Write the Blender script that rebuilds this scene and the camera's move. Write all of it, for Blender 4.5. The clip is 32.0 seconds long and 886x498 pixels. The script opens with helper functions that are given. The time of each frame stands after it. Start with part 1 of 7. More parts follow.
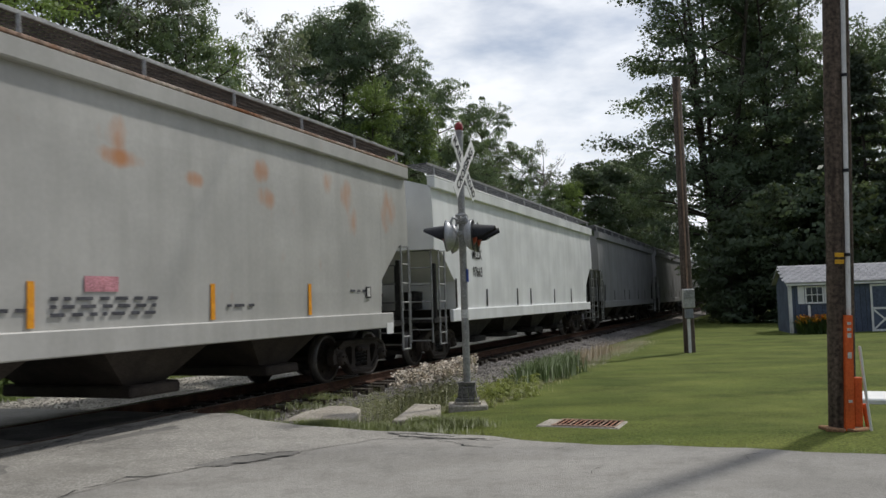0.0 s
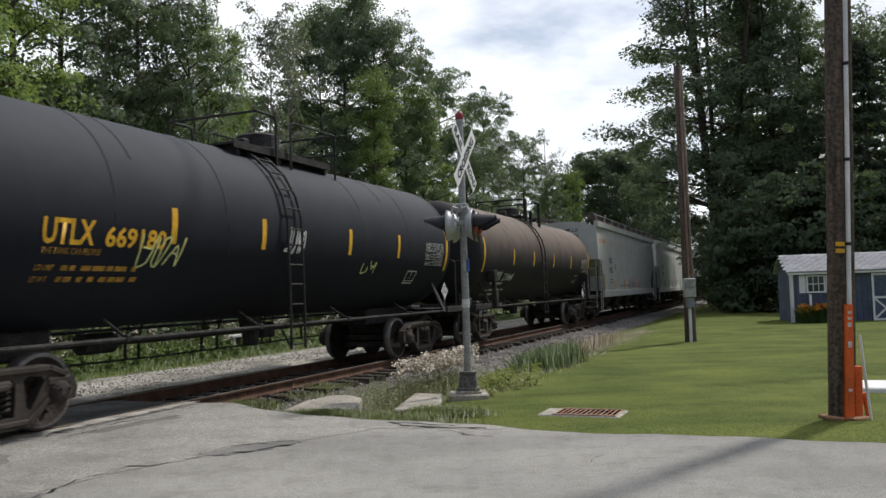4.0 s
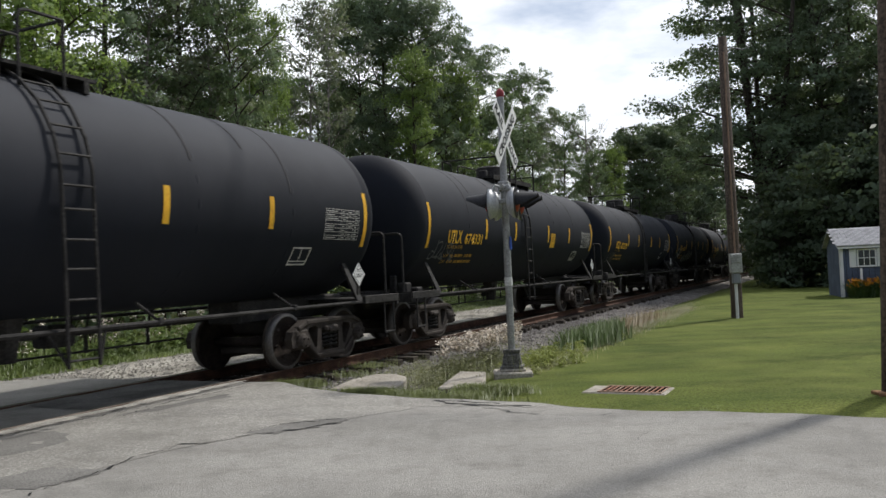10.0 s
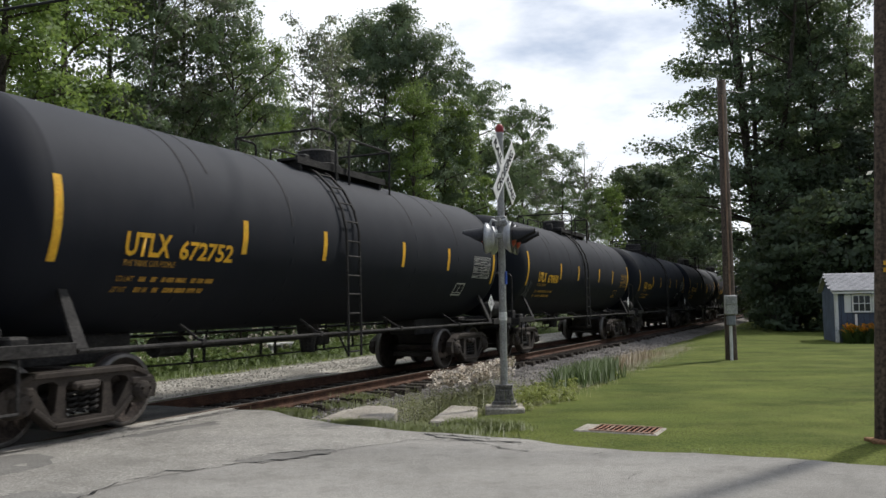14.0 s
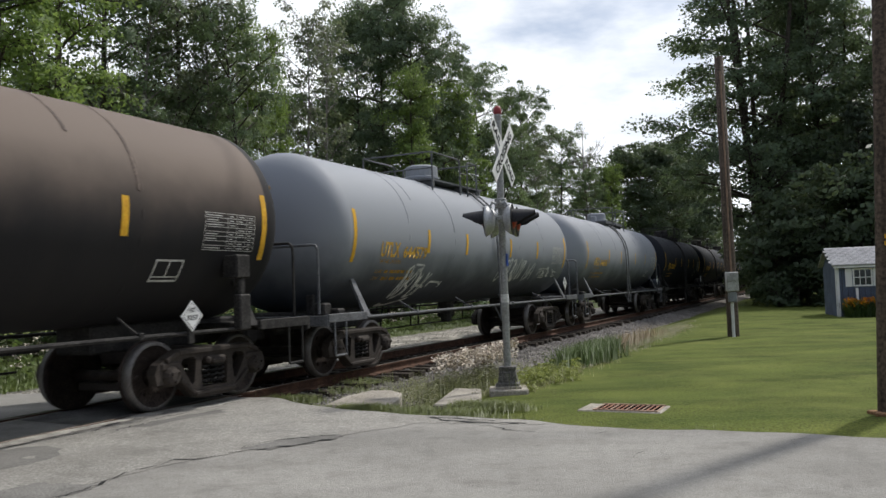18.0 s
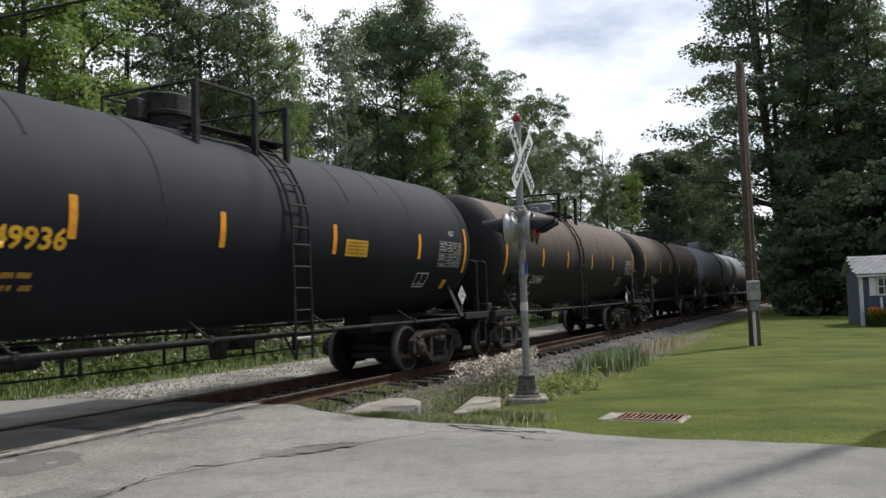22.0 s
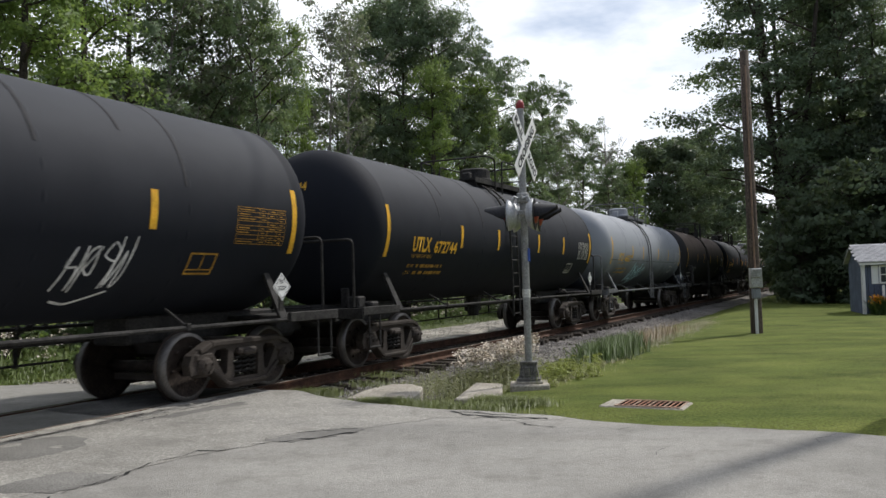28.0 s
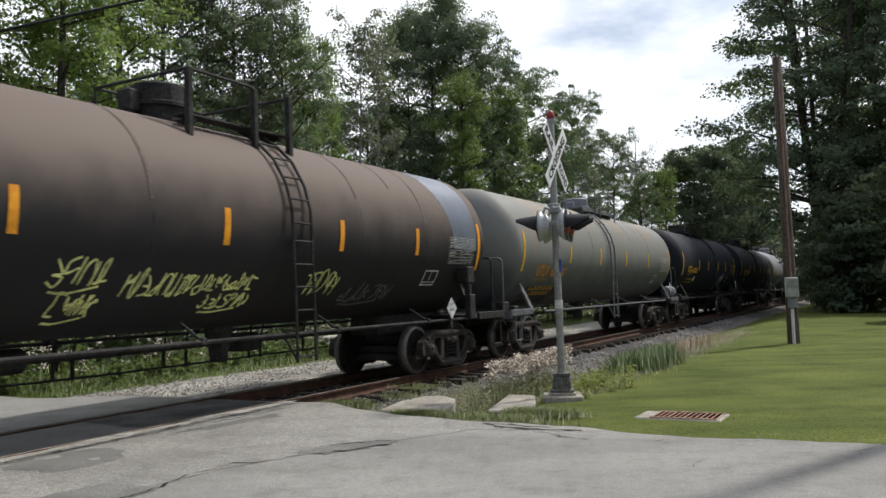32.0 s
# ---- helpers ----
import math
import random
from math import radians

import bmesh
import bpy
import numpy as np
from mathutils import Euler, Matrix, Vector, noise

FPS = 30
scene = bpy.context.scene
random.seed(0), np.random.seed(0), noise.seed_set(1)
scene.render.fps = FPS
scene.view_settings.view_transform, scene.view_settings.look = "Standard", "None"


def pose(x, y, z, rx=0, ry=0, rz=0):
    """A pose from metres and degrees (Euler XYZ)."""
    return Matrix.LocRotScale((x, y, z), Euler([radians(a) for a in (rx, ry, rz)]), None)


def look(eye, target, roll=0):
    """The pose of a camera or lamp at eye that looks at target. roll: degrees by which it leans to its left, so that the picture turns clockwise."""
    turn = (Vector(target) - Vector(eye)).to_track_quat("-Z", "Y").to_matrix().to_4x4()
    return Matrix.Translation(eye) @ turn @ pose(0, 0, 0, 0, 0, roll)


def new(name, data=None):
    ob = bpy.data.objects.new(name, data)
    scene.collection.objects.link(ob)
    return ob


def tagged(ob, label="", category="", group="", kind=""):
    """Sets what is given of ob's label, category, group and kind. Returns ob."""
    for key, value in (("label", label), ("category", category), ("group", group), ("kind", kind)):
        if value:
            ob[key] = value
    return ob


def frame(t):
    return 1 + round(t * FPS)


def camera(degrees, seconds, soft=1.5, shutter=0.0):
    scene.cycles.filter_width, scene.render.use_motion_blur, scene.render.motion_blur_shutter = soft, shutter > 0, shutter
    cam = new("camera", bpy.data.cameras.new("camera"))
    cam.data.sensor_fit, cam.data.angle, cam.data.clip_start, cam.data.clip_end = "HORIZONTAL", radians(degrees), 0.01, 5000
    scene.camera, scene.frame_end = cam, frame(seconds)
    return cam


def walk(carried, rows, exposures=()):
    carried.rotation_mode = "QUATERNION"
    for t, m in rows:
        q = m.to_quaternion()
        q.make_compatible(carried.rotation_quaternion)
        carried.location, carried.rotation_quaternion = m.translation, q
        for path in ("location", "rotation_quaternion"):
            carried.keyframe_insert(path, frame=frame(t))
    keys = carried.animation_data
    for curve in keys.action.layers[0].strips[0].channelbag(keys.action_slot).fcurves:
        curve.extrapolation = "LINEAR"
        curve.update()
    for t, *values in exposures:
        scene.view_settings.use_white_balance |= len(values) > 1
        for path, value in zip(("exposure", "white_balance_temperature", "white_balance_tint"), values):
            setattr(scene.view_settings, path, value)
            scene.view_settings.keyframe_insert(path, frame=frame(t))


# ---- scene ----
cam = camera(56.73, 32.0, soft=1.5, shutter=0.12)
PATH = [
    (0.0, pose(0.009, 0, 1.6, 93.73, 1.78, 0.06)),
    (0.5, pose(0.006, 0, 1.6, 93.69, 1.96, 0.02)),
    (1.0, pose(0.011, 0, 1.6, 93.69, 1.97, 0.06)),
    (1.5, pose(0.010, 0, 1.6, 93.62, 1.77, 0.49)),
    (2.0, pose(0.010, 0, 1.6, 93.24, 1.80, 0.31)),
    (2.5, pose(0.010, 0, 1.6, 92.99, 1.66, 0.16)),
    (3.0, pose(0.010, 0, 1.6, 92.89, 1.74, -0.08)),
    (3.5, pose(0.018, 0, 1.6, 93.01, 1.74, 0.13)),
    (5.5, pose(0.025, 0, 1.6, 92.87, 2.15, 0.09)),
    (6.0, pose(0.017, 0, 1.6, 92.65, 1.30, 1.68)),
    (6.5, pose(0.012, 0, 1.6, 92.85, 1.27, 2.00)),
    (7.0, pose(0.003, 0, 1.6, 93.24, 1.72, 2.08)),
    (7.5, pose(-0.009, 0, 1.6, 93.83, 1.28, 2.74)),
    (8.0, pose(-0.011, 0, 1.6, 93.94, 0.80, 5.31)),
    (8.5, pose(-0.018, 0, 1.6, 92.80, 1.61, 4.54)),
    (9.0, pose(-0.010, 0, 1.6, 92.53, 2.44, 3.79)),
    (9.5, pose(-0.005, 0, 1.6, 91.82, 2.63, 3.51)),
    (10.0, pose(-0.001, 0, 1.6, 91.64, 2.53, 3.05)),
    (10.5, pose(0.007, 0, 1.6, 91.55, 2.61, 2.87)),
    (11.0, pose(0.006, 0, 1.6, 91.60, 2.87, 2.83)),
    (11.5, pose(0.003, 0, 1.6, 91.78, 2.74, 2.83)),
    (12.0, pose(0.009, 0, 1.6, 92.00, 2.63, 2.75)),
    (12.5, pose(0.006, 0, 1.6, 92.33, 2.75, 2.88)),
    (13.0, pose(0.008, 0, 1.6, 92.57, 2.65, 3.00)),
    (13.5, pose(0.009, 0, 1.6, 92.88, 2.35, 3.49)),
    (14.0, pose(0.010, 0, 1.6, 93.91, 0.77, 2.72)),
    (14.5, pose(0.005, 0, 1.6, 94.31, 1.46, 2.88)),
    (16.5, pose(0.022, 0, 1.6, 92.85, 1.99, 3.02)),
    (17.0, pose(0.019, 0, 1.6, 92.46, 2.45, 2.23)),
    (17.5, pose(0.014, 0, 1.6, 92.51, 2.47, 2.71)),
    (18.0, pose(0.003, 0, 1.6, 92.77, 2.11, 2.81)),
    (18.5, pose(0.006, 0, 1.6, 93.14, 2.32, 3.16)),
    (19.0, pose(0.007, 0, 1.6, 93.21, 2.26, 3.25)),
    (19.5, pose(0.016, 0, 1.6, 93.17, 2.60, 3.02)),
    (20.0, pose(0.016, 0, 1.6, 93.36, 2.66, 3.15)),
    (20.5, pose(0.019, 0, 1.6, 93.36, 2.83, 3.13)),
    (21.0, pose(0.013, 0, 1.6, 93.27, 2.62, 3.41)),
    (21.5, pose(0.002, 0, 1.6, 93.21, 2.21, 3.82)),
    (22.0, pose(-0.002, 0, 1.6, 93.36, 1.94, 4.12)),
    (22.5, pose(-0.006, 0, 1.6, 93.41, 1.83, 4.40)),
    (23.0, pose(-0.002, 0, 1.6, 93.76, 1.86, 4.51)),
    (23.5, pose(-0.005, 0, 1.6, 94.16, 1.79, 4.25)),
    (24.0, pose(-0.022, 0, 1.6, 95.32, 0.83, 4.37)),
    (24.5, pose(-0.017, 0, 1.6, 95.63, 1.52, 5.36)),
    (25.0, pose(-0.006, 0, 1.6, 94.59, 1.79, 4.49)),
    (25.5, pose(-0.008, 0, 1.6, 92.97, 1.93, 4.45)),
    (26.0, pose(-0.013, 0, 1.6, 92.50, 1.79, 4.72)),
    (26.5, pose(-0.016, 0, 1.6, 92.42, 1.87, 4.91)),
    (28.5, pose(-0.013, 0, 1.6, 92.47, 1.72, 4.11)),
    (29.0, pose(-0.014, 0, 1.6, 93.41, 2.06, 5.02)),
    (29.5, pose(-0.028, 0, 1.6, 93.01, 1.88, 5.68)),
    (30.0, pose(-0.028, 0, 1.6, 93.13, 2.04, 5.63)),
    (30.5, pose(-0.024, 0, 1.6, 92.93, 1.82, 5.87)),
    (31.0, pose(-0.027, 0, 1.6, 93.27, 1.96, 5.85)),
    (31.5, pose(-0.030, 0, 1.6, 93.23, 2.02, 6.28)),
    (32.0, pose(-0.032, 0, 1.6, 93.31, 2.12, 6.36)),
]
walk(cam, PATH, exposures=((0, -0.1), (3.5, 0.1), (5.5, 0.28), (7, 0.4), (9, 0.2), (13, 0.15), (17, 0.14), (20, 0.18), (22, 0.16), (25, 0.03), (26.5, 0.0), (29, 0.36), (32, 0.24)))

# ---- world, sun ----
SUN_AZ, SUN_EL = 48.0, 52.0     # degrees from +y towards +x, and above the ground


def make_world():
    w = bpy.data.worlds.new("sky")
    scene.world = w
    w.use_nodes = True
    nt = w.node_tree
    nt.nodes.clear()
    N, L = nt.nodes.new, nt.links.new
    out, bg = N("ShaderNodeOutputWorld"), N("ShaderNodeBackground")
    sky = N("ShaderNodeTexSky")
    sky.sky_type, sky.sun_disc = "NISHITA", False
    sky.sun_elevation, sky.sun_rotation = radians(SUN_EL), radians(SUN_AZ)
    sky.dust_density, sky.air_density = 2.0, 1.0
    tc, mp = N("ShaderNodeTexCoord"), N("ShaderNodeMapping")
    mp.inputs["Scale"].default_value = (1.0, 1.0, 2.6)
    big, fine, ramp = N("ShaderNodeTexNoise"), N("ShaderNodeTexNoise"), N("ShaderNodeValToRGB")
    big.inputs["Scale"].default_value, big.inputs["Detail"].default_value = 3.2, 9.0
    big.inputs["Roughness"].default_value = 0.55
    fine.inputs["Scale"].default_value, fine.inputs["Detail"].default_value = 2.1, 6.0
    ramp.color_ramp.elements[0].position, ramp.color_ramp.elements[0].color = 0.3, (0.0, 0.0, 0.0, 1)
    ramp.color_ramp.elements[1].position, ramp.color_ramp.elements[1].color = 0.52, (1, 1, 1, 1)
    shade = N("ShaderNodeValToRGB")
    shade.color_ramp.elements[0].position, shade.color_ramp.elements[0].color = 0.3, (8.2, 8.6, 9.3, 1)
    shade.color_ramp.elements[1].position, shade.color_ramp.elements[1].color = 0.62, (11.5, 11.8, 12.3, 1)
    mix = N("ShaderNodeMixRGB")
    L(tc.outputs["Generated"], mp.inputs["Vector"])
    L(mp.outputs["Vector"], big.inputs["Vector"])
    L(mp.outputs["Vector"], fine.inputs["Vector"])
    L(big.outputs["Fac"], ramp.inputs["Fac"])
    L(fine.outputs["Fac"], shade.inputs["Fac"])
    L(ramp.outputs["Color"], mix.inputs["Fac"])
    L(sky.outputs["Color"], mix.inputs["Color1"])
    L(shade.outputs["Color"], mix.inputs["Color2"])
    # the sky is brightest ahead, dimmed and blued elsewhere to weaken its fill
    glow, dot, span, shine = N("ShaderNodeVectorMath"), N("ShaderNodeVectorMath"), N("ShaderNodeMapRange"), N("ShaderNodeVectorMath")
    glow.operation, dot.operation, shine.operation = "NORMALIZE", "DOT_PRODUCT", "MULTIPLY"
    a, e = radians(4), radians(30)
    dot.inputs[1].default_value = (math.sin(a) * math.cos(e), math.cos(a) * math.cos(e), math.sin(e))
    span.inputs["From Min"].default_value, span.inputs["From Max"].default_value = 0.0, 0.95
    span.interpolation_type = "SMOOTHSTEP"
    span.inputs["To Min"].default_value, span.inputs["To Max"].default_value = 0.0, 1.0
    L(tc.outputs["Generated"], glow.inputs[0])
    L(glow.outputs["Vector"], dot.inputs[0])
    L(dot.outputs["Value"], span.inputs["Value"])
    tone = N("ShaderNodeMixRGB")
    tone.inputs["Color1"].default_value, tone.inputs["Color2"].default_value = (0.42, 0.45, 0.53, 1), (1, 1, 1, 1)
    L(span.outputs["Result"], tone.inputs["Fac"])
    L(mix.outputs["Color"], shine.inputs[0])
    L(tone.outputs["Color"], shine.inputs[1])
    L(shine.outputs["Vector"], bg.inputs["Color"])
    bg.inputs["Strength"].default_value = 0.1
    L(bg.outputs["Background"], out.inputs["Surface"])
    lamp = bpy.data.lights.new("sun", "SUN")
    lamp.energy, lamp.angle, lamp.color = 2.6, radians(3.0), (1.0, 0.965, 0.92)
    ob = new("sun", lamp)
    a, e = radians(SUN_AZ), radians(SUN_EL)
    d = Vector((math.sin(a) * math.cos(e), math.cos(a) * math.cos(e), math.sin(e)))
    ob.matrix_world = look(d * 60, (0, 0, 0))


make_world()
scene.view_settings.exposure = 0.0

# ---- materials ----
MATS = {}


def mat(name, colour, rough=0.8, metal=0.0, vary=0.25, scale=3.0, fine=40.0, bump=0.15, tint=None, island=0.0,
        objvary=0.0, spec=0.3, stretch=(1, 1, 1), spread=(0.35, 0.65), detail=6.0, grit=None):
    """A surface with variation at two scales; tint: a second colour for stains."""
    if name in MATS:
        return MATS[name]
    m = bpy.data.materials.new(name)
    MATS[name] = m
    m.use_nodes = True
    nt = m.node_tree
    b = nt.nodes["Principled BSDF"]
    N, L = nt.nodes.new, nt.links.new
    b.inputs["Roughness"].default_value, b.inputs["Metallic"].default_value = rough, metal
    b.inputs["Specular IOR Level"].default_value = spec
    tc, mp = N("ShaderNodeTexCoord"), N("ShaderNodeMapping")
    mp.inputs["Scale"].default_value = stretch
    L(tc.outputs["Object"], mp.inputs["Vector"])
    n1, n2 = N("ShaderNodeTexNoise"), N("ShaderNodeTexNoise")
    n1.inputs["Scale"].default_value, n1.inputs["Detail"].default_value = scale, detail
    n2.inputs["Scale"].default_value, n2.inputs["Detail"].default_value = fine, 3.0
    L(mp.outputs["Vector"], n1.inputs["Vector"])
    L(tc.outputs["Object"], n2.inputs["Vector"])
    ramp = N("ShaderNodeValToRGB")
    dark = tuple(c * (1 - vary) for c in colour)
    light = tint if tint else tuple(min(1, c * (1 + vary)) for c in colour)
    ramp.color_ramp.elements[0].position, ramp.color_ramp.elements[0].color = spread[0], (*dark, 1)
    ramp.color_ramp.elements[1].position, ramp.color_ramp.elements[1].color = spread[1], (*light, 1)
    L(n1.outputs["Fac"], ramp.inputs["Fac"])
    grain = N("ShaderNodeMapRange")
    grain.inputs["From Min"].default_value, grain.inputs["From Max"].default_value = 0.3, 0.7
    L(n2.outputs["Fac"], grain.inputs["Value"])
    mul = N("ShaderNodeMixRGB")
    mul.blend_type, mul.inputs["Fac"].default_value = "OVERLAY", min(1.0, vary * 1.6) if grit is None else grit
    L(ramp.outputs["Color"], mul.inputs["Color1"])
    L(grain.outputs["Result"], mul.inputs["Color2"])
    last = mul.outputs["Color"]
    for amount, node, sock in ((island, "ShaderNodeNewGeometry", "Random Per Island"), (objvary, "ShaderNodeObjectInfo", "Random")):
        if amount:
            g, mr, v = N(node), N("ShaderNodeMapRange"), N("ShaderNodeHueSaturation")
            mr.inputs["To Min"].default_value, mr.inputs["To Max"].default_value = 1 - amount, 1 + amount
            L(g.outputs[sock], mr.inputs["Value"])
            L(mr.outputs["Result"], v.inputs["Value"])
            L(last, v.inputs["Color"])
            last = v.outputs["Color"]
    L(last, b.inputs["Base Color"])
    if bump:
        bp = N("ShaderNodeBump")
        bp.inputs["Strength"].default_value, bp.inputs["Distance"].default_value = bump, 0.02
        L(n2.outputs["Fac"], bp.inputs["Height"])
        L(bp.outputs["Normal"], b.inputs["Normal"])
    return m


def leaf_mat(name, colour, trans=0.35, vary=0.35):
    m = mat(name, colour, rough=0.45, vary=0.2, scale=0.35, fine=3.0, bump=0, island=vary, spec=0.3, grit=0.1)
    nt = m.node_tree
    b, out = nt.nodes["Principled BSDF"], nt.nodes["Material Output"]
    t, mx = nt.nodes.new("ShaderNodeBsdfTranslucent"), nt.nodes.new("ShaderNodeMixShader")
    src = b.inputs["Base Color"].links[0].from_socket
    warm = nt.nodes.new("ShaderNodeMixRGB")
    warm.inputs["Fac"].default_value, warm.inputs["Color2"].default_value = 0.3, (0.34, 0.42, 0.08, 1)
    nt.links.new(src, warm.inputs["Color1"])
    nt.links.new(warm.outputs["Color"], t.inputs["Color"])
    mx.inputs["Fac"].default_value = trans
    nt.links.new(b.outputs["BSDF"], mx.inputs[1])
    nt.links.new(t.outputs["BSDF"], mx.inputs[2])
    nt.links.new(mx.outputs["Shader"], out.inputs["Surface"])
    return m


def shell_mat(name, colour, streak, amount=0.5, rough=0.55, rust=None, rust_at=0.62):
    """Painted car body: dust patches, vertical run-down streaks, and rust spots where given."""
    if name in MATS:
        return MATS[name]
    m = mat(name, colour, rough=rough, vary=0.1, scale=0.9, fine=14.0, bump=0.02, spec=0.22, grit=0.04)
    nt = m.node_tree
    b = nt.nodes["Principled BSDF"]
    N, L = nt.nodes.new, nt.links.new
    src = b.inputs["Base Color"].links[0].from_socket
    tc, mp, n = N("ShaderNodeTexCoord"), N("ShaderNodeMapping"), N("ShaderNodeTexNoise")
    mp.inputs["Scale"].default_value = (2.6, 0.5, 0.22)
    n.inputs["Scale"].default_value, n.inputs["Detail"].default_value = 1.3, 5.0
    oi = N("ShaderNodeObjectInfo")
    add = N("ShaderNodeVectorMath")
    add.operation = "ADD"
    sc = N("ShaderNodeVectorMath")
    sc.operation = "SCALE"
    sc.inputs["Scale"].default_value = 40.0
    L(oi.outputs["Random"], sc.inputs[0])
    L(tc.outputs["Object"], add.inputs[0])
    L(sc.outputs["Vector"], add.inputs[1])
    L(add.outputs["Vector"], mp.inputs["Vector"])
    L(mp.outputs["Vector"], n.inputs["Vector"])
    mr = N("ShaderNodeMapRange")
    mr.inputs["From Min"].default_value, mr.inputs["From Max"].default_value = 0.42, 0.72
    mr.inputs["To Max"].default_value = amount
    L(n.outputs["Fac"], mr.inputs["Value"])
    mx = N("ShaderNodeMixRGB")
    mx.inputs["Color2"].default_value = (*streak, 1)
    L(mr.outputs["Result"], mx.inputs["Fac"])
    L(src, mx.inputs["Color1"])
    last = mx.outputs["Color"]
    if rust:
        n3, mp3, mr3, mx3 = N("ShaderNodeTexNoise"), N("ShaderNodeMapping"), N("ShaderNodeMapRange"), N("ShaderNodeMixRGB")
        mp3.inputs["Scale"].default_value = (1.4, 1.0, 0.8)
        n3.inputs["Scale"].default_value, n3.inputs["Detail"].default_value = 0.8, 8.0
        L(add.outputs["Vector"], mp3.inputs["Vector"])
        L(mp3.outputs["Vector"], n3.inputs["Vector"])
        mr3.inputs["From Min"].default_value, mr3.inputs["From Max"].default_value = rust_at, rust_at + 0.12
        mr3.inputs["To Max"].default_value = 0.8
        L(n3.outputs["Fac"], mr3.inputs["Value"])
        mx3.inputs["Color2"].default_value = (*rust, 1)
        L(mr3.outputs["Result"], mx3.inputs["Fac"])
        L(last, mx3.inputs["Color1"])
        last = mx3.outputs["Color"]
    L(last, b.inputs["Base Color"])
    return m


def dust_shade_layer(m, colour, low, high, end=6.72):
    """Blends a colour over a tank's upper half: brown dust, a paler black, or grey paint above painted shade and grime.
    """
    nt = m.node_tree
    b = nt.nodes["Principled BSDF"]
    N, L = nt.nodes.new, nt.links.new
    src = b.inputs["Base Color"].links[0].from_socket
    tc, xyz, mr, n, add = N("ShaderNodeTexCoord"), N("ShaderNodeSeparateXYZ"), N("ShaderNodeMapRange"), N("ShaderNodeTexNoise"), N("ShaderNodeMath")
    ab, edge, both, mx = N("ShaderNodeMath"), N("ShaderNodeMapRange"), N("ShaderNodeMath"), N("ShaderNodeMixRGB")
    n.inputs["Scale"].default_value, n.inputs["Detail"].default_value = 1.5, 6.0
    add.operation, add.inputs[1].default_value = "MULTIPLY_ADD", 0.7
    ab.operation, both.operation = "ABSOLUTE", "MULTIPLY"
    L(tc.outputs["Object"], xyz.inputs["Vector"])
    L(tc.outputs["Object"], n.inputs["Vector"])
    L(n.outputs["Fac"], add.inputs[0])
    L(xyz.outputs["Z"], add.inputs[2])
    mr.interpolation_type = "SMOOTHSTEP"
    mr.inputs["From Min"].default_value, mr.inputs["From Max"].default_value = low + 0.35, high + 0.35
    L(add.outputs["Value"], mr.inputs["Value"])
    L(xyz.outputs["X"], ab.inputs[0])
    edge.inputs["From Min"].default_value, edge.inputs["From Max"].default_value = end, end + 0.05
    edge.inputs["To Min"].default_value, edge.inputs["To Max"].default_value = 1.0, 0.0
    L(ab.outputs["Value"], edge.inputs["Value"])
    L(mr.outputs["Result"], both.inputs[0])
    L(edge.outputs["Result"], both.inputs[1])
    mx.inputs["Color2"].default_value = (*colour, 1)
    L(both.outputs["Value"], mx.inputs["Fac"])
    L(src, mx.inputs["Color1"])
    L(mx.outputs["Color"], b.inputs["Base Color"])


def stains(m, colour, spots, strength=0.85):
    """Rust runs at given places on a car's side; spots: x, z, half length, half height, weight."""
    nt = m.node_tree
    b = nt.nodes["Principled BSDF"]
    N, L = nt.nodes.new, nt.links.new
    src = b.inputs["Base Color"].links[0].from_socket
    tc, xyz, n, mp = N("ShaderNodeTexCoord"), N("ShaderNodeSeparateXYZ"), N("ShaderNodeTexNoise"), N("ShaderNodeMapping")
    n.inputs["Scale"].default_value, n.inputs["Detail"].default_value = 3.2, 10.0
    mp.inputs["Scale"].default_value = (1.2, 1.0, 0.5)
    L(tc.outputs["Object"], xyz.inputs["Vector"])
    L(tc.outputs["Object"], mp.inputs["Vector"])
    L(mp.outputs["Vector"], n.inputs["Vector"])
    def maths(op, *args):
        q = N("ShaderNodeMath")
        q.operation = op
        for i, v in enumerate(args):
            if isinstance(v, (int, float)):
                q.inputs[i].default_value = v
            else:
                L(v, q.inputs[i])
        return q.outputs["Value"]
    total = None
    for x, z, hx, hz, wt in spots:
        dx = maths("DIVIDE", maths("SUBTRACT", xyz.outputs["X"], x), hx)
        dz = maths("DIVIDE", maths("SUBTRACT", xyz.outputs["Z"], z), hz)
        fall = maths("SUBTRACT", wt, maths("MULTIPLY", maths("ADD", maths("MULTIPLY", dx, dx), maths("MULTIPLY", dz, dz)), wt))
        fall = maths("MAXIMUM", fall, 0.0)
        total = fall if total is None else maths("MAXIMUM", total, fall)
    mr = N("ShaderNodeMapRange")
    mr.inputs["From Min"].default_value, mr.inputs["From Max"].default_value = 0.3, 1.35
    mr.inputs["To Max"].default_value = strength
    L(maths("ADD", maths("MULTIPLY", total, 1.3), maths("MULTIPLY", maths("SUBTRACT", n.outputs["Fac"], 0.5), 2.0)), mr.inputs["Value"])
    mx = N("ShaderNodeMixRGB")
    mx.inputs["Color2"].default_value = (*colour, 1)
    L(mr.outputs["Result"], mx.inputs["Fac"])
    L(src, mx.inputs["Color1"])
    L(mx.outputs["Color"], b.inputs["Base Color"])


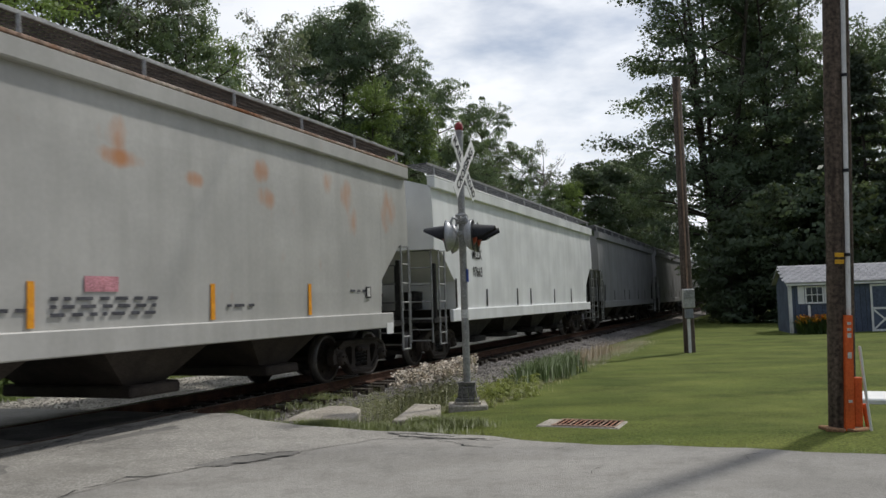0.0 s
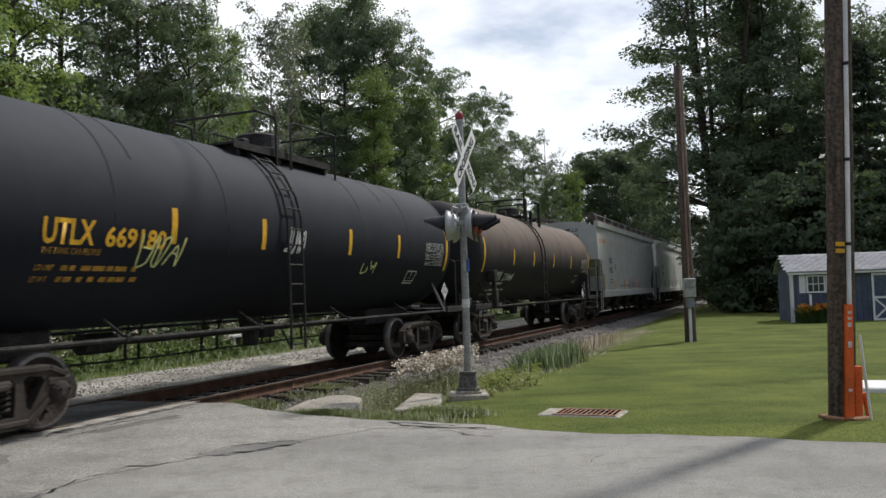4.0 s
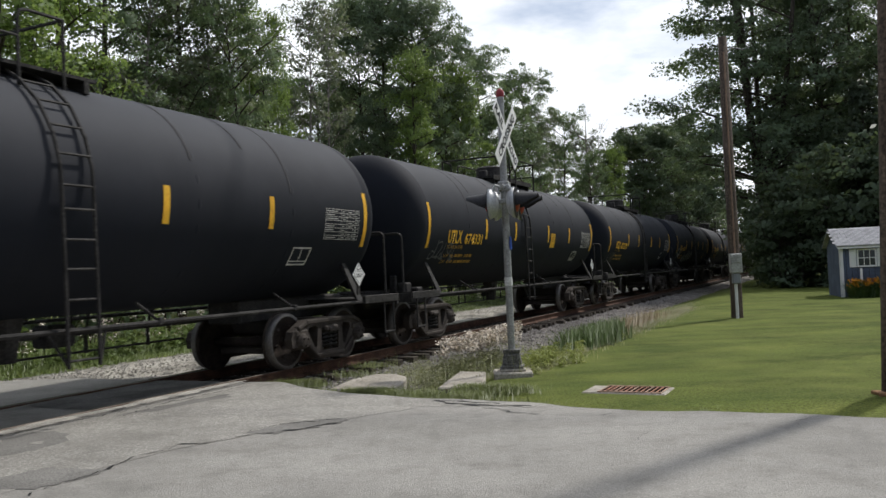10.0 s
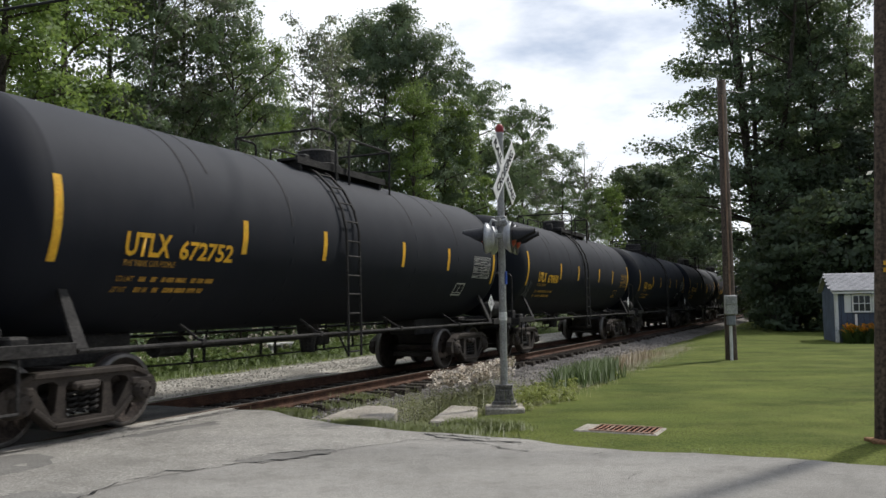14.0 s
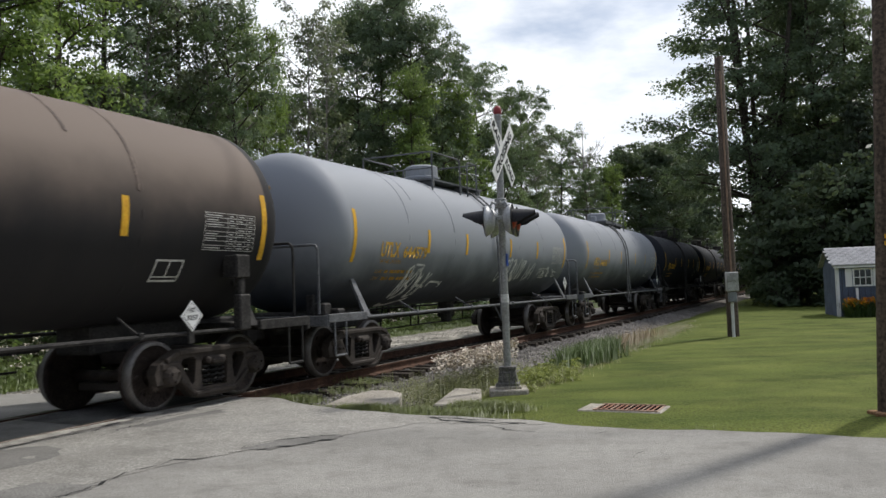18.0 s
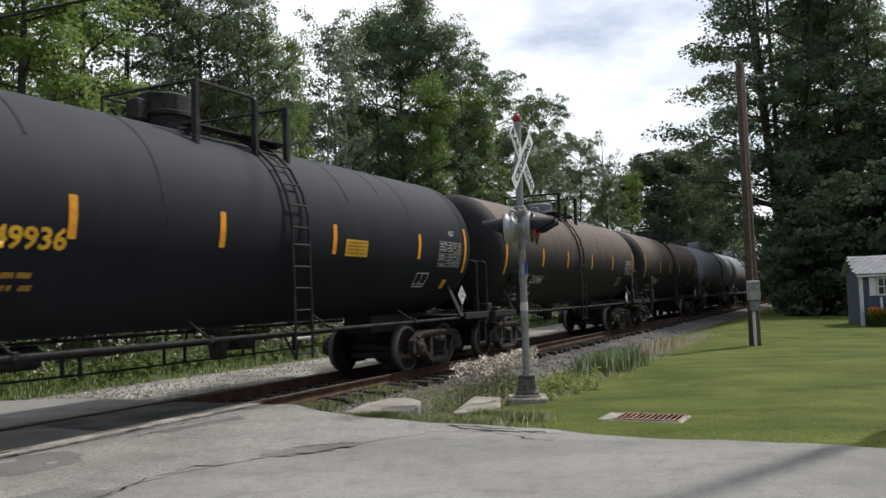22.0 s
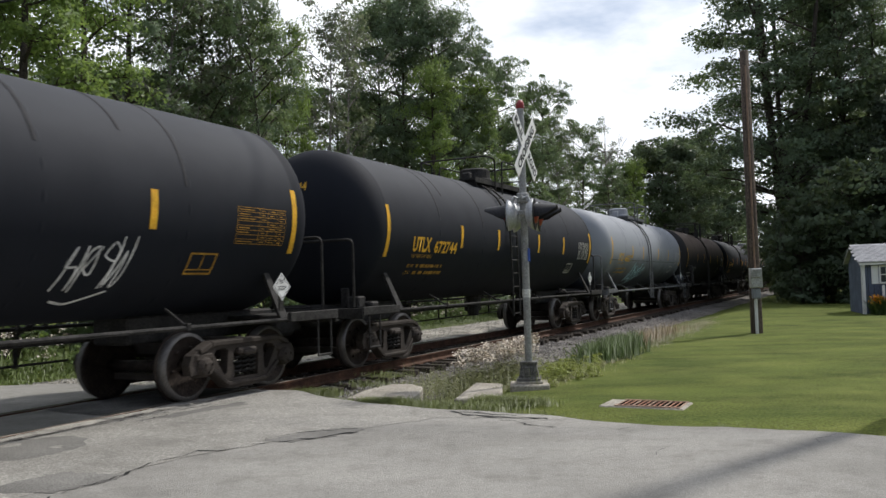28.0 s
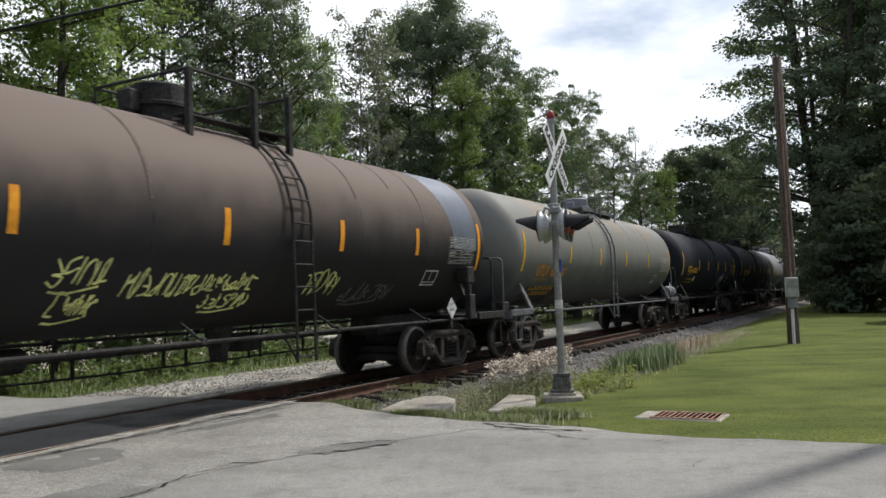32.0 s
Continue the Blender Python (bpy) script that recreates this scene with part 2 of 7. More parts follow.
def asphalt_mat(name, colour, pale, grit, coarse):
    """Worn asphalt: broad stains and wheel-polished bands, mottling at a hand's width, and the pale stones of the mix."""
    m = mat(name, colour, rough=0.93, vary=0.16, detail=10.0, stretch=(0.5, 1.4, 1), spread=(0.25, 0.75), grit=0.22, scale=0.7, fine=70, bump=0.5, spec=0.15)
    nt = m.node_tree
    b = nt.nodes["Principled BSDF"]
    N, L = nt.nodes.new, nt.links.new
    last = b.inputs["Base Color"].links[0].from_socket
    tc = N("ShaderNodeTexCoord")
    stone, pick, mx = N("ShaderNodeTexVoronoi"), N("ShaderNodeMapRange"), N("ShaderNodeMixRGB")
    stone.inputs["Scale"].default_value = coarse
    L(tc.outputs["Object"], stone.inputs["Vector"])
    pick.inputs["From Min"].default_value, pick.inputs["From Max"].default_value = 0.45, 0.95
    pick.inputs["To Max"].default_value = grit
    L(stone.outputs["Color"], pick.inputs["Value"])
    mx.inputs["Color2"].default_value = (*pale, 1)
    L(pick.outputs["Result"], mx.inputs["Fac"])
    L(last, mx.inputs["Color1"])
    last = mx.outputs["Color"]
    for scale, low, high, amount, tone in ((2.3, 0.5, 0.68, 0.5, 0.62), (9.0, 0.5, 0.72, 0.4, 0.62), (0.45, 0.48, 0.64, 0.45, 0.66)):
        n, r, x = N("ShaderNodeTexNoise"), N("ShaderNodeMapRange"), N("ShaderNodeMixRGB")
        n.inputs["Scale"].default_value, n.inputs["Detail"].default_value, n.inputs["Roughness"].default_value = scale, 8.0, 0.65
        L(tc.outputs["Object"], n.inputs["Vector"])
        r.inputs["From Min"].default_value, r.inputs["From Max"].default_value, r.inputs["To Max"].default_value = low, high, amount
        L(n.outputs["Fac"], r.inputs["Value"])
        x.inputs["Color2"].default_value = (*(c * tone for c in colour), 1)
        L(r.outputs["Result"], x.inputs["Fac"])
        L(last, x.inputs["Color1"])
        last = x.outputs["Color"]
    L(last, b.inputs["Base Color"])
    return m


ASPHALT = asphalt_mat("aged_asphalt", (0.275, 0.263, 0.238), (0.44, 0.425, 0.39), 0.5, 95.0)
COARSE = asphalt_mat("coarse_worn_asphalt", (0.275, 0.262, 0.234), (0.52, 0.5, 0.455), 0.75, 62.0)
TAR = mat("dark_asphalt_patch", (0.185, 0.178, 0.163), rough=0.9, vary=0.2, detail=10.0, scale=1.2, fine=60, bump=0.3, spec=0.15)
PANEL = mat("crossing_asphalt", (0.15, 0.145, 0.135), rough=0.9, vary=0.3, detail=10.0, scale=1.6, fine=60, bump=0.4, spec=0.15)
LIP = mat("pale_worn_concrete", (0.37, 0.35, 0.31), rough=0.95, vary=0.25, detail=10.0, scale=3, fine=40, bump=0.5)
CRACK = mat("crack_filler", (0.03, 0.03, 0.028), rough=0.9, vary=0.3)
GRASS = mat("lawn_grass", (0.08, 0.107, 0.021), tint=(0.128, 0.15, 0.033), rough=0.9, vary=0.35, detail=12.0, scale=0.8, fine=30, bump=0.8, spec=0.1, grit=0.5, stretch=(0.6, 1.2, 1), spread=(0.32, 0.68))


def lawn_wear(m):
    """Mowing stripes across the lawn, and drier yellow patches."""
    nt = m.node_tree
    b = nt.nodes["Principled BSDF"]
    N, L = nt.nodes.new, nt.links.new
    last = b.inputs["Base Color"].links[0].from_socket
    tc, mp, wave = N("ShaderNodeTexCoord"), N("ShaderNodeMapping"), N("ShaderNodeTexWave")
    mp.inputs["Rotation"].default_value = (0, 0, radians(-14))
    wave.bands_direction = "Y"
    wave.inputs["Scale"].default_value, wave.inputs["Distortion"].default_value = 0.16, 2.2
    wave.inputs["Detail"].default_value, wave.inputs["Detail Scale"].default_value = 3.0, 0.6
    L(tc.outputs["Object"], mp.inputs["Vector"])
    L(mp.outputs["Vector"], wave.inputs["Vector"])
    dry, sel = N("ShaderNodeTexNoise"), N("ShaderNodeMapRange")
    dry.inputs["Scale"].default_value, dry.inputs["Detail"].default_value, dry.inputs["Roughness"].default_value = 0.6, 10.0, 0.75
    L(tc.outputs["Object"], dry.inputs["Vector"])
    sel.inputs["From Min"].default_value, sel.inputs["From Max"].default_value, sel.inputs["To Max"].default_value = 0.48, 0.66, 0.42
    L(dry.outputs["Fac"], sel.inputs["Value"])
    one, two, span = N("ShaderNodeMixRGB"), N("ShaderNodeMixRGB"), N("ShaderNodeMapRange")
    span.inputs["To Max"].default_value = 0.32
    L(wave.outputs["Fac"], span.inputs["Value"])
    one.inputs["Color2"].default_value = (0.065, 0.095, 0.02, 1)
    two.inputs["Color2"].default_value = (0.18, 0.185, 0.055, 1)
    L(span.outputs["Result"], one.inputs["Fac"])
    L(last, one.inputs["Color1"])
    L(sel.outputs["Result"], two.inputs["Fac"])
    L(one.outputs["Color"], two.inputs["Color1"])
    L(two.outputs["Color"], b.inputs["Base Color"])


lawn_wear(GRASS)
BLADE = leaf_mat("grass_blade", (0.125, 0.15, 0.045), 0.25, 0.14)
GRAVEL = mat("pale_gravel", (0.31, 0.29, 0.25), rough=0.95, detail=12.0, grit=0.6, vary=0.35, scale=0.8, fine=30, bump=0.8, spec=0.1)
BALLAST = mat("ballast_bed", (0.16, 0.148, 0.135), rough=0.95, vary=0.4, scale=2.0, fine=18, bump=1.0, spec=0.1)
STONE = mat("ballast_stone", (0.25, 0.235, 0.22), rough=0.9, vary=0.3, scale=6, fine=40, bump=0.3, island=0.45, spec=0.15)
RUST = mat("rusty_rail_steel", (0.085, 0.043, 0.026), rough=0.85, vary=0.35, scale=4, fine=60, bump=0.3)
RAILTOP = mat("polished_rail_head", (0.15, 0.125, 0.105), rough=0.5, metal=0.5, vary=0.3)
TIE = mat("weathered_tie_wood", (0.055, 0.045, 0.036), rough=0.95, vary=0.4, scale=5, fine=40, bump=0.5, objvary=0.3, stretch=(1, 6, 6))
CONCRETE = mat("old_concrete", (0.34, 0.31, 0.26), rough=0.95, vary=0.22, scale=2, fine=30, bump=0.4)
WHITE = mat("white_paint", (0.78, 0.78, 0.76), rough=0.55, vary=0.06, scale=3, bump=0.05)
INK = mat("black_lettering", (0.015, 0.015, 0.016), rough=0.6, vary=0.2)
GALV = mat("galvanised_steel", (0.33, 0.33, 0.32), rough=0.5, metal=0.55, vary=0.18, scale=6, bump=0.1)
SILVER = mat("silver_lamp_paint", (0.42, 0.43, 0.44), rough=0.45, metal=0.3, vary=0.12, scale=8, bump=0.05)
LAMPBLACK = mat("black_lamp_housing", (0.018, 0.018, 0.02), rough=0.5, vary=0.3)
DARKIRON = mat("grimy_black_iron", (0.028, 0.026, 0.024), rough=0.75, vary=0.4, scale=5, fine=30, bump=0.25)
TRUCKIRON = mat("dusty_truck_casting", (0.05, 0.041, 0.034), rough=0.8, vary=0.22, scale=3, fine=50, bump=0.12)
WHEELSTEEL = mat("wheel_steel", (0.045, 0.034, 0.028), rough=0.7, metal=0.2, vary=0.35, scale=7, bump=0.2)
TREAD = mat("bright_wheel_tread", (0.16, 0.15, 0.14), rough=0.45, metal=0.6, vary=0.2)
YELLOW = mat("yellow_marking", (0.72, 0.40, 0.03), rough=0.6, vary=0.15, scale=5, bump=0.03)
ORANGE = mat("orange_marking", (0.80, 0.33, 0.02), rough=0.6, vary=0.15, scale=5, bump=0.03)
FADED = mat("faded_yellow_marking", (0.60, 0.36, 0.06), rough=0.7, vary=0.35, scale=8, bump=0.03)
OCHRE = mat("small_ochre_stencil", (0.36, 0.20, 0.03), rough=0.7, vary=0.3, scale=8, bump=0)
PALE = mat("pale_stencil_paint", (0.55, 0.54, 0.50), rough=0.7, vary=0.2, scale=8, bump=0)
SPRAYW = mat("white_spray_paint", (0.62, 0.62, 0.60), rough=0.7, vary=0.3, scale=4, bump=0)
SPRAYG = mat("lime_spray_paint", (0.66, 0.68, 0.27), rough=0.7, vary=0.3, scale=4, bump=0)
SPRAYB = mat("pale_blue_spray_paint", (0.42, 0.66, 0.76), rough=0.7, vary=0.25, scale=4, bump=0)
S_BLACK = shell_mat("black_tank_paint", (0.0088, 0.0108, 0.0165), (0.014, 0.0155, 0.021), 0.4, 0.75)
# barrel goes from black to blue-grey upwards, heads stay black
dust_shade_layer(S_BLACK, (0.045, 0.0475, 0.055), 2.1, 4.05, 6.46)
S_BROWN = shell_mat("dusty_brown_tank_paint", (0.021, 0.02, 0.021), (0.03, 0.027, 0.025), 0.4, 0.7)
dust_shade_layer(S_BROWN, (0.165, 0.127, 0.102), 2.2, 3.4)
# dark base: underside shade and oily grime painted in, pale paint kept above
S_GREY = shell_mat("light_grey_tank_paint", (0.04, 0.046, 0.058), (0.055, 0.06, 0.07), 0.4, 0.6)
dust_shade_layer(S_GREY, (0.30, 0.315, 0.34), 1.35, 2.5, 30.0)
# lower flank's shade and grime put into the base colour, paint tone only above
S_TAN = shell_mat("rust_stained_grey_tank_paint", (0.075, 0.08, 0.085), (0.10, 0.095, 0.08), 0.4, 0.6)
dust_shade_layer(S_TAN, (0.245, 0.24, 0.215), 1.5, 2.9, 30.0)
stains(S_TAN, (0.36, 0.24, 0.12), ((-5.2, 3.6, 1.4, 0.9, 0.6), (-2.0, 3.7, 1.6, 0.7, 0.62), (1.5, 3.6, 1.4, 0.8, 0.55), (4.6, 3.6, 1.5, 0.8, 0.62), (-6.6, 2.9, 0.6, 0.9, 0.5)), 0.6)
# darker shell tones that paint the shadows and dents at weld seams
SEAMS = {"black_tank_paint": mat("black_seam_grime", (0.022, 0.022, 0.025), 0.8, bump=0), "dusty_brown_tank_paint": mat("brown_seam_grime", (0.115, 0.088, 0.072), 0.8, bump=0),
         "light_grey_tank_paint": mat("grey_seam_grime", (0.25, 0.262, 0.285), 0.8, bump=0), "rust_stained_grey_tank_paint": mat("tan_seam_grime", (0.2, 0.19, 0.165), 0.8, bump=0)}
S_HOP = shell_mat("grey_hopper_paint", (0.47, 0.462, 0.43), (0.36, 0.35, 0.32), 0.45, 0.42)
stains(S_HOP, (0.50, 0.20, 0.06), ((-8.1, 3.57, 0.6, 0.18, 0.75), (-7.3, 3.58, 0.8, 0.15, 0.95), (-5.3, 3.55, 1.0, 0.35, 0.42), (-2.8, 3.5, 0.9, 0.3, 0.45), (-2.9, 2.4, 0.5, 0.4, 0.42), (0.5, 3.36, 0.5, 0.16, 0.85), (0.45, 3.65, 0.25, 0.35, 0.6), (1.85, 3.26, 0.3, 0.14, 0.8), (3.45, 3.6, 0.3, 0.25, 0.75), (3.58, 3.2, 0.32, 0.22, 0.85), (5.5, 3.7, 0.3, 0.3, 0.6), (6.2, 3.5, 0.3, 0.4, 0.75), (6.4, 3.05, 0.25, 0.4, 0.6), (7.9, 3.4, 0.4, 0.6, 0.6)))
S_HOPW = shell_mat("white_hopper_paint", (0.8, 0.81, 0.79), (0.6, 0.6, 0.57), 0.4, 0.4)
S_HOPD = shell_mat("dull_grey_hopper_paint", (0.26, 0.26, 0.26), (0.17, 0.16, 0.15), 0.5, 0.65)
RUSTPAINT = mat("rust_stained_roof", (0.30, 0.12, 0.05), rough=0.85, vary=0.3, scale=1.6, fine=20, tint=(0.42, 0.36, 0.30), bump=0.2)
POLEWOOD = mat("creosoted_pole_wood", (0.085, 0.064, 0.048), rough=0.9, vary=0.35, scale=3, fine=25, bump=0.4, stretch=(6, 6, 0.5))
BARK = mat("tree_bark", (0.075, 0.062, 0.05), rough=0.95, vary=0.35, scale=6, fine=30, bump=0.5, stretch=(3, 3, 0.6))
GREYBARK = mat("dead_wood", (0.24, 0.22, 0.2), rough=0.95, vary=0.3, scale=6, fine=30, bump=0.3)
PVC = mat("white_conduit", (0.70, 0.70, 0.68), rough=0.5, vary=0.1)
GREYIRON = mat("grey_painted_iron", (0.13, 0.133, 0.138), rough=0.6, vary=0.25, scale=4, bump=0.1)
GREYPIPE = mat("grey_conduit", (0.20, 0.21, 0.23), rough=0.5, vary=0.2)
MARKER = mat("orange_cable_guard", (0.72, 0.13, 0.03), rough=0.55, vary=0.15)
SHEDBLUE = mat("slate_blue_siding", (0.085, 0.105, 0.15), rough=0.8, vary=0.2, scale=2, fine=20, bump=0.1)
SHINGLE = mat("grey_shingles", (0.33, 0.33, 0.34), rough=0.9, vary=0.25, scale=3, fine=30, objvary=0.15)
GLASSY = mat("dark_window_glass", (0.02, 0.025, 0.03), rough=0.08, vary=0.1, bump=0, spec=0.6)
REDLENS = mat("red_lens", (0.26, 0.008, 0.01), rough=0.35, vary=0.15, bump=0, spec=0.6)
LILY = leaf_mat("orange_lily_petal", (0.75, 0.30, 0.01), 0.25, 0.25)
LEAF_A = leaf_mat("mid_green_leaves", (0.155, 0.22, 0.12), 0.45, 0.18)
LEAF_B = leaf_mat("bright_green_leaves", (0.18, 0.27, 0.075), 0.55, 0.2)
LEAF_C = leaf_mat("dark_green_leaves", (0.13, 0.185, 0.11), 0.42, 0.18)
LEAF_D = leaf_mat("grey_green_leaves", (0.18, 0.205, 0.15), 0.45, 0.2)
NEEDLE = leaf_mat("dark_needles", (0.065, 0.09, 0.055), 0.25, 0.2)
LEAF_E = leaf_mat("deep_green_leaves", (0.095, 0.135, 0.078), 0.35, 0.2)
WEED = leaf_mat("weed_leaves", (0.20, 0.215, 0.09), 0.35, 0.3)
SEED = mat("pale_dry_flowers", (0.62, 0.55, 0.46), rough=0.95, vary=0.2, island=0.25, bump=0)

# ---- mesh helpers ----


def mesh_of(name, bm, material=None, smooth=False):
    me = bpy.data.meshes.new(name)
    bm.to_mesh(me)
    bm.free()
    if smooth:
        for p in me.polygons:
            p.use_smooth = True
    if material:
        me.materials.append(material)
    return me


def part(name, bm, material, parent=None, label="", m=None, smooth=False):
    """One mesh object under a thing or a part; bm may be a bmesh or a finished mesh."""
    me = bm if isinstance(bm, bpy.types.Mesh) else mesh_of(name, bm, material, smooth)
    ob = new(name, me)
    if material and me.materials and me.materials[0] != material:
        ob.material_slots[0].link = "OBJECT"
        ob.material_slots[0].material = material
    elif material and not me.materials:
        me.materials.append(material)
    if parent:
        ob.parent = parent
    if m is not None:
        ob.matrix_basis = m
    if label:
        tagged(ob, label)
    return ob


def thing(name, label, category, m=None, group="", kind=""):
    ob = tagged(new(name), label, category, group, kind)
    ob.empty_display_size = 0.2
    if m is not None:
        ob.matrix_basis = m
    return ob


def box(bm, x0, y0, z0, x1, y1, z1, bevel=0.0, m=None):
    vs = [bm.verts.new((x, y, z)) for x in (x0, x1) for y in (y0, y1) for z in (z0, z1)]
    fs = [bm.faces.new([vs[i] for i in f]) for f in ((0, 1, 3, 2), (4, 6, 7, 5), (0, 4, 5, 1), (2, 3, 7, 6), (0, 2, 6, 4), (1, 5, 7, 3))]
    if bevel:
        es = list({e for f in fs for e in f.edges})
        r = bmesh.ops.bevel(bm, geom=es, offset=bevel, segments=1, affect="EDGES", profile=0.5)
        vs = list({v for f in r["faces"] for v in f.verts})
    if m is not None:
        bmesh.ops.transform(bm, matrix=m, verts=[v for v in vs if v.is_valid])
    return bm


def nbox(x0, y0, z0, x1, y1, z1, bevel=0.0):
    return box(bmesh.new(), x0, y0, z0, x1, y1, z1, bevel)


def tube(bm, pts, r, n=8, cap=True):
    """A round bar through the points; r: one radius or one for each point."""
    pts = [Vector(p) for p in pts]
    rs = r if isinstance(r, (list, tuple)) else [r] * len(pts)
    rings = []
    for i, p in enumerate(pts):
        d = (pts[min(i + 1, len(pts) - 1)] - pts[max(i - 1, 0)]).normalized()
        a = d.orthogonal().normalized() if not rings else (a - d * a.dot(d)).normalized()
        b = d.cross(a)
        rings.append([bm.verts.new(p + (a * math.cos(k * math.tau / n) + b * math.sin(k * math.tau / n)) * rs[i]) for k in range(n)])
    for A, B in zip(rings, rings[1:]):
        for k in range(n):
            bm.faces.new((A[k], A[(k + 1) % n], B[(k + 1) % n], B[k]))
    if cap:
        bm.faces.new(rings[0][::-1])
        bm.faces.new(rings[-1])
    return bm


def ntube(pts, r, n=8):
    return tube(bmesh.new(), pts, r, n)


def lathe(bm, prof, n=32, axis="x", m=None):
    """Turns the profile of (along, radius) pairs round the axis."""
    rings = []
    for a, r in prof:
        ring = []
        for k in range(n if r > 1e-5 else 1):
            c, s = math.cos(k * math.tau / n) * r, math.sin(k * math.tau / n) * r
            p = Vector({"x": (a, c, s), "y": (c, a, s), "z": (c, s, a)}[axis])
            ring.append(bm.verts.new(m @ p if m is not None else p))
        rings.append(ring)
    for A, B in zip(rings, rings[1:]):
        for k in range(n):
            q = [A[k % len(A)], A[(k + 1) % len(A)], B[(k + 1) % len(B)], B[k % len(B)]]
            q = [v for i, v in enumerate(q) if v not in q[:i]]
            if len(q) > 2:
                bm.faces.new(q)
    bmesh.ops.recalc_face_normals(bm, faces=bm.faces)
    return bm


def extrude(bm, outline, y0, y1, m=None):
    """A plate: the outline of (x, z) pairs, thick from y0 to y1."""
    a = [bm.verts.new(m @ Vector((x, y0, z)) if m else (x, y0, z)) for x, z in outline]
    b = [bm.verts.new(m @ Vector((x, y1, z)) if m else (x, y1, z)) for x, z in outline]
    fs = [bm.faces.new(a), bm.faces.new(b[::-1])]
    k = len(a)
    fs += [bm.faces.new((a[i], b[i], b[(i + 1) % k], a[(i + 1) % k])) for i in range(k)]
    bmesh.ops.recalc_face_normals(bm, faces=fs)
    return bm


def words(text, size, align="CENTER", bold=0.0):
    """A flat mesh of the text in the built-in font, in the xy plane."""
    cu = bpy.data.curves.new("words", "FONT")
    cu.body, cu.size, cu.align_x, cu.align_y, cu.offset = text, size, align, "CENTER", bold
    cu.resolution_u = 2
    ob = bpy.data.objects.new("words", cu)
    scene.collection.objects.link(ob)
    bpy.context.view_layer.update()
    me = bpy.data.meshes.new_from_object(ob.evaluated_get(bpy.context.evaluated_depsgraph_get()))
    bpy.data.objects.remove(ob)
    bpy.data.curves.remove(cu)
    me.materials.clear()
    return me


def faces_mesh(name, verts, faces, material):
    me = bpy.data.meshes.new(name)
    me.from_pydata(verts, [], faces)
    me.materials.append(material)
    return me


# ---- the line of the track: s runs along it, p across it (left of travel) ----
TRACK_AZ = 22.0
U = Vector((math.sin(radians(TRACK_AZ)), math.cos(radians(TRACK_AZ)), 0))
V = Vector((-U.y, U.x, 0))
TRACK_P, RAIL_Z = 8.87, 0.13


def at(s, p, z=0.0):
    return U * s + V * p + Vector((0, 0, z))


def along(s, p, z=0.0, turn=0.0):
    """A pose whose x axis runs along the track."""
    q = at(s, p, z)
    return pose(q.x, q.y, q.z, 0, 0, 90 - TRACK_AZ + turn)


def sp(x, y):
    q = Vector((x, y, 0))
    return q.dot(U), q.dot(V)


# ---- ground, road, track ----
def smooth(a, b, x):
    t = min(1.0, max(0.0, (x - a) / (b - a)))
    return t * t * (3 - 2 * t)


def road_edge(p):
    """Where the asphalt ends towards the lawn, along the track, at p across it."""
    return 9.1 + 0.22 * smooth(2.0, 3.5, p) + 0.5 * smooth(6.2, 7.5, p) + 0.05 * math.sin(p * 2.1) + 0.03 * math.sin(p * 6.3)


def ground_z(x, y):
    s, p = sp(x, y)
    d = abs(p - TRACK_P)
    z = -0.035 + 0.025 * noise.noise(Vector((x * 0.25, y * 0.25, 0)))
    dip = (1 - smooth(2.6, 4.6, d)) * smooth(9.6, 11.2, s)
    z -= 0.3 * dip
    on = (1 - smooth(8.8, 9.6, s)) * smooth(-14, -12, s)
    return z - 0.12 * on


def make_ground():
    def line(lo, hi, step):
        near = list(np.arange(lo, hi + 0.01, step))
        return [-2500, -900, -350, -150, -80] + near + [150, 260, 500, 1000, 2500]
    xs, ys = line(-40, 60, 0.8), line(-30, 90, 0.8)
    verts = [(x, y, ground_z(x, y)) for y in ys for x in xs]
    w = len(xs)
    faces = [(j * w + i, j * w + i + 1, (j + 1) * w + i + 1, (j + 1) * w + i) for j in range(len(ys) - 1) for i in range(w - 1)]
    me = faces_mesh("ground", verts, faces, GRASS)
    for f in me.polygons:
        f.use_smooth = True
    tagged(new("ground", me), "mown green lawn with faint mowing stripes beside the track", "lawn", kind="structure")


def road_z(p):
    return 0.115 * (1 - smooth(1.1, 5.8, abs(p - TRACK_P)))


def strip(ps, s_of, s_low, ds, lift=0.0):
    """A sheet in track coordinates, from s_low up to the edge s_of(p)."""
    verts, faces = [], []
    rows = []
    for p in ps:
        hi, low = s_of(p), s_low(p) if callable(s_low) else s_low
        k = max(2, int((hi - low) / ds))
        rows.append([low + (hi - low) * i / k for i in range(k + 1)])
    k = max(len(r) for r in rows)
    rows = [[r[0] + (r[-1] - r[0]) * i / (k - 1) for i in range(k)] for r in rows]
    for p, r in zip(ps, rows):
        for s in r:
            q = at(s, p)
            verts.append((q.x, q.y, road_z(p) + lift + 0.008 * noise.noise(Vector((q.x * 0.6, q.y * 0.6, 3)))))
    n = len(ps)
    faces = [(j * k + i, j * k + i + 1, (j + 1) * k + i + 1, (j + 1) * k + i) for j in range(n - 1) for i in range(k - 1)]
    # a skirt at the lawn side gives the sheet its thickness
    base = len(verts)
    for j in range(n):
        v = verts[j * k + k - 1]
        verts.append((v[0], v[1], v[2] - 0.2))
    faces += [(j * k + k - 1, base + j, base + j + 1, (j + 1) * k + k - 1) for j in range(n - 1)]
    return verts, faces


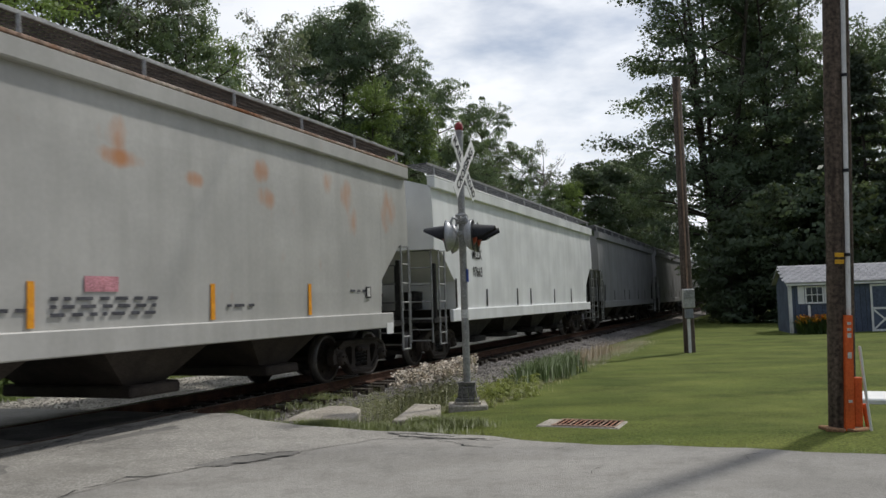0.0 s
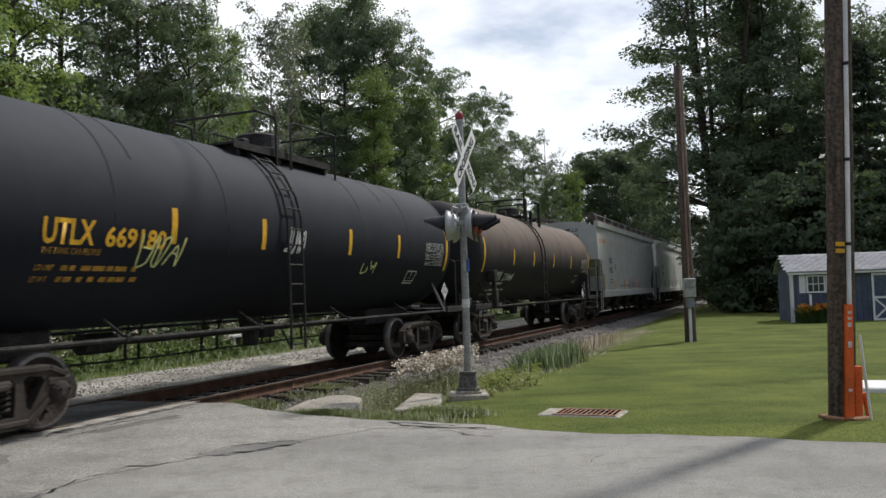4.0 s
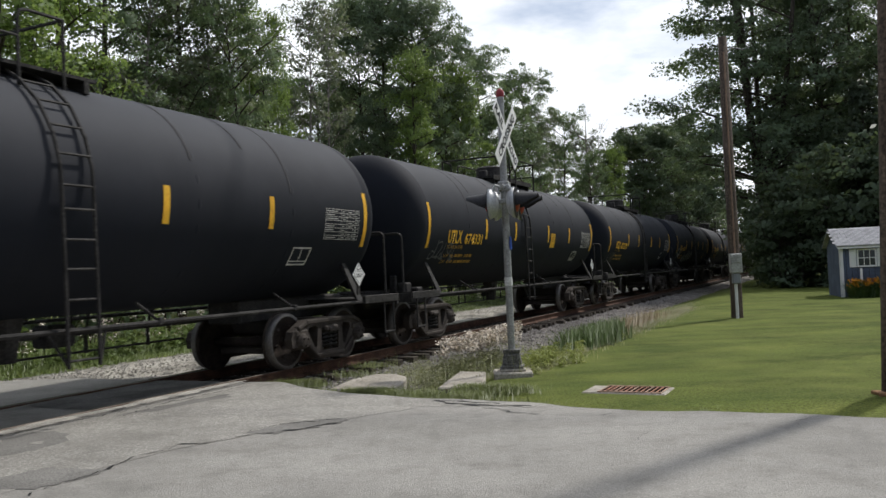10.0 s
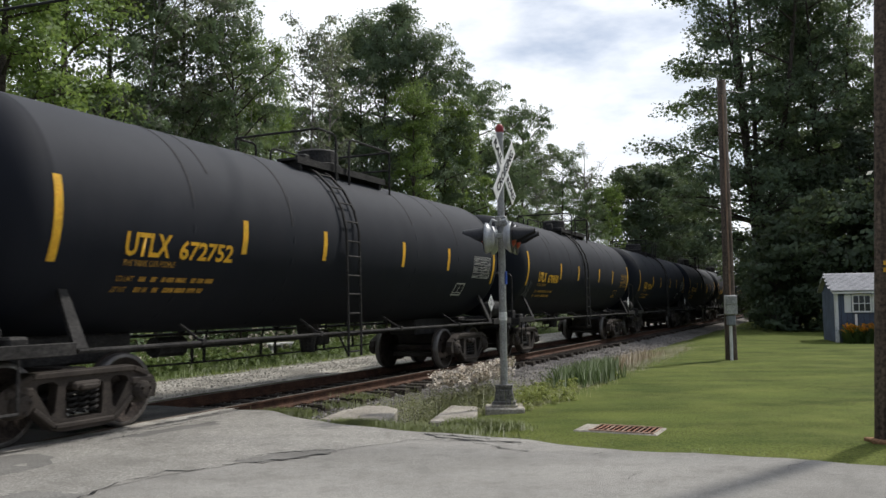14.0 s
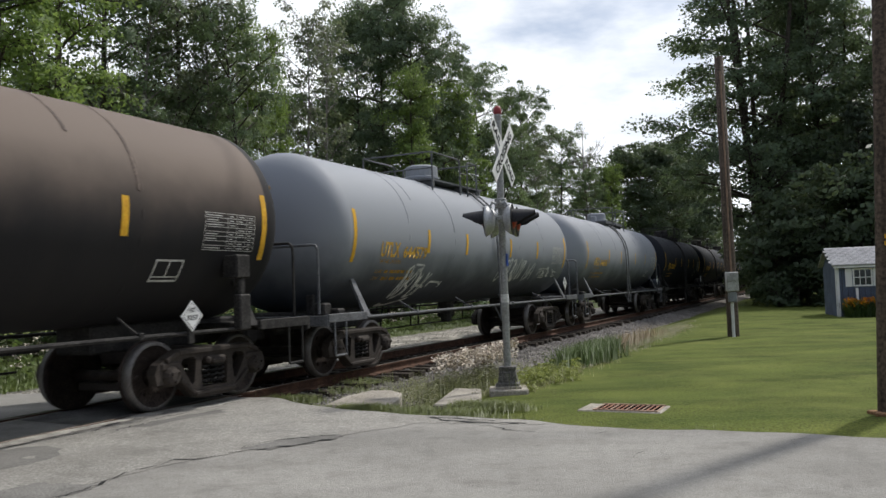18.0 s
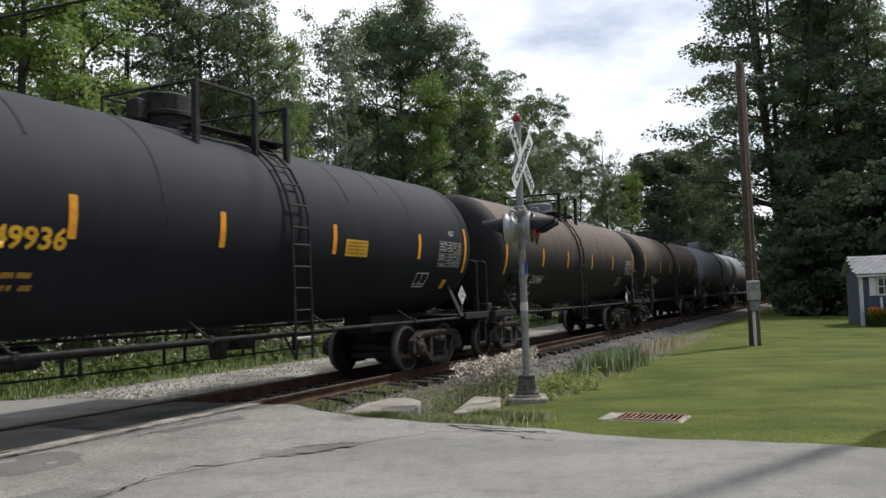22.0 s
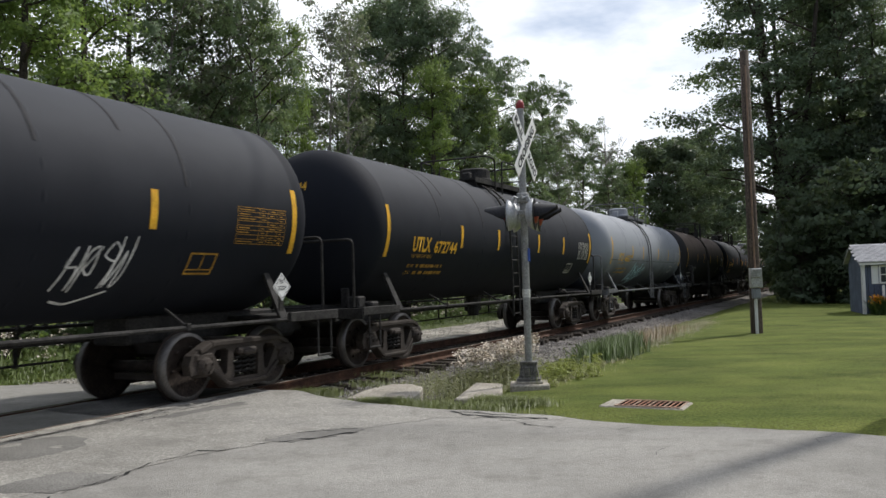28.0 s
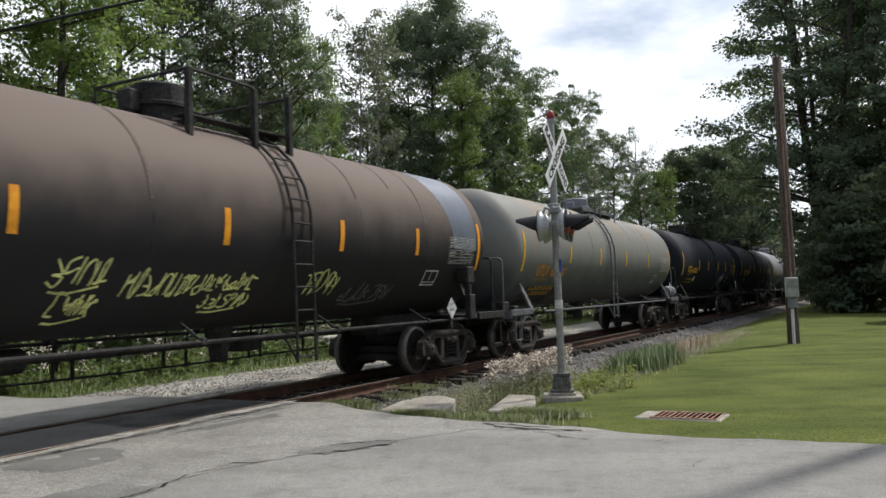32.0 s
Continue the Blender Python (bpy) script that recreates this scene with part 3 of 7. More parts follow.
def patch(name, outline, material, parent, label, lift=0.005, steps=5):
    """A thin sheet lying on the road: a ring of (s, p) corners, rough-edged."""
    ring = []
    k = len(outline)
    for i in range(k):
        (s0, p0), (s1, p1) = outline[i], outline[(i + 1) % k]
        for j in range(steps):
            f = j / steps
            s, p = s0 + (s1 - s0) * f, p0 + (p1 - p0) * f
            ring.append((s + random.uniform(-0.05, 0.05), p + random.uniform(-0.05, 0.05)))
    cs, cp = sum(r[0] for r in ring) / len(ring), sum(r[1] for r in ring) / len(ring)
    bm = bmesh.new()
    vs = []
    for s, p in ring:
        q = at(s, p)
        vs.append(bm.verts.new((q.x, q.y, road_z(p) + lift + 0.008 * noise.noise(Vector((q.x * 0.6, q.y * 0.6, 3))))))
    q = at(cs, cp)
    c = bm.verts.new((q.x, q.y, road_z(cp) + lift + 0.008 * noise.noise(Vector((q.x * 0.6, q.y * 0.6, 3)))))
    for i in range(len(vs)):
        bm.faces.new((vs[i], vs[(i + 1) % len(vs)], c))
    bmesh.ops.recalc_face_normals(bm, faces=bm.faces)
    return part(name, bm, material, parent, label)


def crack(pts, width, parent):
    """A jagged open crack along (s, p) points."""
    bm = bmesh.new()
    fine = []
    for (s0, p0), (s1, p1) in zip(pts, pts[1:]):
        n = max(2, int(math.hypot(s1 - s0, p1 - p0) / 0.09))
        for i in range(n):
            f = i / n
            fine.append((s0 + (s1 - s0) * f + random.gauss(0, 0.022), p0 + (p1 - p0) * f + random.gauss(0, 0.022)))
    last = None
    for i, (s, p) in enumerate(fine):
        w = width * 1.7 * random.uniform(0.2, 1.0) * math.sin(math.pi * (i + 0.5) / len(fine)) ** 0.4
        a, b = at(s - w / 2, p), at(s + w / 2, p)
        z = road_z(p) + 0.009 + 0.008 * noise.noise(Vector((a.x * 0.6, a.y * 0.6, 3)))
        pair = bm.verts.new((a.x, a.y, z)), bm.verts.new((b.x, b.y, z))
        if last:
            bm.faces.new((last[0], last[1], pair[1], pair[0]))
        last = pair
    return part("crack", bm, CRACK, parent)


def make_road():
    near = [-60, -40, -25, -15, -10, -7] + list(np.arange(-5, 8.0, 0.3)) + [8.02]
    me = faces_mesh("road", *strip(near, road_edge, -3.0, 0.5), ASPHALT)
    road = tagged(new("road", me), "cracked and patched pale grey asphalt road at the crossing", "road", kind="structure")
    # the older, coarser asphalt by the rails ends at a long crack
    def seam(p):
        return float(np.interp(p, (3.0, 3.7, 4.4, 5.0, 5.35, 5.6, 5.75, 6.0), (9.05, 9.0, 8.8, 7.4, 6.6, 5.8, 4.6, -2.9))) + 0.05 * math.sin(p * 23) + 0.04 * math.sin(p * 51)
    me = faces_mesh("coarse_asphalt", *strip([3.0 + 0.07 * i for i in range(72)] + [8.01], lambda p: road_edge(p) - 0.02, seam, 0.3, 0.004), COARSE)
    part("coarse_asphalt", me, COARSE, road, "coarse pale older asphalt beside the rails")
    far = [9.80] + list(np.arange(10.0, 16, 0.4)) + [20, 30, 60]
    me = faces_mesh("road", *strip(far, lambda p: 9.9 + 0.1 * math.sin(p * 1.7), -3.0, 0.6), ASPHALT)
    tagged(new("road", me), "worn grey asphalt road leading away beyond the rails", "road", kind="structure")
    mid = [8.20 + 0.15 * i for i in range(9)] + [9.54]
    me = faces_mesh("crossing_panel", *strip(mid, lambda p: 9.75, -3.0, 0.6, -0.004), ASPHALT)
    part("crossing_panel", me, ASPHALT, road, "dark asphalt filling between the rails")
    patch("asphalt_patch", [(7.3, 9.5), (7.2, 8.24), (8.6, 8.24), (9.65, 8.24), (9.72, 9.5), (8.5, 9.5)], PANEL, road, "newer black asphalt between the rails", 0.006)
    patch("asphalt_patch", [(5.4, 7.95), (5.66, 7.9), (6.05, 7.37), (5.98, 7.1), (5.62, 6.78), (5.05, 6.9), (4.9, 7.5)], TAR, road, "dark square asphalt repair")
    patch("asphalt_patch", [(4.2, 6.2), (4.79, 6.19), (4.95, 6.05), (5.08, 5.64), (4.9, 5.55), (4.4, 5.6)], TAR, road, "dark asphalt repair")
    patch("asphalt_patch", [(6.64, 5.43), (7.19, 5.35), (7.51, 5.14), (7.76, 4.86), (7.5, 4.82), (7.1, 4.98), (6.76, 5.2)], TAR, road, "sunken dark repair along a crack")
    patch("concrete_lip", [(4.0, 8.06), (7.0, 8.06), (9.75, 8.06), (9.85, 7.9), (9.5, 7.82), (8.2, 7.84), (6.6, 7.78), (4.0, 7.82)], LIP, road, "pale worn edge beside the rail", 0.012)
    for k in range(16):
        s0 = 4.6 + 0.31 * k + random.uniform(-0.1, 0.1)
        patch("chip", [(s0, 7.84), (s0 + random.uniform(0.08, 0.2), 7.84), (s0 + 0.1, 7.77)], PANEL, road, "", 0.015, 2)
    crack([(4.0, 5.5), (5.08, 5.6), (5.39, 5.7), (5.69, 5.63), (6.06, 5.67), (6.21, 5.47), (6.55, 5.4)], 0.045, road)
    crack([(6.64, 5.43), (7.19, 5.35), (7.51, 5.14), (7.76, 4.86)], 0.035, road)
    crack([(6.76, 5.2), (7.1, 4.98), (7.5, 4.84), (7.7, 4.82)], 0.05, road)
    crack([(6.55, 5.4), (6.7, 5.2)], 0.05, road)
    crack([(9.15, 4.5), (9.0, 4.06), (9.03, 3.63), (9.13, 3.08)], 0.06, road)
    crack([(9.2, 4.45), (9.16, 4.0), (9.2, 3.5)], 0.04, road)
    crack([(8.9, 3.75), (8.78, 3.4), (8.66, 3.3), (8.57, 2.8)], 0.025, road)
    crack([(7.48, 1.65), (7.73, 1.68), (7.94, 1.54)], 0.02, road)
    crack([(8.8, 2.2), (8.4, 2.3)], 0.02, road)
    crack([(9.0, 0.2), (8.7, 0.35), (8.3, 0.3)], 0.015, road)
    crack([(6.6, 7.3), (7.6, 7.5), (8.8, 7.35)], 0.03, road)
    crack([(4.4, 8.0), (6.0, 7.75), (8.0, 7.6), (9.7, 7.5)], 0.045, road)
    patch("asphalt_patch", [(7.0, 7.5), (7.8, 7.48), (8.7, 7.3), (8.5, 7.1), (7.4, 7.25)], TAR, road, "dark asphalt fill by the rail")
    return road


def profile_bar(name, prof, s0, s1, p, z, material, parent, label=""):
    """A long bar along the track with the given (across, up) section."""
    a = [at(s0, p + y, z + h) for y, h in prof]
    b = [at(s1, p + y, z + h) for y, h in prof]
    n = len(a)
    faces = [(i, (i + 1) % n, n + (i + 1) % n, n + i) for i in range(n)] + [tuple(range(n))[::-1], tuple(range(n, 2 * n))]
    return part(name, faces_mesh(name, [tuple(v) for v in a + b], faces, material), material, parent, label)


def make_track():
    tr = tagged(new("railway_track"), "single railway track of rusty rails on dark timber ties", "railway track", kind="structure")
    web = [(-0.07, -0.17), (0.07, -0.17), (0.07, -0.155), (0.012, -0.13), (0.012, -0.045), (0.036, -0.035), (0.036, -0.004), (-0.036, -0.004), (-0.036, -0.035), (-0.012, -0.045), (-0.012, -0.13), (-0.07, -0.155)]
    top = [(-0.033, -0.004), (0.033, -0.004), (0.03, 0.0), (-0.03, 0.0)]
    for y in (-0.7525, 0.7525):
        r = profile_bar("rail", web, -30, 260, TRACK_P + y, RAIL_Z, RUST, tr)
        profile_bar("rail_head", top, -30, 260, TRACK_P + y, RAIL_Z, RAILTOP, r, "polished running surface")
    tie_me = mesh_of("tie", nbox(-0.11, -1.3, -0.18, 0.11, 1.3, 0.0, 0.012), TIE)
    s, i = 10.25, 0
    while s < 95:
        t = part("tie", tie_me, TIE, tr, m=along(s + random.uniform(-0.03, 0.03), TRACK_P + random.uniform(-0.16, 0.06), RAIL_Z - 0.168, random.uniform(-1.5, 1.5)))
        s += 0.53
        i += 1
    plate = mesh_of("tie_plate", nbox(-0.09, -0.16, 0, 0.09, 0.16, 0.016, 0.004), RUST)
    for k in range(26):
        part("tie_plate", plate, RUST, tr, m=along(10.25 + 0.53 * k, TRACK_P - 0.7525, RAIL_Z - 0.1685))
    # ballast bed and its loose stones
    sec = [(-3.1, -0.42), (-2.2, -0.26), (-1.75, -0.18), (-1.25, -0.14), (-0.9, -0.075), (1.3, -0.075), (1.75, -0.09), (2.2, -0.16), (3.1, -0.3)]
    ss = [10.05 + 0.5 * k for k in range(100)] + [65, 80, 110, 160, 260]
    verts = []
    for s in ss:
        for y, h in sec:
            q = at(s + 0.25 * noise.noise(Vector((y, s, 1))), TRACK_P + y)
            verts.append((q.x, q.y, h + 0.035 * noise.noise(Vector((q.x * 1.7, q.y * 1.7, 0)))))
    w = len(sec)
    faces = [(j * w + i, j * w + i + 1, (j + 1) * w + i + 1, (j + 1) * w + i) for j in range(len(ss) - 1) for i in range(w - 1)]
    tagged(new("ballast_bed", faces_mesh("ballast_bed", verts, faces, BALLAST)), "grey crushed stone ballast shoulder under the track", "ballast", kind="structure")
    V3, F3 = [], []
    for _ in range(14000):
        s = 10.1 + 34 * random.random() ** 1.7
        y = random.uniform(-3.2, 1.4)
        if abs(y) < 0.9 and random.random() < 0.5:
            y -= 1.4
        h = np.interp(y, [a for a, b in sec], [b for a, b in sec])
        q = at(s, TRACK_P + y, h + 0.01)
        r = random.uniform(0.015, 0.035)
        k = len(V3)
        for dx, dy, dz in ((1, 0, 0), (0, 1, 0), (-1, 0, 0), (0, -1, 0), (0, 0, 0.8), (0, 0, -0.6)):
            V3.append((q.x + dx * r * random.uniform(0.6, 1.3), q.y + dy * r * random.uniform(0.6, 1.3), q.z + dz * r * random.uniform(0.6, 1.2)))
        F3 += [(k, k + 1, k + 4), (k + 1, k + 2, k + 4), (k + 2, k + 3, k + 4), (k + 3, k, k + 4), (k + 1, k, k + 5), (k + 2, k + 1, k + 5), (k + 3, k + 2, k + 5), (k, k + 3, k + 5)]
    tagged(new("ballast_stones", faces_mesh("ballast_stones", V3, F3, STONE)), "loose grey crushed stones along the track", "stones", kind="stuff")
    # gravel lane beyond the track
    verts, faces = [], []
    ss = [9.2 + 0.7 * k for k in range(90)] + [85, 110, 150]
    ps = [11.0, 11.6, 12.4, 13.2, 13.9]
    for s in ss:
        for p in ps:
            q = at(s, p + (0.35 * noise.noise(Vector((s * 0.5, p, 2))) if p > 13 else 0))
            verts.append((q.x, q.y, (0.0 if 11.2 < p < 13.5 else -0.06) + 0.02 * noise.noise(Vector((q.x, q.y, 5)))))
    w = len(ps)
    faces = [(j * w + i, (j + 1) * w + i, (j + 1) * w + i + 1, j * w + i + 1) for j in range(len(ss) - 1) for i in range(w - 1)]
    tagged(new("gravel_lane", faces_mesh("gravel_lane", verts, faces, GRAVEL)), "pale gravel lane running beside the track", "gravel lane", kind="structure")


def lane_stones():
    V3, F3 = [], []
    for _ in range(7000):
        s, p = 10.2 + 34 * random.random() ** 1.6, random.uniform(11.0, 13.9)
        r = random.uniform(0.012, 0.032)
        q = at(s, p, 0.0 if 11.2 < p < 13.5 else -0.04)
        k = len(V3)
        for dx, dy, dz in ((1, 0, 0), (-0.5, 0.8, 0), (-0.5, -0.8, 0), (0, 0, 0.9)):
            V3.append((q.x + dx * r * random.uniform(0.6, 1.4), q.y + dy * r * random.uniform(0.6, 1.4), q.z + dz * r * random.uniform(0.6, 1.3)))
        F3 += [(k, k + 1, k + 3), (k + 1, k + 2, k + 3), (k + 2, k, k + 3)]
    tagged(new("lane_stones", faces_mesh("lane_stones", V3, F3, mat("pale_lane_stone", (0.33, 0.31, 0.27), rough=0.95, vary=0.2, scale=6, island=0.4, bump=0.2))), "loose pale stones on the gravel lane", "stones", kind="stuff")


# ---- crossing signal, poles, shed ----
def make_signal():
    q = Vector((0.332, 12.85, 0))
    face = math.degrees(math.atan2(-0.927, -0.375))
    sig = thing("crossing_signal", "grey steel railroad crossing signal mast with crossbuck and lamps", "crossing signal", pose(q.x, q.y, -0.02, 0, 0, 0))
    bm = box(nbox(-0.3, -0.3, -0.15, 0.3, 0.3, 0.05, 0.02), -0.2, -0.2, 0.05, 0.2, 0.2, 0.09, 0.01)
    part("footing", bm, CONCRETE, sig)
    bm = bmesh.new()
    lathe(bm, [(0.09, 0.0), (0.09, 0.25), (0.13, 0.25), (0.15, 0.21), (0.33, 0.17), (0.345, 0.185), (0.38, 0.185), (0.385, 0.0)], 4, "z", pose(0, 0, 0, 0, 0, 40))
    box(bm, -0.075, -0.155, 0.15, 0.075, -0.13, 0.31, 0.01)
    part("mast_base", bm, mat("weathered_cast_base", (0.13, 0.125, 0.115), 0.7, 0.2, 0.35, 8, 40, 0.4), sig, "cast grey base with a hatch")
    for a in range(4):
        part("bolt", ntube([(0.17 * math.cos(a * 1.57 + 0.78), 0.17 * math.sin(a * 1.57 + 0.78), 0.08), (0.17 * math.cos(a * 1.57 + 0.78), 0.17 * math.sin(a * 1.57 + 0.78), 0.16)], 0.015, 6), GALV, sig)
    part("mast", lathe(bmesh.new(), [(0.3, 0.057), (4.35, 0.055)], 16, "z"), GALV, sig, smooth=True)
    part("bell_cap", lathe(bmesh.new(), [(4.33, 0.062), (4.37, 0.066), (4.42, 0.06), (4.46, 0.035), (4.475, 0.0)], 14, "z"), REDLENS, sig, "small red dome on top of the mast", smooth=True)
    # crossbuck, facing down the road across the track
    cb = part("crossbuck", bmesh.new(), WHITE, sig, "white crossbuck boards lettered in black", pose(0, 0, 3.72, 0, 0, CB_TURN))
    for i, (tilt, txt, sub) in enumerate(((-45, ("RAIL", "ROAD"), 1), (45, ("CROSSING",), 0))):
        bm = nbox(-0.61, -0.07 - 0.006 * i, -0.115, 0.61, -0.058 - 0.006 * i, 0.115, 0.003)
        bd = part("board", bm, WHITE, cb, m=pose(0, 0, 0, 0, -tilt, 0))
        for k, w in enumerate(txt):
            dx = 0 if len(txt) == 1 else (-0.37 if k == 0 else 0.37)
            me = words(w, 0.2, bold=0.006)
            bmesh_fit(me, 0.98 if len(txt) == 1 else 0.42, 0.135)
            o = part("letters", me, INK, cb, m=pose(0, 0, 0, 0, -tilt, 0) @ pose(dx, -0.0745 - 0.006 * i, 0, 90, 0, 0))
    part("sign_clamp", ntube([(0, -0.06, -0.09), (0, -0.06, 0.09)], 0.03, 6), GALV, cb)
    # lamp arms: two pairs back to back on a cross pipe
    arm = part("lamp_arm", bmesh.new(), GALV, sig, "cross pipe with clamps", pose(0, 0, 2.86, 0, 0, ARM_TURN))
    part("cross_pipe", ntube([(-0.34, 0, 0.06), (0.34, 0, 0.06)], 0.03, 8), GALV, arm)
    part("clamp", nbox(-0.1, -0.09, -0.02, 0.1, 0.09, 0.14, 0.02), GALV, arm)
    part("clamp", nbox(-0.08, -0.08, -0.22, 0.08, 0.08, -0.13, 0.02), GALV, arm)
    for side in (-1, 1):
        for turn in (0, 180):
            lm = part("flasher_lamp", bmesh.new(), LAMPBLACK, sig, "black hooded flasher lamp with a red lens", pose(0, 0, 2.86, 0, 0, ARM_TURN) @ pose(side * 0.26, 0, -0.22, 0, 0, turn) @ pose(0, -0.13, 0))
            part("backplate", lathe(bmesh.new(), [(-0.085, 0.0), (-0.085, 0.235), (-0.08, 0.245), (-0.075, 0.235), (-0.075, 0.0)], 24, "y"), LAMPBLACK, lm, "round black backplate")
            part("housing", lathe(bmesh.new(), [(0.06, 0.0), (0.055, 0.09), (0.03, 0.17), (-0.03, 0.225), (-0.072, 0.24), (-0.0735, 0.0)], 20, "y"), SILVER, lm, "silver painted lamp housing", smooth=True)
            part("hanger", ntube([(0, -0.01, 0.2), (0, 0.03, 0.28), (0, 0.12, 0.24)], 0.022, 6), SILVER, lm)
            part("lens", lathe(bmesh.new(), [(-0.087, 0.15), (-0.115, 0.12), (-0.135, 0.06), (-0.14, 0.0)], 18, "y"), REDLENS, lm, "red glass lens", smooth=True)
            bm = bmesh.new()
            n = 16
            rows = []
            for d, r, span in ((-0.086, 0.165, 220), (-0.2, 0.163, 205), (-0.32, 0.158, 150), (-0.42, 0.152, 105)):
                row = []
                for k in range(n + 1):
                    a = radians(90 - span / 2 + span * k / n)
                    row.append([bm.verts.new((r2 * math.cos(a), d, r2 * math.sin(a) - (d + 0.086) * -0.06)) for r2 in (r, r - 0.008)])
                rows.append(row)
            for A, B in zip(rows, rows[1:]):
                for k in range(n):
                    bm.faces.new((A[k][0], A[k + 1][0], B[k + 1][0], B[k][0]))
                    bm.faces.new((A[k][1], B[k][1], B[k + 1][1], A[k + 1][1]))
            part("hood", bm, LAMPBLACK, lm, smooth=True)
    part("number_plate", nbox(-0.04, -0.07, 1.93, 0.04, -0.06, 2.13, 0.002), mat("blue_enamel", (0.03, 0.08, 0.35), 0.4), sig, "small blue notice plate", pose(0, 0, 0, 0, 0, CB_TURN))
    part("mast_band", lathe(bmesh.new(), [(1.37, 0.060), (1.37, 0.062), (1.5, 0.062), (1.5, 0.060)], 14, "z"), mat("pale_tape", (0.6, 0.6, 0.58), 0.5), sig)
    return sig


def bmesh_fit(me, w, h):
    """Scales flat lettering to the width and height wanted, about its middle."""
    xs, ys = [v.co.x for v in me.vertices], [v.co.y for v in me.vertices]
    cx, cy, dx, dy = (min(xs) + max(xs)) / 2, (min(ys) + max(ys)) / 2, max(xs) - min(xs), max(ys) - min(ys)
    for v in me.vertices:
        v.co.x, v.co.y = (v.co.x - cx) * w / dx, (v.co.y - cy) * h / dy


CB_TURN, ARM_TURN = 68.0, 80.0


def make_poles():
    # pole of the lawn with the meter box
    p2 = thing("utility_pole", "brown wooden utility pole with a meter box and conduit", "utility pole", pose(6.95, 23.45, -0.05))
    part("pole", lathe(bmesh.new(), [(-0.3, 0.17), (0, 0.165), (7.95, 0.12), (7.98, 0.0)], 14, "z"), POLEWOOD, p2, smooth=True)
    b = part("meter_box", nbox(-0.2, -0.34, 1.28, 0.12, -0.15, 1.82, 0.02), mat("grey_box_paint", (0.36, 0.36, 0.34), 0.6), p2, "pale grey electric meter box")
    part("lid", nbox(-0.19, -0.36, 1.56, 0.11, -0.342, 1.8, 0.01), GALV, b)
    part("socket", nbox(-0.15, -0.3, 0.98, 0.07, -0.155, 1.272, 0.02), GREYPIPE, p2, "grey junction box")
    part("conduit", ntube([(-0.05, -0.2, -0.05), (-0.05, -0.2, 0.97)], 0.045, 8), PVC, p2, "white conduit to the ground")
    part("conduit", ntube([(-0.03, -0.19, 1.83), (-0.03, -0.175, 7.2), (-0.03, -0.15, 7.5)], 0.024, 6), mat("brown_conduit", (0.25, 0.16, 0.11), 0.6), p2, "thin riser conduit")
    part("bracket", ntube([(0.1, 0, 7.6), (0.35, -0.05, 7.62), (0.5, -0.08, 7.55), (0.72, -0.1, 7.62)], 0.012, 6), GALV, p2)
    # big pole by the road
    p1 = thing("utility_pole", "large weathered wooden utility pole with conduits beside the road", "utility pole", pose(4.585, 9.75, -0.05, 0, 2.6, 0))
    part("pole", lathe(bmesh.new(), [(-0.3, 0.11), (0, 0.104), (4, 0.1), (11.0, 0.092), (11.03, 0.0)], 18, "z"), POLEWOOD, p1, smooth=True)
    part("riser", ntube([(0.105, -0.09, 1.3), (0.095, -0.09, 9.0)], 0.028, 8), PVC, p1, "white riser conduit")
    for z in (2.05, 3.05, 4.2, 5.2, 6.3):
        part("strap", lathe(bmesh.new(), [(z, 0.034), (z, 0.038), (z + 0.04, 0.038), (z + 0.04, 0.034)], 10, "z", pose(0.1, -0.09, 0)), LAMPBLACK, p1)
    g = part("cable_guard", bmesh.new(), MARKER, p1, "orange plastic cable guard with faded lettering")
    part("guard_channel", extrude(bmesh.new(), [(0.02, -0.1), (0.125, -0.1), (0.12, 1.36), (0.035, 1.36)], -0.15, -0.09), MARKER, g)
    for z, h in ((0.35, 0.03), (1.1, 0.05), (1.18, 0.03), (1.25, 0.03), (0.86, 0.07)):
        part("lettering", nbox(0.055, -0.154, z, 0.1, -0.1515, z + h), PALE, g)
    part("ground_wire", ntube([(0.2, -0.14, 1.0), (0.26, -0.16, 0.4), (0.31, -0.18, -0.05)], 0.016, 6), PVC, p1)
    for z in (1.96, 2.04):
        part("tag", nbox(-0.06, -0.125, z, 0.045, -0.113, z + 0.05, 0.002), YELLOW, p1)
    gp = thing("conduit_pole", "slender dark brown pole standing against the utility pole", "pole", pose(4.83, 9.88, -0.05, 0, 2.6, 0))
    part("pipe", ntube([(-0.03, 0.0, -0.1), (-0.03, 0, 3.0), (-0.04, 0, 9.0)], 0.062, 10), POLEWOOD, gp)
    part("cable_guard", nbox(-0.03, -0.1, -0.05, 0.07, -0.055, 0.62, 0.01), MARKER, gp, "short red orange guard")
    part("stub", ntube([(0.17, -0.05, -0.05), (0.11, -0.04, 0.3)], 0.03, 6), MARKER, gp)
    for k in range(5):
        a = 1.3 * k
        part("mulch_clod", nbox(-0.1, -0.06, -0.02, 0.1, 0.06, 0.025, 0.01), mat("dry_soil", (0.3, 0.17, 0.09), 0.95), p1, m=pose(0.2 * math.cos(a) + 0.05, 0.12 * math.sin(a) - 0.06, 0.03, 0, 0, 50 * k))
    # cable between far poles, high up over the road
    wire = thing("overhead_cable", "black overhead cable spanning above the road", "cable")
    a, b = Vector((-10.0, 14.9, 7.2)), Vector((-4.36, 14.35, 7.72))
    pts = [a + (b - a) * (-3 + 0.35 * k) for k in range(21)]
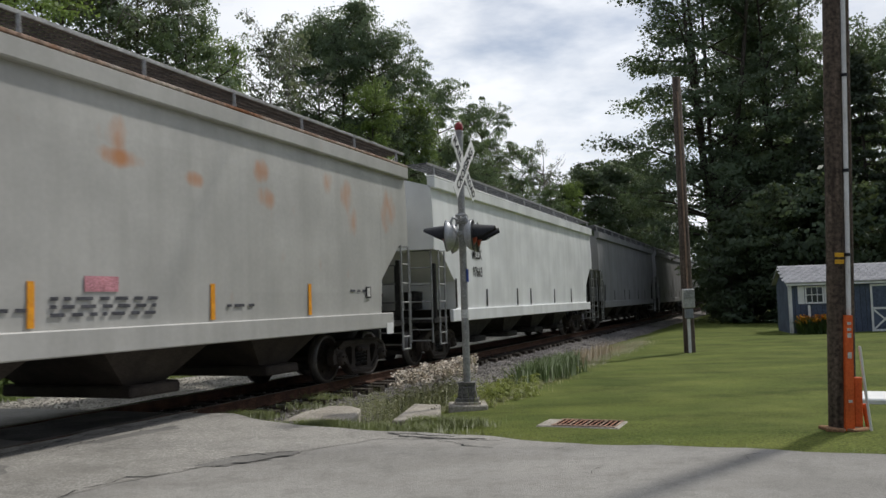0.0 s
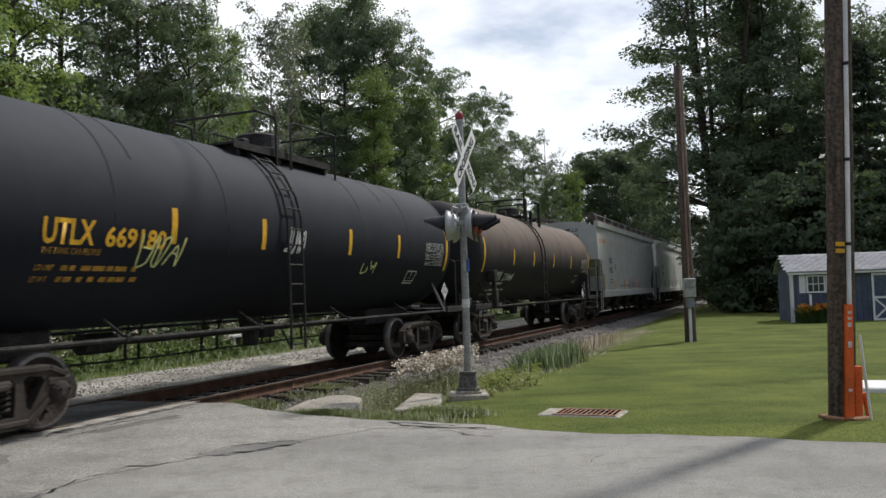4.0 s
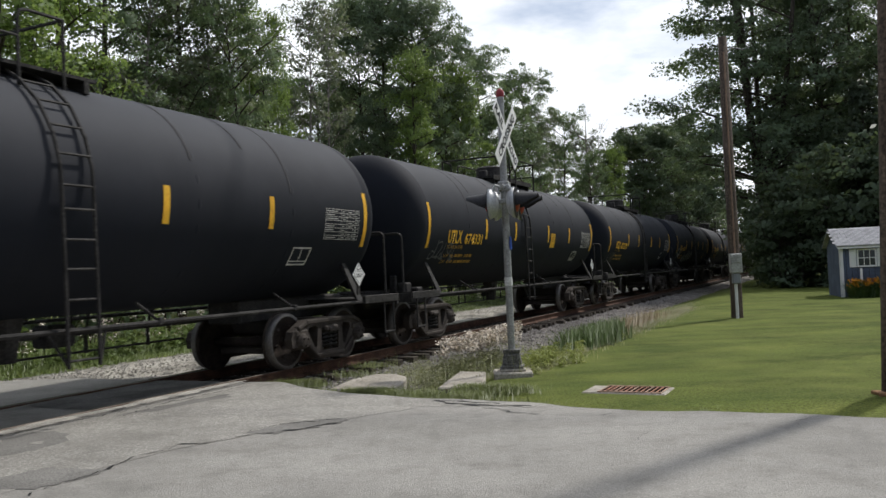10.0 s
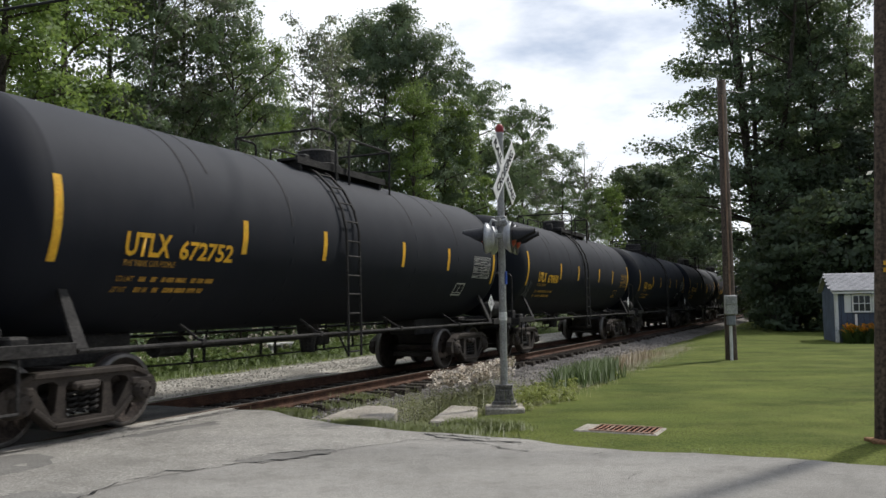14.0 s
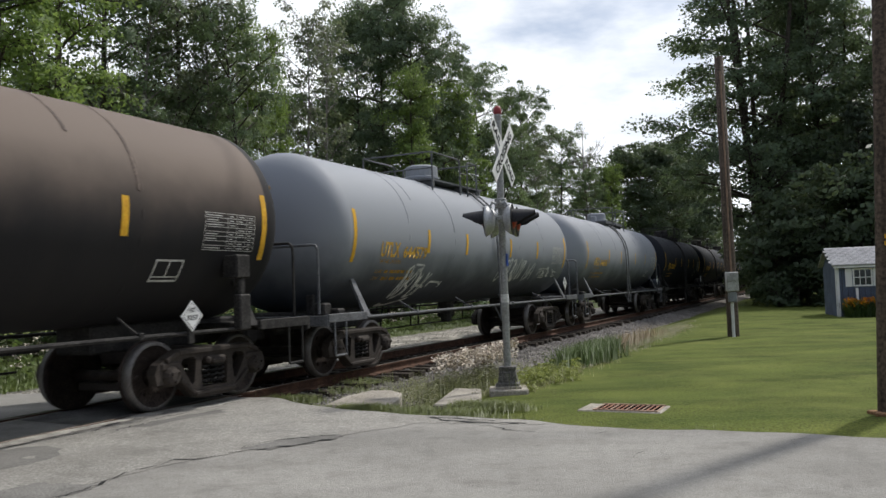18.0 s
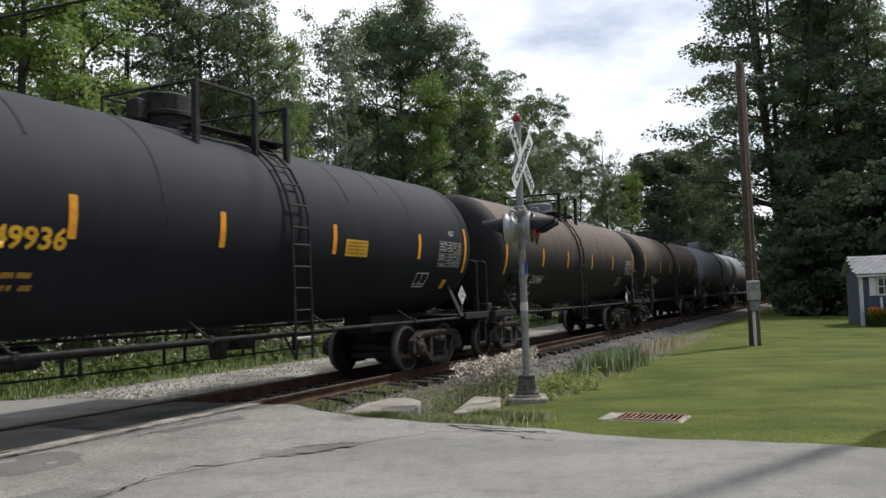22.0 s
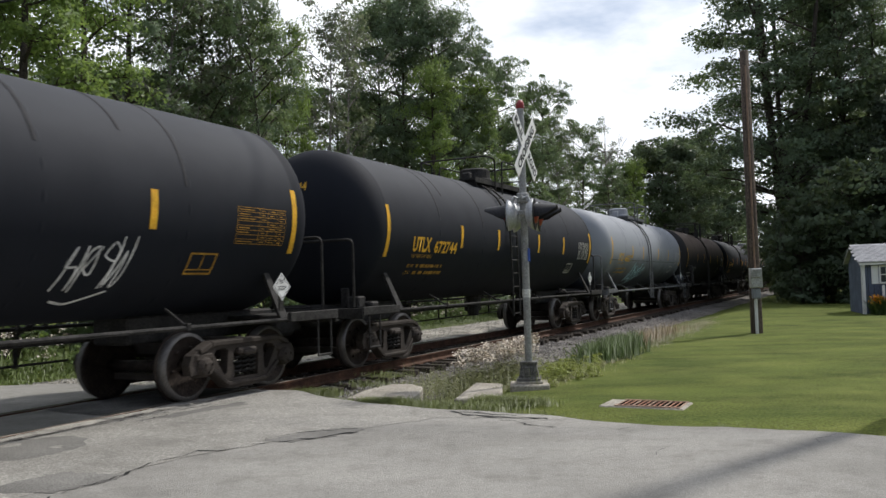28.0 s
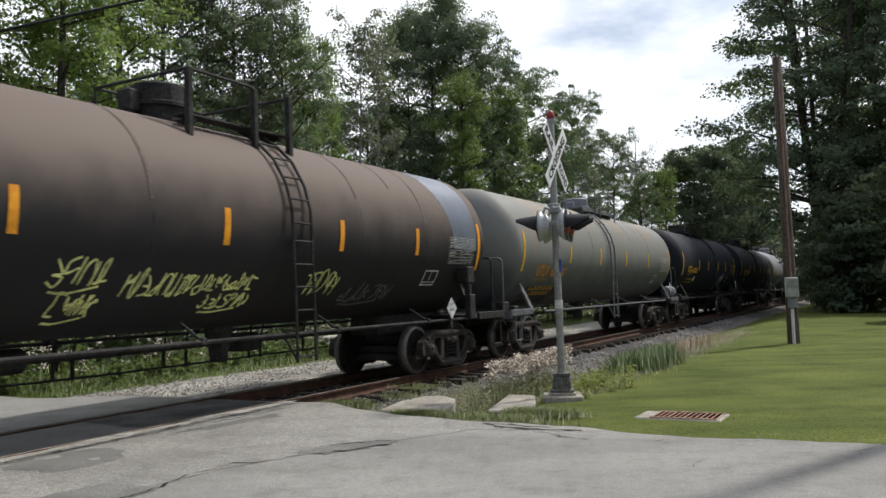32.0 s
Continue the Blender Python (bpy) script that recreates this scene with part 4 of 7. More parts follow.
    part("strand", ntube(pts, 0.03, 6), LAMPBLACK, wire)


def make_shed():
    m = pose(13.7, 32.6, -0.1, 0, 0, SHED_TURN)
    sh = thing("garden_shed", "slate blue wooden garden shed with white trim and grey shingle roof", "shed", m)
    W, D, H, R = 4.2, 2.6, 2.05, 0.62
    def wall(pts, y0, y1, name="wall"):
        return part(name, extrude(bmesh.new(), pts, y0, y1), SHEDBLUE, sh)
    wall([(0, 0), (W, 0), (W, H), (0, H)], 0, 0.08)
    wall([(0, 0), (W, 0), (W, H), (0, H)], D - 0.08, D)
    for x in (0.0, W - 0.08):
        bm = bmesh.new()
        extrude(bm, [(0.08, 0), (D - 0.08, 0), (D - 0.08, H), (D / 2, H + R), (0.08, H)], 0, -0.08, pose(x, 0, 0, 0, 0, 90))
        part("wall", bm, SHEDBLUE, sh)
    for i in range(1, 22):
        part("siding_groove", nbox(i * 0.2 - 0.006, -0.003, 0.1, i * 0.2 + 0.006, 0.001, H - 0.1), INK, sh)
    for x in (0.0, W - 0.1):
        part("corner_trim", nbox(x, -0.025, 0, x + 0.1, -0.004, H, 0.004), WHITE, sh)
    part("corner_trim", nbox(-0.025, 0, 0, -0.003, 0.1, H, 0.004), WHITE, sh)
    part("eave_trim", nbox(-0.12, -0.17, H - 0.12, W + 0.12, -0.15, H + 0.02, 0.004), WHITE, sh)
    slope = math.hypot(D / 2 + 0.18, R + 0.1)
    ang = math.degrees(math.atan2(R + 0.1, D / 2 + 0.18))
    for k, sgn in ((0, 1), (1, -1)):
        rf = part("roof", nbox(-0.16, 0, 0, W + 0.16, slope, 0.05), SHINGLE, sh, "grey shingle roof slope", pose(0, -0.18, H - 0.05, ang, 0, 0) if k == 0 else pose(W, D + 0.18, H - 0.05, ang, 0, 180))
        if k == 0:
            sg = mesh_of("shingle", nbox(0.003, 0, 0, 0.297, 0.17, 0.012, 0.002), SHINGLE)
            for r in range(9):
                for c in range(15):
                    part("shingle", sg, SHINGLE, rf, m=pose(-0.12 + 0.305 * c - (0.13 if r % 2 else 0), 0.01 + r * 0.165, 0.052, 1.5, 0, 0))
    wx = 0.62
    win = part("window", nbox(wx, -0.03, 1.25, wx + 0.62, 0.0, 1.85, 0.004), GLASSY, sh, "small white framed window with shutters")
    for a in ((wx - 0.04, 1.2, wx + 0.66, 1.26), (wx - 0.04, 1.84, wx + 0.66, 1.9), (wx - 0.04, 1.26, wx + 0.02, 1.84), (wx + 0.6, 1.26, wx + 0.66, 1.84), (wx + 0.02, 1.535, wx + 0.6, 1.565), (wx + 0.2, 1.26, wx + 0.225, 1.84), (wx + 0.4, 1.26, wx + 0.425, 1.84)):
        part("window_frame", nbox(a[0], -0.05, a[1], a[2], -0.031, a[3], 0.003), WHITE, win)
    for x in (wx - 0.3, wx + 0.68):
        part("shutter", nbox(x, -0.03, 1.2, x + 0.24, -0.004, 1.9, 0.004), WHITE, win)
    part("post", nbox(0.6, -0.4, 0, 0.68, -0.33, 1.15, 0.004), WHITE, sh)
    dx = 2.95
    dr = part("door", nbox(dx, -0.03, 0.06, dx + 0.95, -0.004, 1.9, 0.004), SHEDBLUE, sh, "blue door with white cross bracing")
    for a in ((dx, 0.06, dx + 0.95, 0.15), (dx, 1.82, dx + 0.95, 1.9), (dx, 0.92, dx + 0.95, 1.0), (dx, 0.15, dx + 0.08, 1.82), (dx + 0.87, 0.15, dx + 0.95, 1.82)):
        part("brace", nbox(a[0], -0.05, a[1], a[2], -0.031, a[3], 0.003), WHITE, dr)
    for sgn in (1, -1):
        part("brace", nbox(-0.53, -0.055, -0.035, 0.53, -0.034, 0.035, 0.003), WHITE, dr, m=pose(dx + 0.475, 0, 0.535, 0, sgn * 44, 0))


SHED_TURN = -12.0


def make_drain():
    dr = thing("storm_drain", "rusty iron storm drain grate in a concrete collar", "storm drain", along(10.62, 2.36, -0.035, 88))
    part("collar", nbox(-0.49, -0.30, -0.2, 0.58, 0.30, 0.02, 0.015), CONCRETE, dr, "worn concrete collar")
    # black sheet just under the bars stands in for the hollow's shade
    part("pit", nbox(-0.42, -0.25, 0.0195, 0.36, 0.25, 0.0225), mat("dark_pit", (0.008, 0.007, 0.006), rough=1.0, vary=0.2, spec=0.0, bump=0), dr)
    fr = mat("rusty_grate", (0.30, 0.15, 0.095), 0.85, 0, 0.35, 6, 40, 0.3)
    edge = mat("worn_grate_edge", (0.36, 0.24, 0.17), 0.8, 0, 0.3, 6, 40, 0.2)
    for y in (-0.27, 0.24):
        part("frame_bar", nbox(-0.44, y, 0.018, 0.38, y + 0.03, 0.035, 0.004), edge, dr)
    for i in range(13):
        x = -0.435 + i * 0.0655
        part("bar", nbox(x, -0.24, 0.021, x + 0.02, 0.24, 0.03, 0.002), edge if i % 3 == 0 else fr, dr)


def slab(name, label, corners, z0, z1, category="slab", material=CONCRETE):
    bm = bmesh.new()
    a = [bm.verts.new((*at(s, p).xy, z0)) for s, p in corners]
    b = [bm.verts.new((*at(s, p).xy, z1 + random.uniform(-0.02, 0.02))) for s, p in corners]
    n = len(a)
    bm.faces.new(a[::-1])
    bm.faces.new(b)
    for i in range(n):
        bm.faces.new((a[i], a[(i + 1) % n], b[(i + 1) % n], b[i]))
    bmesh.ops.recalc_face_normals(bm, faces=bm.faces)
    bmesh.ops.bevel(bm, geom=list(bm.edges), offset=0.02, segments=1, affect="EDGES")
    return tagged(new(name, mesh_of(name, bm, material)), label, category)


def make_slabs():
    slab("concrete_slab", "broken pale concrete slab beside the track", [(9.78, 6.42), (10.6, 6.55), (11.25, 6.52), (11.35, 6.2), (11.1, 5.88), (10.5, 5.62), (10.1, 5.56), (9.85, 6.0)], -0.3, 0.04)
    slab("concrete_slab", "pale brown concrete slab by the signal mast", [(10.2, 4.93), (11.0, 5.15), (11.92, 5.37), (12.02, 4.95), (11.2, 4.62), (10.32, 4.4)], -0.3, 0.02)
    slab("concrete_rubble", "broken piece of old concrete at the road edge", [(10.15, 7.9), (10.2, 7.2), (10.4, 7.0), (10.42, 7.5), (10.35, 7.9)], -0.2, 0.0, "rubble")
    bench = thing("bench", "pale grey concrete bench on the bank beyond the track", "bench", along(22.0, 16.0, -0.06))
    part("seat", nbox(-0.68, -0.2, 0.44, 0.68, 0.2, 0.52, 0.015), mat("pale_bench_concrete", (0.5, 0.49, 0.46), 0.9, 0, 0.2, 3, 30, 0.3), bench)
    for x in (-0.5, 0.0, 0.5):
        part("leg", nbox(x - 0.07, -0.15, 0.0, x + 0.07, 0.15, 0.44, 0.01), MATS["pale_bench_concrete"], bench)
    slab("stone_curb", "white painted stone edging lying on the lawn", [(14.3, -1.14), (13.3, -1.04), (13.3, -3.4), (14.3, -3.4)], -0.1, 0.03, "curb", WHITE)


make_ground()
make_road()
make_track()
lane_stones()
make_signal()
make_poles()
make_shed()
make_drain()
make_slabs()


# ---- the train: cars have x along the track, the rail's top at z = 0, the near side at -y ----
TANK_R, TANK_Z, TANK_HALF = 1.46, 2.59, 6.62
AXLE = 0.86
MESH = {}


def cached(key, make, material, smooth=False):
    if key not in MESH:
        MESH[key] = mesh_of(key.split(":")[0], make(), material, smooth)
    return MESH[key]


def wheelset_mesh():
    bm = bmesh.new()
    for y in (-0.7525, 0.7525):
        g = 1 if y < 0 else -1
        prof = [(y + g * 0.075, 0.0), (y + g * 0.075, 0.10), (y - g * 0.02, 0.16), (y + g * 0.0, 0.36), (y - g * 0.055, 0.40), (y - g * 0.06, 0.452), (y + g * 0.05, 0.458), (y + g * 0.055, 0.485), (y + g * 0.085, 0.485), (y + g * 0.09, 0.40), (y + g * 0.05, 0.36), (y + g * 0.06, 0.16), (y + g * 0.12, 0.0)]
        lathe(bm, prof, 28, "y")
        for k in range(6):
            a = k * math.tau / 6
            c, s = math.cos(a), math.sin(a)
            tube(bm, [(0.26 * c, y - g * 0.015, 0.26 * s), (0.26 * c, y - g * 0.035, 0.26 * s)], 0.03, 6)
    lathe(bm, [(-0.7, 0.0), (-0.7, 0.08), (0.7, 0.08), (0.7, 0.0)], 10, "y")
    return bm


def tread_mesh():
    bm = bmesh.new()
    for y in (-0.7525, 0.7525):
        g = 1 if y < 0 else -1
        lathe(bm, [(y - g * 0.063, 0.405), (y - g * 0.064, 0.456), (y + g * 0.045, 0.461)], 28, "y")
    return bm


def sideframe_mesh(y):
    """Cast side frame: one bowed casting with two triangular openings and a spring window, bearing ends and caps."""
    bm = bmesh.new()
    half = [(1.10, 0.36), (1.13, 0.5), (1.08, 0.62), (0.92, 0.70), (0.72, 0.79)]
    low = [(0.68, 0.37), (0.60, 0.28), (0.44, 0.14), (0.30, 0.11)]
    outer = half + [(-x, z) for x, z in half[::-1]] + [(-x, z) for x, z in low] + low[::-1]
    tri = [(0.66, 0.60), (0.62, 0.66), (0.44, 0.68), (0.37, 0.64), (0.41, 0.33), (0.46, 0.30)]
    mid = [(-0.25, 0.25), (0.25, 0.25), (0.27, 0.6), (0.22, 0.66), (-0.22, 0.66), (-0.27, 0.6)]
    loops = [outer, tri, [(-x, z) for x, z in tri], mid]
    edges = []
    for pts in loops:
        vs = [bm.verts.new((x, y - 0.07, z)) for x, z in pts]
        es = [bm.edges.new((vs[i], vs[(i + 1) % len(vs)])) for i in range(len(vs))]
        edges += es
    face = bmesh.ops.triangle_fill(bm, use_beauty=True, edges=edges)
    flat = [f for f in face["geom"] if isinstance(f, bmesh.types.BMFace)]
    out = bmesh.ops.extrude_face_region(bm, geom=flat)
    bmesh.ops.translate(bm, verts=[v for v in out["geom"] if isinstance(v, bmesh.types.BMVert)], vec=(0, 0.14, 0))
    # raised ribs along the top and the slanting lower arms
    for a, b, w in (((-0.95, 0.66), (-0.72, 0.75), 0.07), ((-0.72, 0.75), (0.72, 0.75), 0.07), ((0.72, 0.75), (0.95, 0.66), 0.07), ((-0.7, 0.4), (-0.42, 0.18), 0.06), ((-0.42, 0.18), (0.42, 0.18), 0.06), ((0.42, 0.18), (0.7, 0.4), 0.06)):
        n = math.hypot(b[0] - a[0], b[1] - a[1])
        box(bm, 0, -0.11, -w / 2, n, 0.0, w / 2, 0.012, pose(a[0], y, a[1], 0, -math.degrees(math.atan2(b[1] - a[1], b[0] - a[0])), 0))
    for x in (-AXLE, AXLE):
        lathe(bm, [(-0.17, 0.0), (-0.17, 0.06), (-0.15, 0.11), (-0.1, 0.135), (0.10, 0.16), (0.10, 0.0)], 14, "y", pose(x, y, 0.457))
        for k in range(3):
            a = k * 2.094 + 0.5
            lathe(bm, [(-0.195, 0.0), (-0.195, 0.022), (-0.16, 0.022)], 6, "y", pose(x + 0.07 * math.cos(a), y, 0.457 + 0.07 * math.sin(a)))
        box(bm, x - 0.19, y - 0.1, 0.52, x + 0.19, y + 0.1, 0.66, 0.04)
    bmesh.ops.recalc_face_normals(bm, faces=bm.faces)
    return bm


def spring_mesh(y):
    bm = bmesh.new()
    for cx in (-0.15, 0.0, 0.15):
        pts = [(cx + 0.06 * math.cos(k * 0.9), y - 0.02 + 0.06 * math.sin(k * 0.9), 0.29 + 0.0092 * k) for k in range(30)]
        tube(bm, pts, 0.017, 5)
    return bm


def bolster_mesh():
    bm = box(bmesh.new(), -0.2, -1.15, 0.56, 0.2, 1.15, 0.66, 0.03)
    box(bm, -0.22, -0.95, 0.5, 0.22, 0.95, 0.8, 0.05)
    box(bm, -0.13, -1.19, 0.555, 0.13, -1.1, 0.625, 0.02)
    box(bm, -0.9, -0.55, 0.25, -0.4, 0.55, 0.36, 0.02)
    box(bm, 0.4, -0.55, 0.25, 0.9, 0.55, 0.36, 0.02)
    return bm


WHEELSETS = {-1: [], 1: []}


def make_truck(car, x):
    tr = part("truck", cached("truck", bolster_mesh, TRUCKIRON), TRUCKIRON, car, "dusty cast iron wheel truck", pose(x, 0, 0))
    for y in (-1.02, 1.02):
        part("side_frame", cached("side_frame:%s" % y, lambda: sideframe_mesh(y), TRUCKIRON), TRUCKIRON, tr)
        part("spring", cached("spring:%s" % y, lambda: spring_mesh(y), DARKIRON), DARKIRON, tr)
    for k in (-1, 1):
        w = part("wheelset", cached("wheelset", wheelset_mesh, WHEELSTEEL), WHEELSTEEL, tr, "steel wheels with bright worn rims", pose(k * AXLE, 0, 0.457))
        if len(w.data.materials) < 2:
            bm = bmesh.new()
            bm.from_mesh(w.data)
            n0 = len(bm.faces)
            t = mesh_of("tread", tread_mesh())
            bm.from_mesh(t)
            bm.faces.ensure_lookup_table()
            for f in bm.faces[n0:]:
                f.material_index = 1
            for f in bm.faces:
                f.smooth = True
            bm.to_mesh(w.data)
            bm.free()
            w.data.materials.append(TREAD)
        WHEELSETS[k].append(w)
    return tr


def tank_profile(half):
    prof = []
    for k in range(13):
        a = k / 12 * math.pi / 2
        prof.append((-half - 0.70 * math.cos(a), TANK_R * math.sin(a) ** 0.92 if k else 0.0))
    for x in (-half + 0.02, -half * 0.62, -half * 0.3, 0, half * 0.3, half * 0.62, half - 0.02):
        prof.append((x, TANK_R))
    for k in range(12, -1, -1):
        a = k / 12 * math.pi / 2
        prof.append((half + 0.70 * math.cos(a), TANK_R * math.sin(a) ** 0.92 if k else 0.0))
    return prof


def on_shell(x, z, lift=0.006):
    dz = z - TANK_Z
    return (x, -math.sqrt(max(0.05, (TANK_R + lift) ** 2 - dz * dz)), z)


def decals(rects, lift=0.006):
    """Painted bars wrapped on the near side of the tank: rectangles x0, z0, x1, z1."""
    bm = bmesh.new()
    for x0, z0, x1, z1 in rects:
        n = max(1, int(abs(z1 - z0) / 0.12) + 1)
        rows = [[bm.verts.new(on_shell(x, z0 + (z1 - z0) * k / n, lift)) for x in (x0, x1)] for k in range(n + 1)]
        for A, B in zip(rows, rows[1:]):
            bm.faces.new((A[0], A[1], B[1], B[0]))
    return bm


def shell_words(text, x, z, w, h, bold=0.006, slant=0.0):
    me = words(text, h * 1.35, bold=bold)
    bmesh_fit(me, w, h)
    for v in me.vertices:
        v.co = on_shell(v.co.x + slant * v.co.y + x, v.co.y + z, 0.008)
    return me


def head_words(text, y, z, w, h, x):
    """Lettering on the rear head, facing back along the train."""
    me = words(text, h * 1.35, bold=0.004)
    bmesh_fit(me, w, h)
    for v in me.vertices:
        yy, zz = y - v.co.x, z + v.co.y
        r = min(0.999, math.hypot(yy, zz - TANK_Z) / TANK_R)
        a = math.asin(r ** (1 / 0.92))
        v.co = (x - 0.70 * math.cos(a) - 0.008, yy, zz)
    return me


STROKES = (((0, 1), (0.15, 0), (0.45, 0.7), (0.7, 0), (0.95, 1)), ((0.9, 0.85), (0.4, 1), (0.1, 0.7), (0.5, 0.5), (0.85, 0.25), (0.5, 0), (0.05, 0.15)),
           ((0.1, 0), (0.15, 1), (0.7, 0.9), (0.75, 0.6), (0.2, 0.5), (0.8, 0.05)), ((0.5, 1), (0.1, 0.7), (0.1, 0.3), (0.5, 0), (0.9, 0.3), (0.9, 0.7), (0.5, 1)),
           ((0.05, 0), (0.5, 1), (0.95, 0), (0.75, 0.4), (0.25, 0.4)), ((0.2, 1), (0.2, 0), (0.2, 0.5), (0.85, 0.55), (0.85, 1), (0.85, 0)),
           ((0.0, 0.95), (0.95, 1), (0.5, 0.97), (0.45, 0)), ((0.15, 1), (0.1, 0.2), (0.5, 0), (0.85, 0.2), (0.8, 1)), ((0.9, 1), (0.15, 0.95), (0.15, 0.5), (0.7, 0.5), (0.15, 0.48), (0.1, 0), (0.9, 0.05)))


def scribble(seed, x0, z0, w, h, strokes, width=0.026):
    """Spray-painted scrawl: slanting hooked strokes side by side, of no alphabet, with a tail below."""
    rnd = random.Random(seed)
    bm = bmesh.new()
    lines = []
    cell = w / strokes
    for k in range(strokes):
        one, two = rnd.choice(STROKES), rnd.choice(STROKES)
        fu, fv = rnd.choice((0, 1)), rnd.choice((0, 1))
        knots = [(abs(fu - u), abs(fv - v)) for u, v in one[:3] + two[-3:]]
        lift, tall = rnd.uniform(0, 0.12) * h, rnd.uniform(0.72, 1.0) * h
        lines.append([(x0 + cell * (k + 0.02 + 1.02 * u) + 0.22 * tall * (v - 0.5) + rnd.gauss(0, 0.012), z0 + lift + tall * v + rnd.gauss(0, 0.012)) for u, v in knots])
    if strokes > 3 and rnd.random() < 0.6:
        lines.append([(x0 + w * f, z0 - h * (0.1 + 0.12 * math.sin(f * 5))) for f in (0.1, 0.35, 0.6, 0.85)])
    for knots in lines:
        pts = []
        for i in range(len(knots) - 1):
            a, b, c, d = knots[max(i - 1, 0)], knots[i], knots[i + 1], knots[min(i + 2, len(knots) - 1)]
            for j in range(4):
                t = j / 4
                pts.append(tuple(0.5 * (2 * q + (r - p) * t * 0.7 + (2 * p - 5 * q + 4 * r - u) * t * t * 0.7 + (r - q) * 0.6 * t * t + (3 * q - p - 3 * r + u) * t ** 3 * 0.7) for p, q, r, u in zip(a, b, c, d)))
        pts.append(knots[-1])
        last = None
        for i, (x, z) in enumerate(pts):
            a, b = pts[min(i + 1, len(pts) - 1)], pts[max(i - 1, 0)]
            dx, dz = a[0] - b[0], a[1] - b[1]
            n = math.hypot(dx, dz) or 1
            ox, oz = -dz / n * width / 2, dx / n * width / 2
            pair = [bm.verts.new(on_shell(x + ox, z + oz, 0.0085)), bm.verts.new(on_shell(x - ox, z - oz, 0.0085))]
            if last:
                bm.faces.new((last[0], last[1], pair[1], pair[0]))
            last = pair
    return bm


def table_rects(x0, z0, x1, z1):
    r, t = [], 0.008
    for k in range(9):
        z = z0 + (z1 - z0) * k / 8
        r.append((x0, z - t / 2, x1, z + t / 2))
    for f in (0, 0.44, 0.62, 0.82, 1):
        x = x0 + (x1 - x0) * f
        r.append((x - t / 2, z0, x + t / 2, z1))
    rnd = random.Random(5)
    for k in range(8):
        z = z0 + (z1 - z0) * (k + 0.35) / 8
        for a, b in ((0.03, 0.36), (0.48, 0.58), (0.66, 0.78), (0.86, 0.96)):
            if rnd.random() < 0.8:
                r.append((x0 + (x1 - x0) * a, z, x0 + (x1 - x0) * (a + (b - a) * rnd.uniform(0.6, 1)), z + 0.014))
    return r


def placard(parent, m, post=0.0):
    pl = part("placard", extrude(bmesh.new(), [(0, -0.2), (0.2, 0), (0, 0.2), (-0.2, 0)], 0, 0.012), WHITE, parent, "white diamond hazard placard", m)
    bm = bmesh.new()
    k = 0.175
    for i in range(4):
        a, b = [((0, -k), (k, 0), (0, k), (-k, 0))[j % 4] for j in (i, i + 1)]
        q = 0.93
        vs = [bm.verts.new((x, -0.003, z)) for x, z in (a, b, (b[0] * q, b[1] * q), (a[0] * q, a[1] * q))]
        bm.faces.new(vs)
    part("border", bm, INK, pl)
    for txt, z, w in (("HOT", 0.075, 0.12), ("3257", -0.02, 0.2)):
        me = words(txt, 0.1, bold=0.002)
        bmesh_fit(me, w, 0.065)
        part("letters", me, INK, pl, m=pose(0, -0.004, z, 90, 0, 0))
    if post:
        part("post", nbox(-0.05, 0.014, -post, 0.05, 0.04, 0.12, 0.004), DARKIRON, pl)
    return pl


def end_rail(bm, x, y=1.28, z0=1.12, z1=2.28):
    c = 0.1
    pts = [(x, -y, z0)] + [(x, -y + c * (1 - math.cos(a)), z1 - c + c * math.sin(a)) for a in (0, 0.5, 1.05, 1.57)] + [(x, y - c * (1 - math.cos(a)), z1 - c + c * math.sin(a)) for a in (1.57, 1.05, 0.5, 0)] + [(x, y, z0)]
    tube(bm, pts, 0.024, 6)
    return bm


def end_deck(e):
    bm = bmesh.new()
    lo, hi = sorted((e * 6.25, e * 7.5))
    box(bm, lo, -1.5, 1.02, hi, 1.5, 1.08, 0.01)
    box(bm, lo, -1.52, 0.98, hi, -1.46, 1.12, 0.008)
    box(bm, min(e * 7.44, e * 7.52), -1.5, 0.92, max(e * 7.44, e * 7.52), 1.5, 1.1, 0.008)
    return bm


def stub_sill(e):
    bm = bmesh.new()
    lo, hi = sorted((e * 4.3, e * 7.35))
    box(bm, lo, -0.33, 0.78, hi, 0.33, 1.16, 0.03)
    lo, hi = sorted((e * 7.3, e * 7.86))
    box(bm, lo, -0.1, 0.72, hi, 0.1, 0.95, 0.03)
    lo, hi = sorted((e * 7.6, e * 7.95))
    box(bm, lo, -0.17, 0.66, hi, 0.12, 1.0, 0.05)
    tube(bm, [(e * 7.3, 0.4, 0.85), (e * 7.5, 0.42, 0.55), (e * 7.7, 0.42, 0.35), (e * 7.83, 0.35, 0.4)], 0.03, 6)
    return bm


def saddle(e, y):
    bm = bmesh.new()
    x = e * 6.15
    dy = math.copysign(1, y)
    a = [bm.verts.new(v) for v in ((x - 0.09, y, 1.05), (x + 0.09, y, 1.05), (x + 0.06, dy * 1.16, 1.72), (x - 0.06, dy * 1.16, 1.72))]
    b = [bm.verts.new((v.co.x, v.co.y - dy * 0.05, v.co.z)) for v in a]
    for f in ((0, 1, 2, 3), (4, 7, 6, 5), (0, 4, 5, 1), (1, 5, 6, 2), (2, 6, 7, 3), (3, 7, 4, 0)):
        bm.faces.new([(a + b)[i] for i in f])
    bmesh.ops.recalc_face_normals(bm, faces=bm.faces)
    return bm


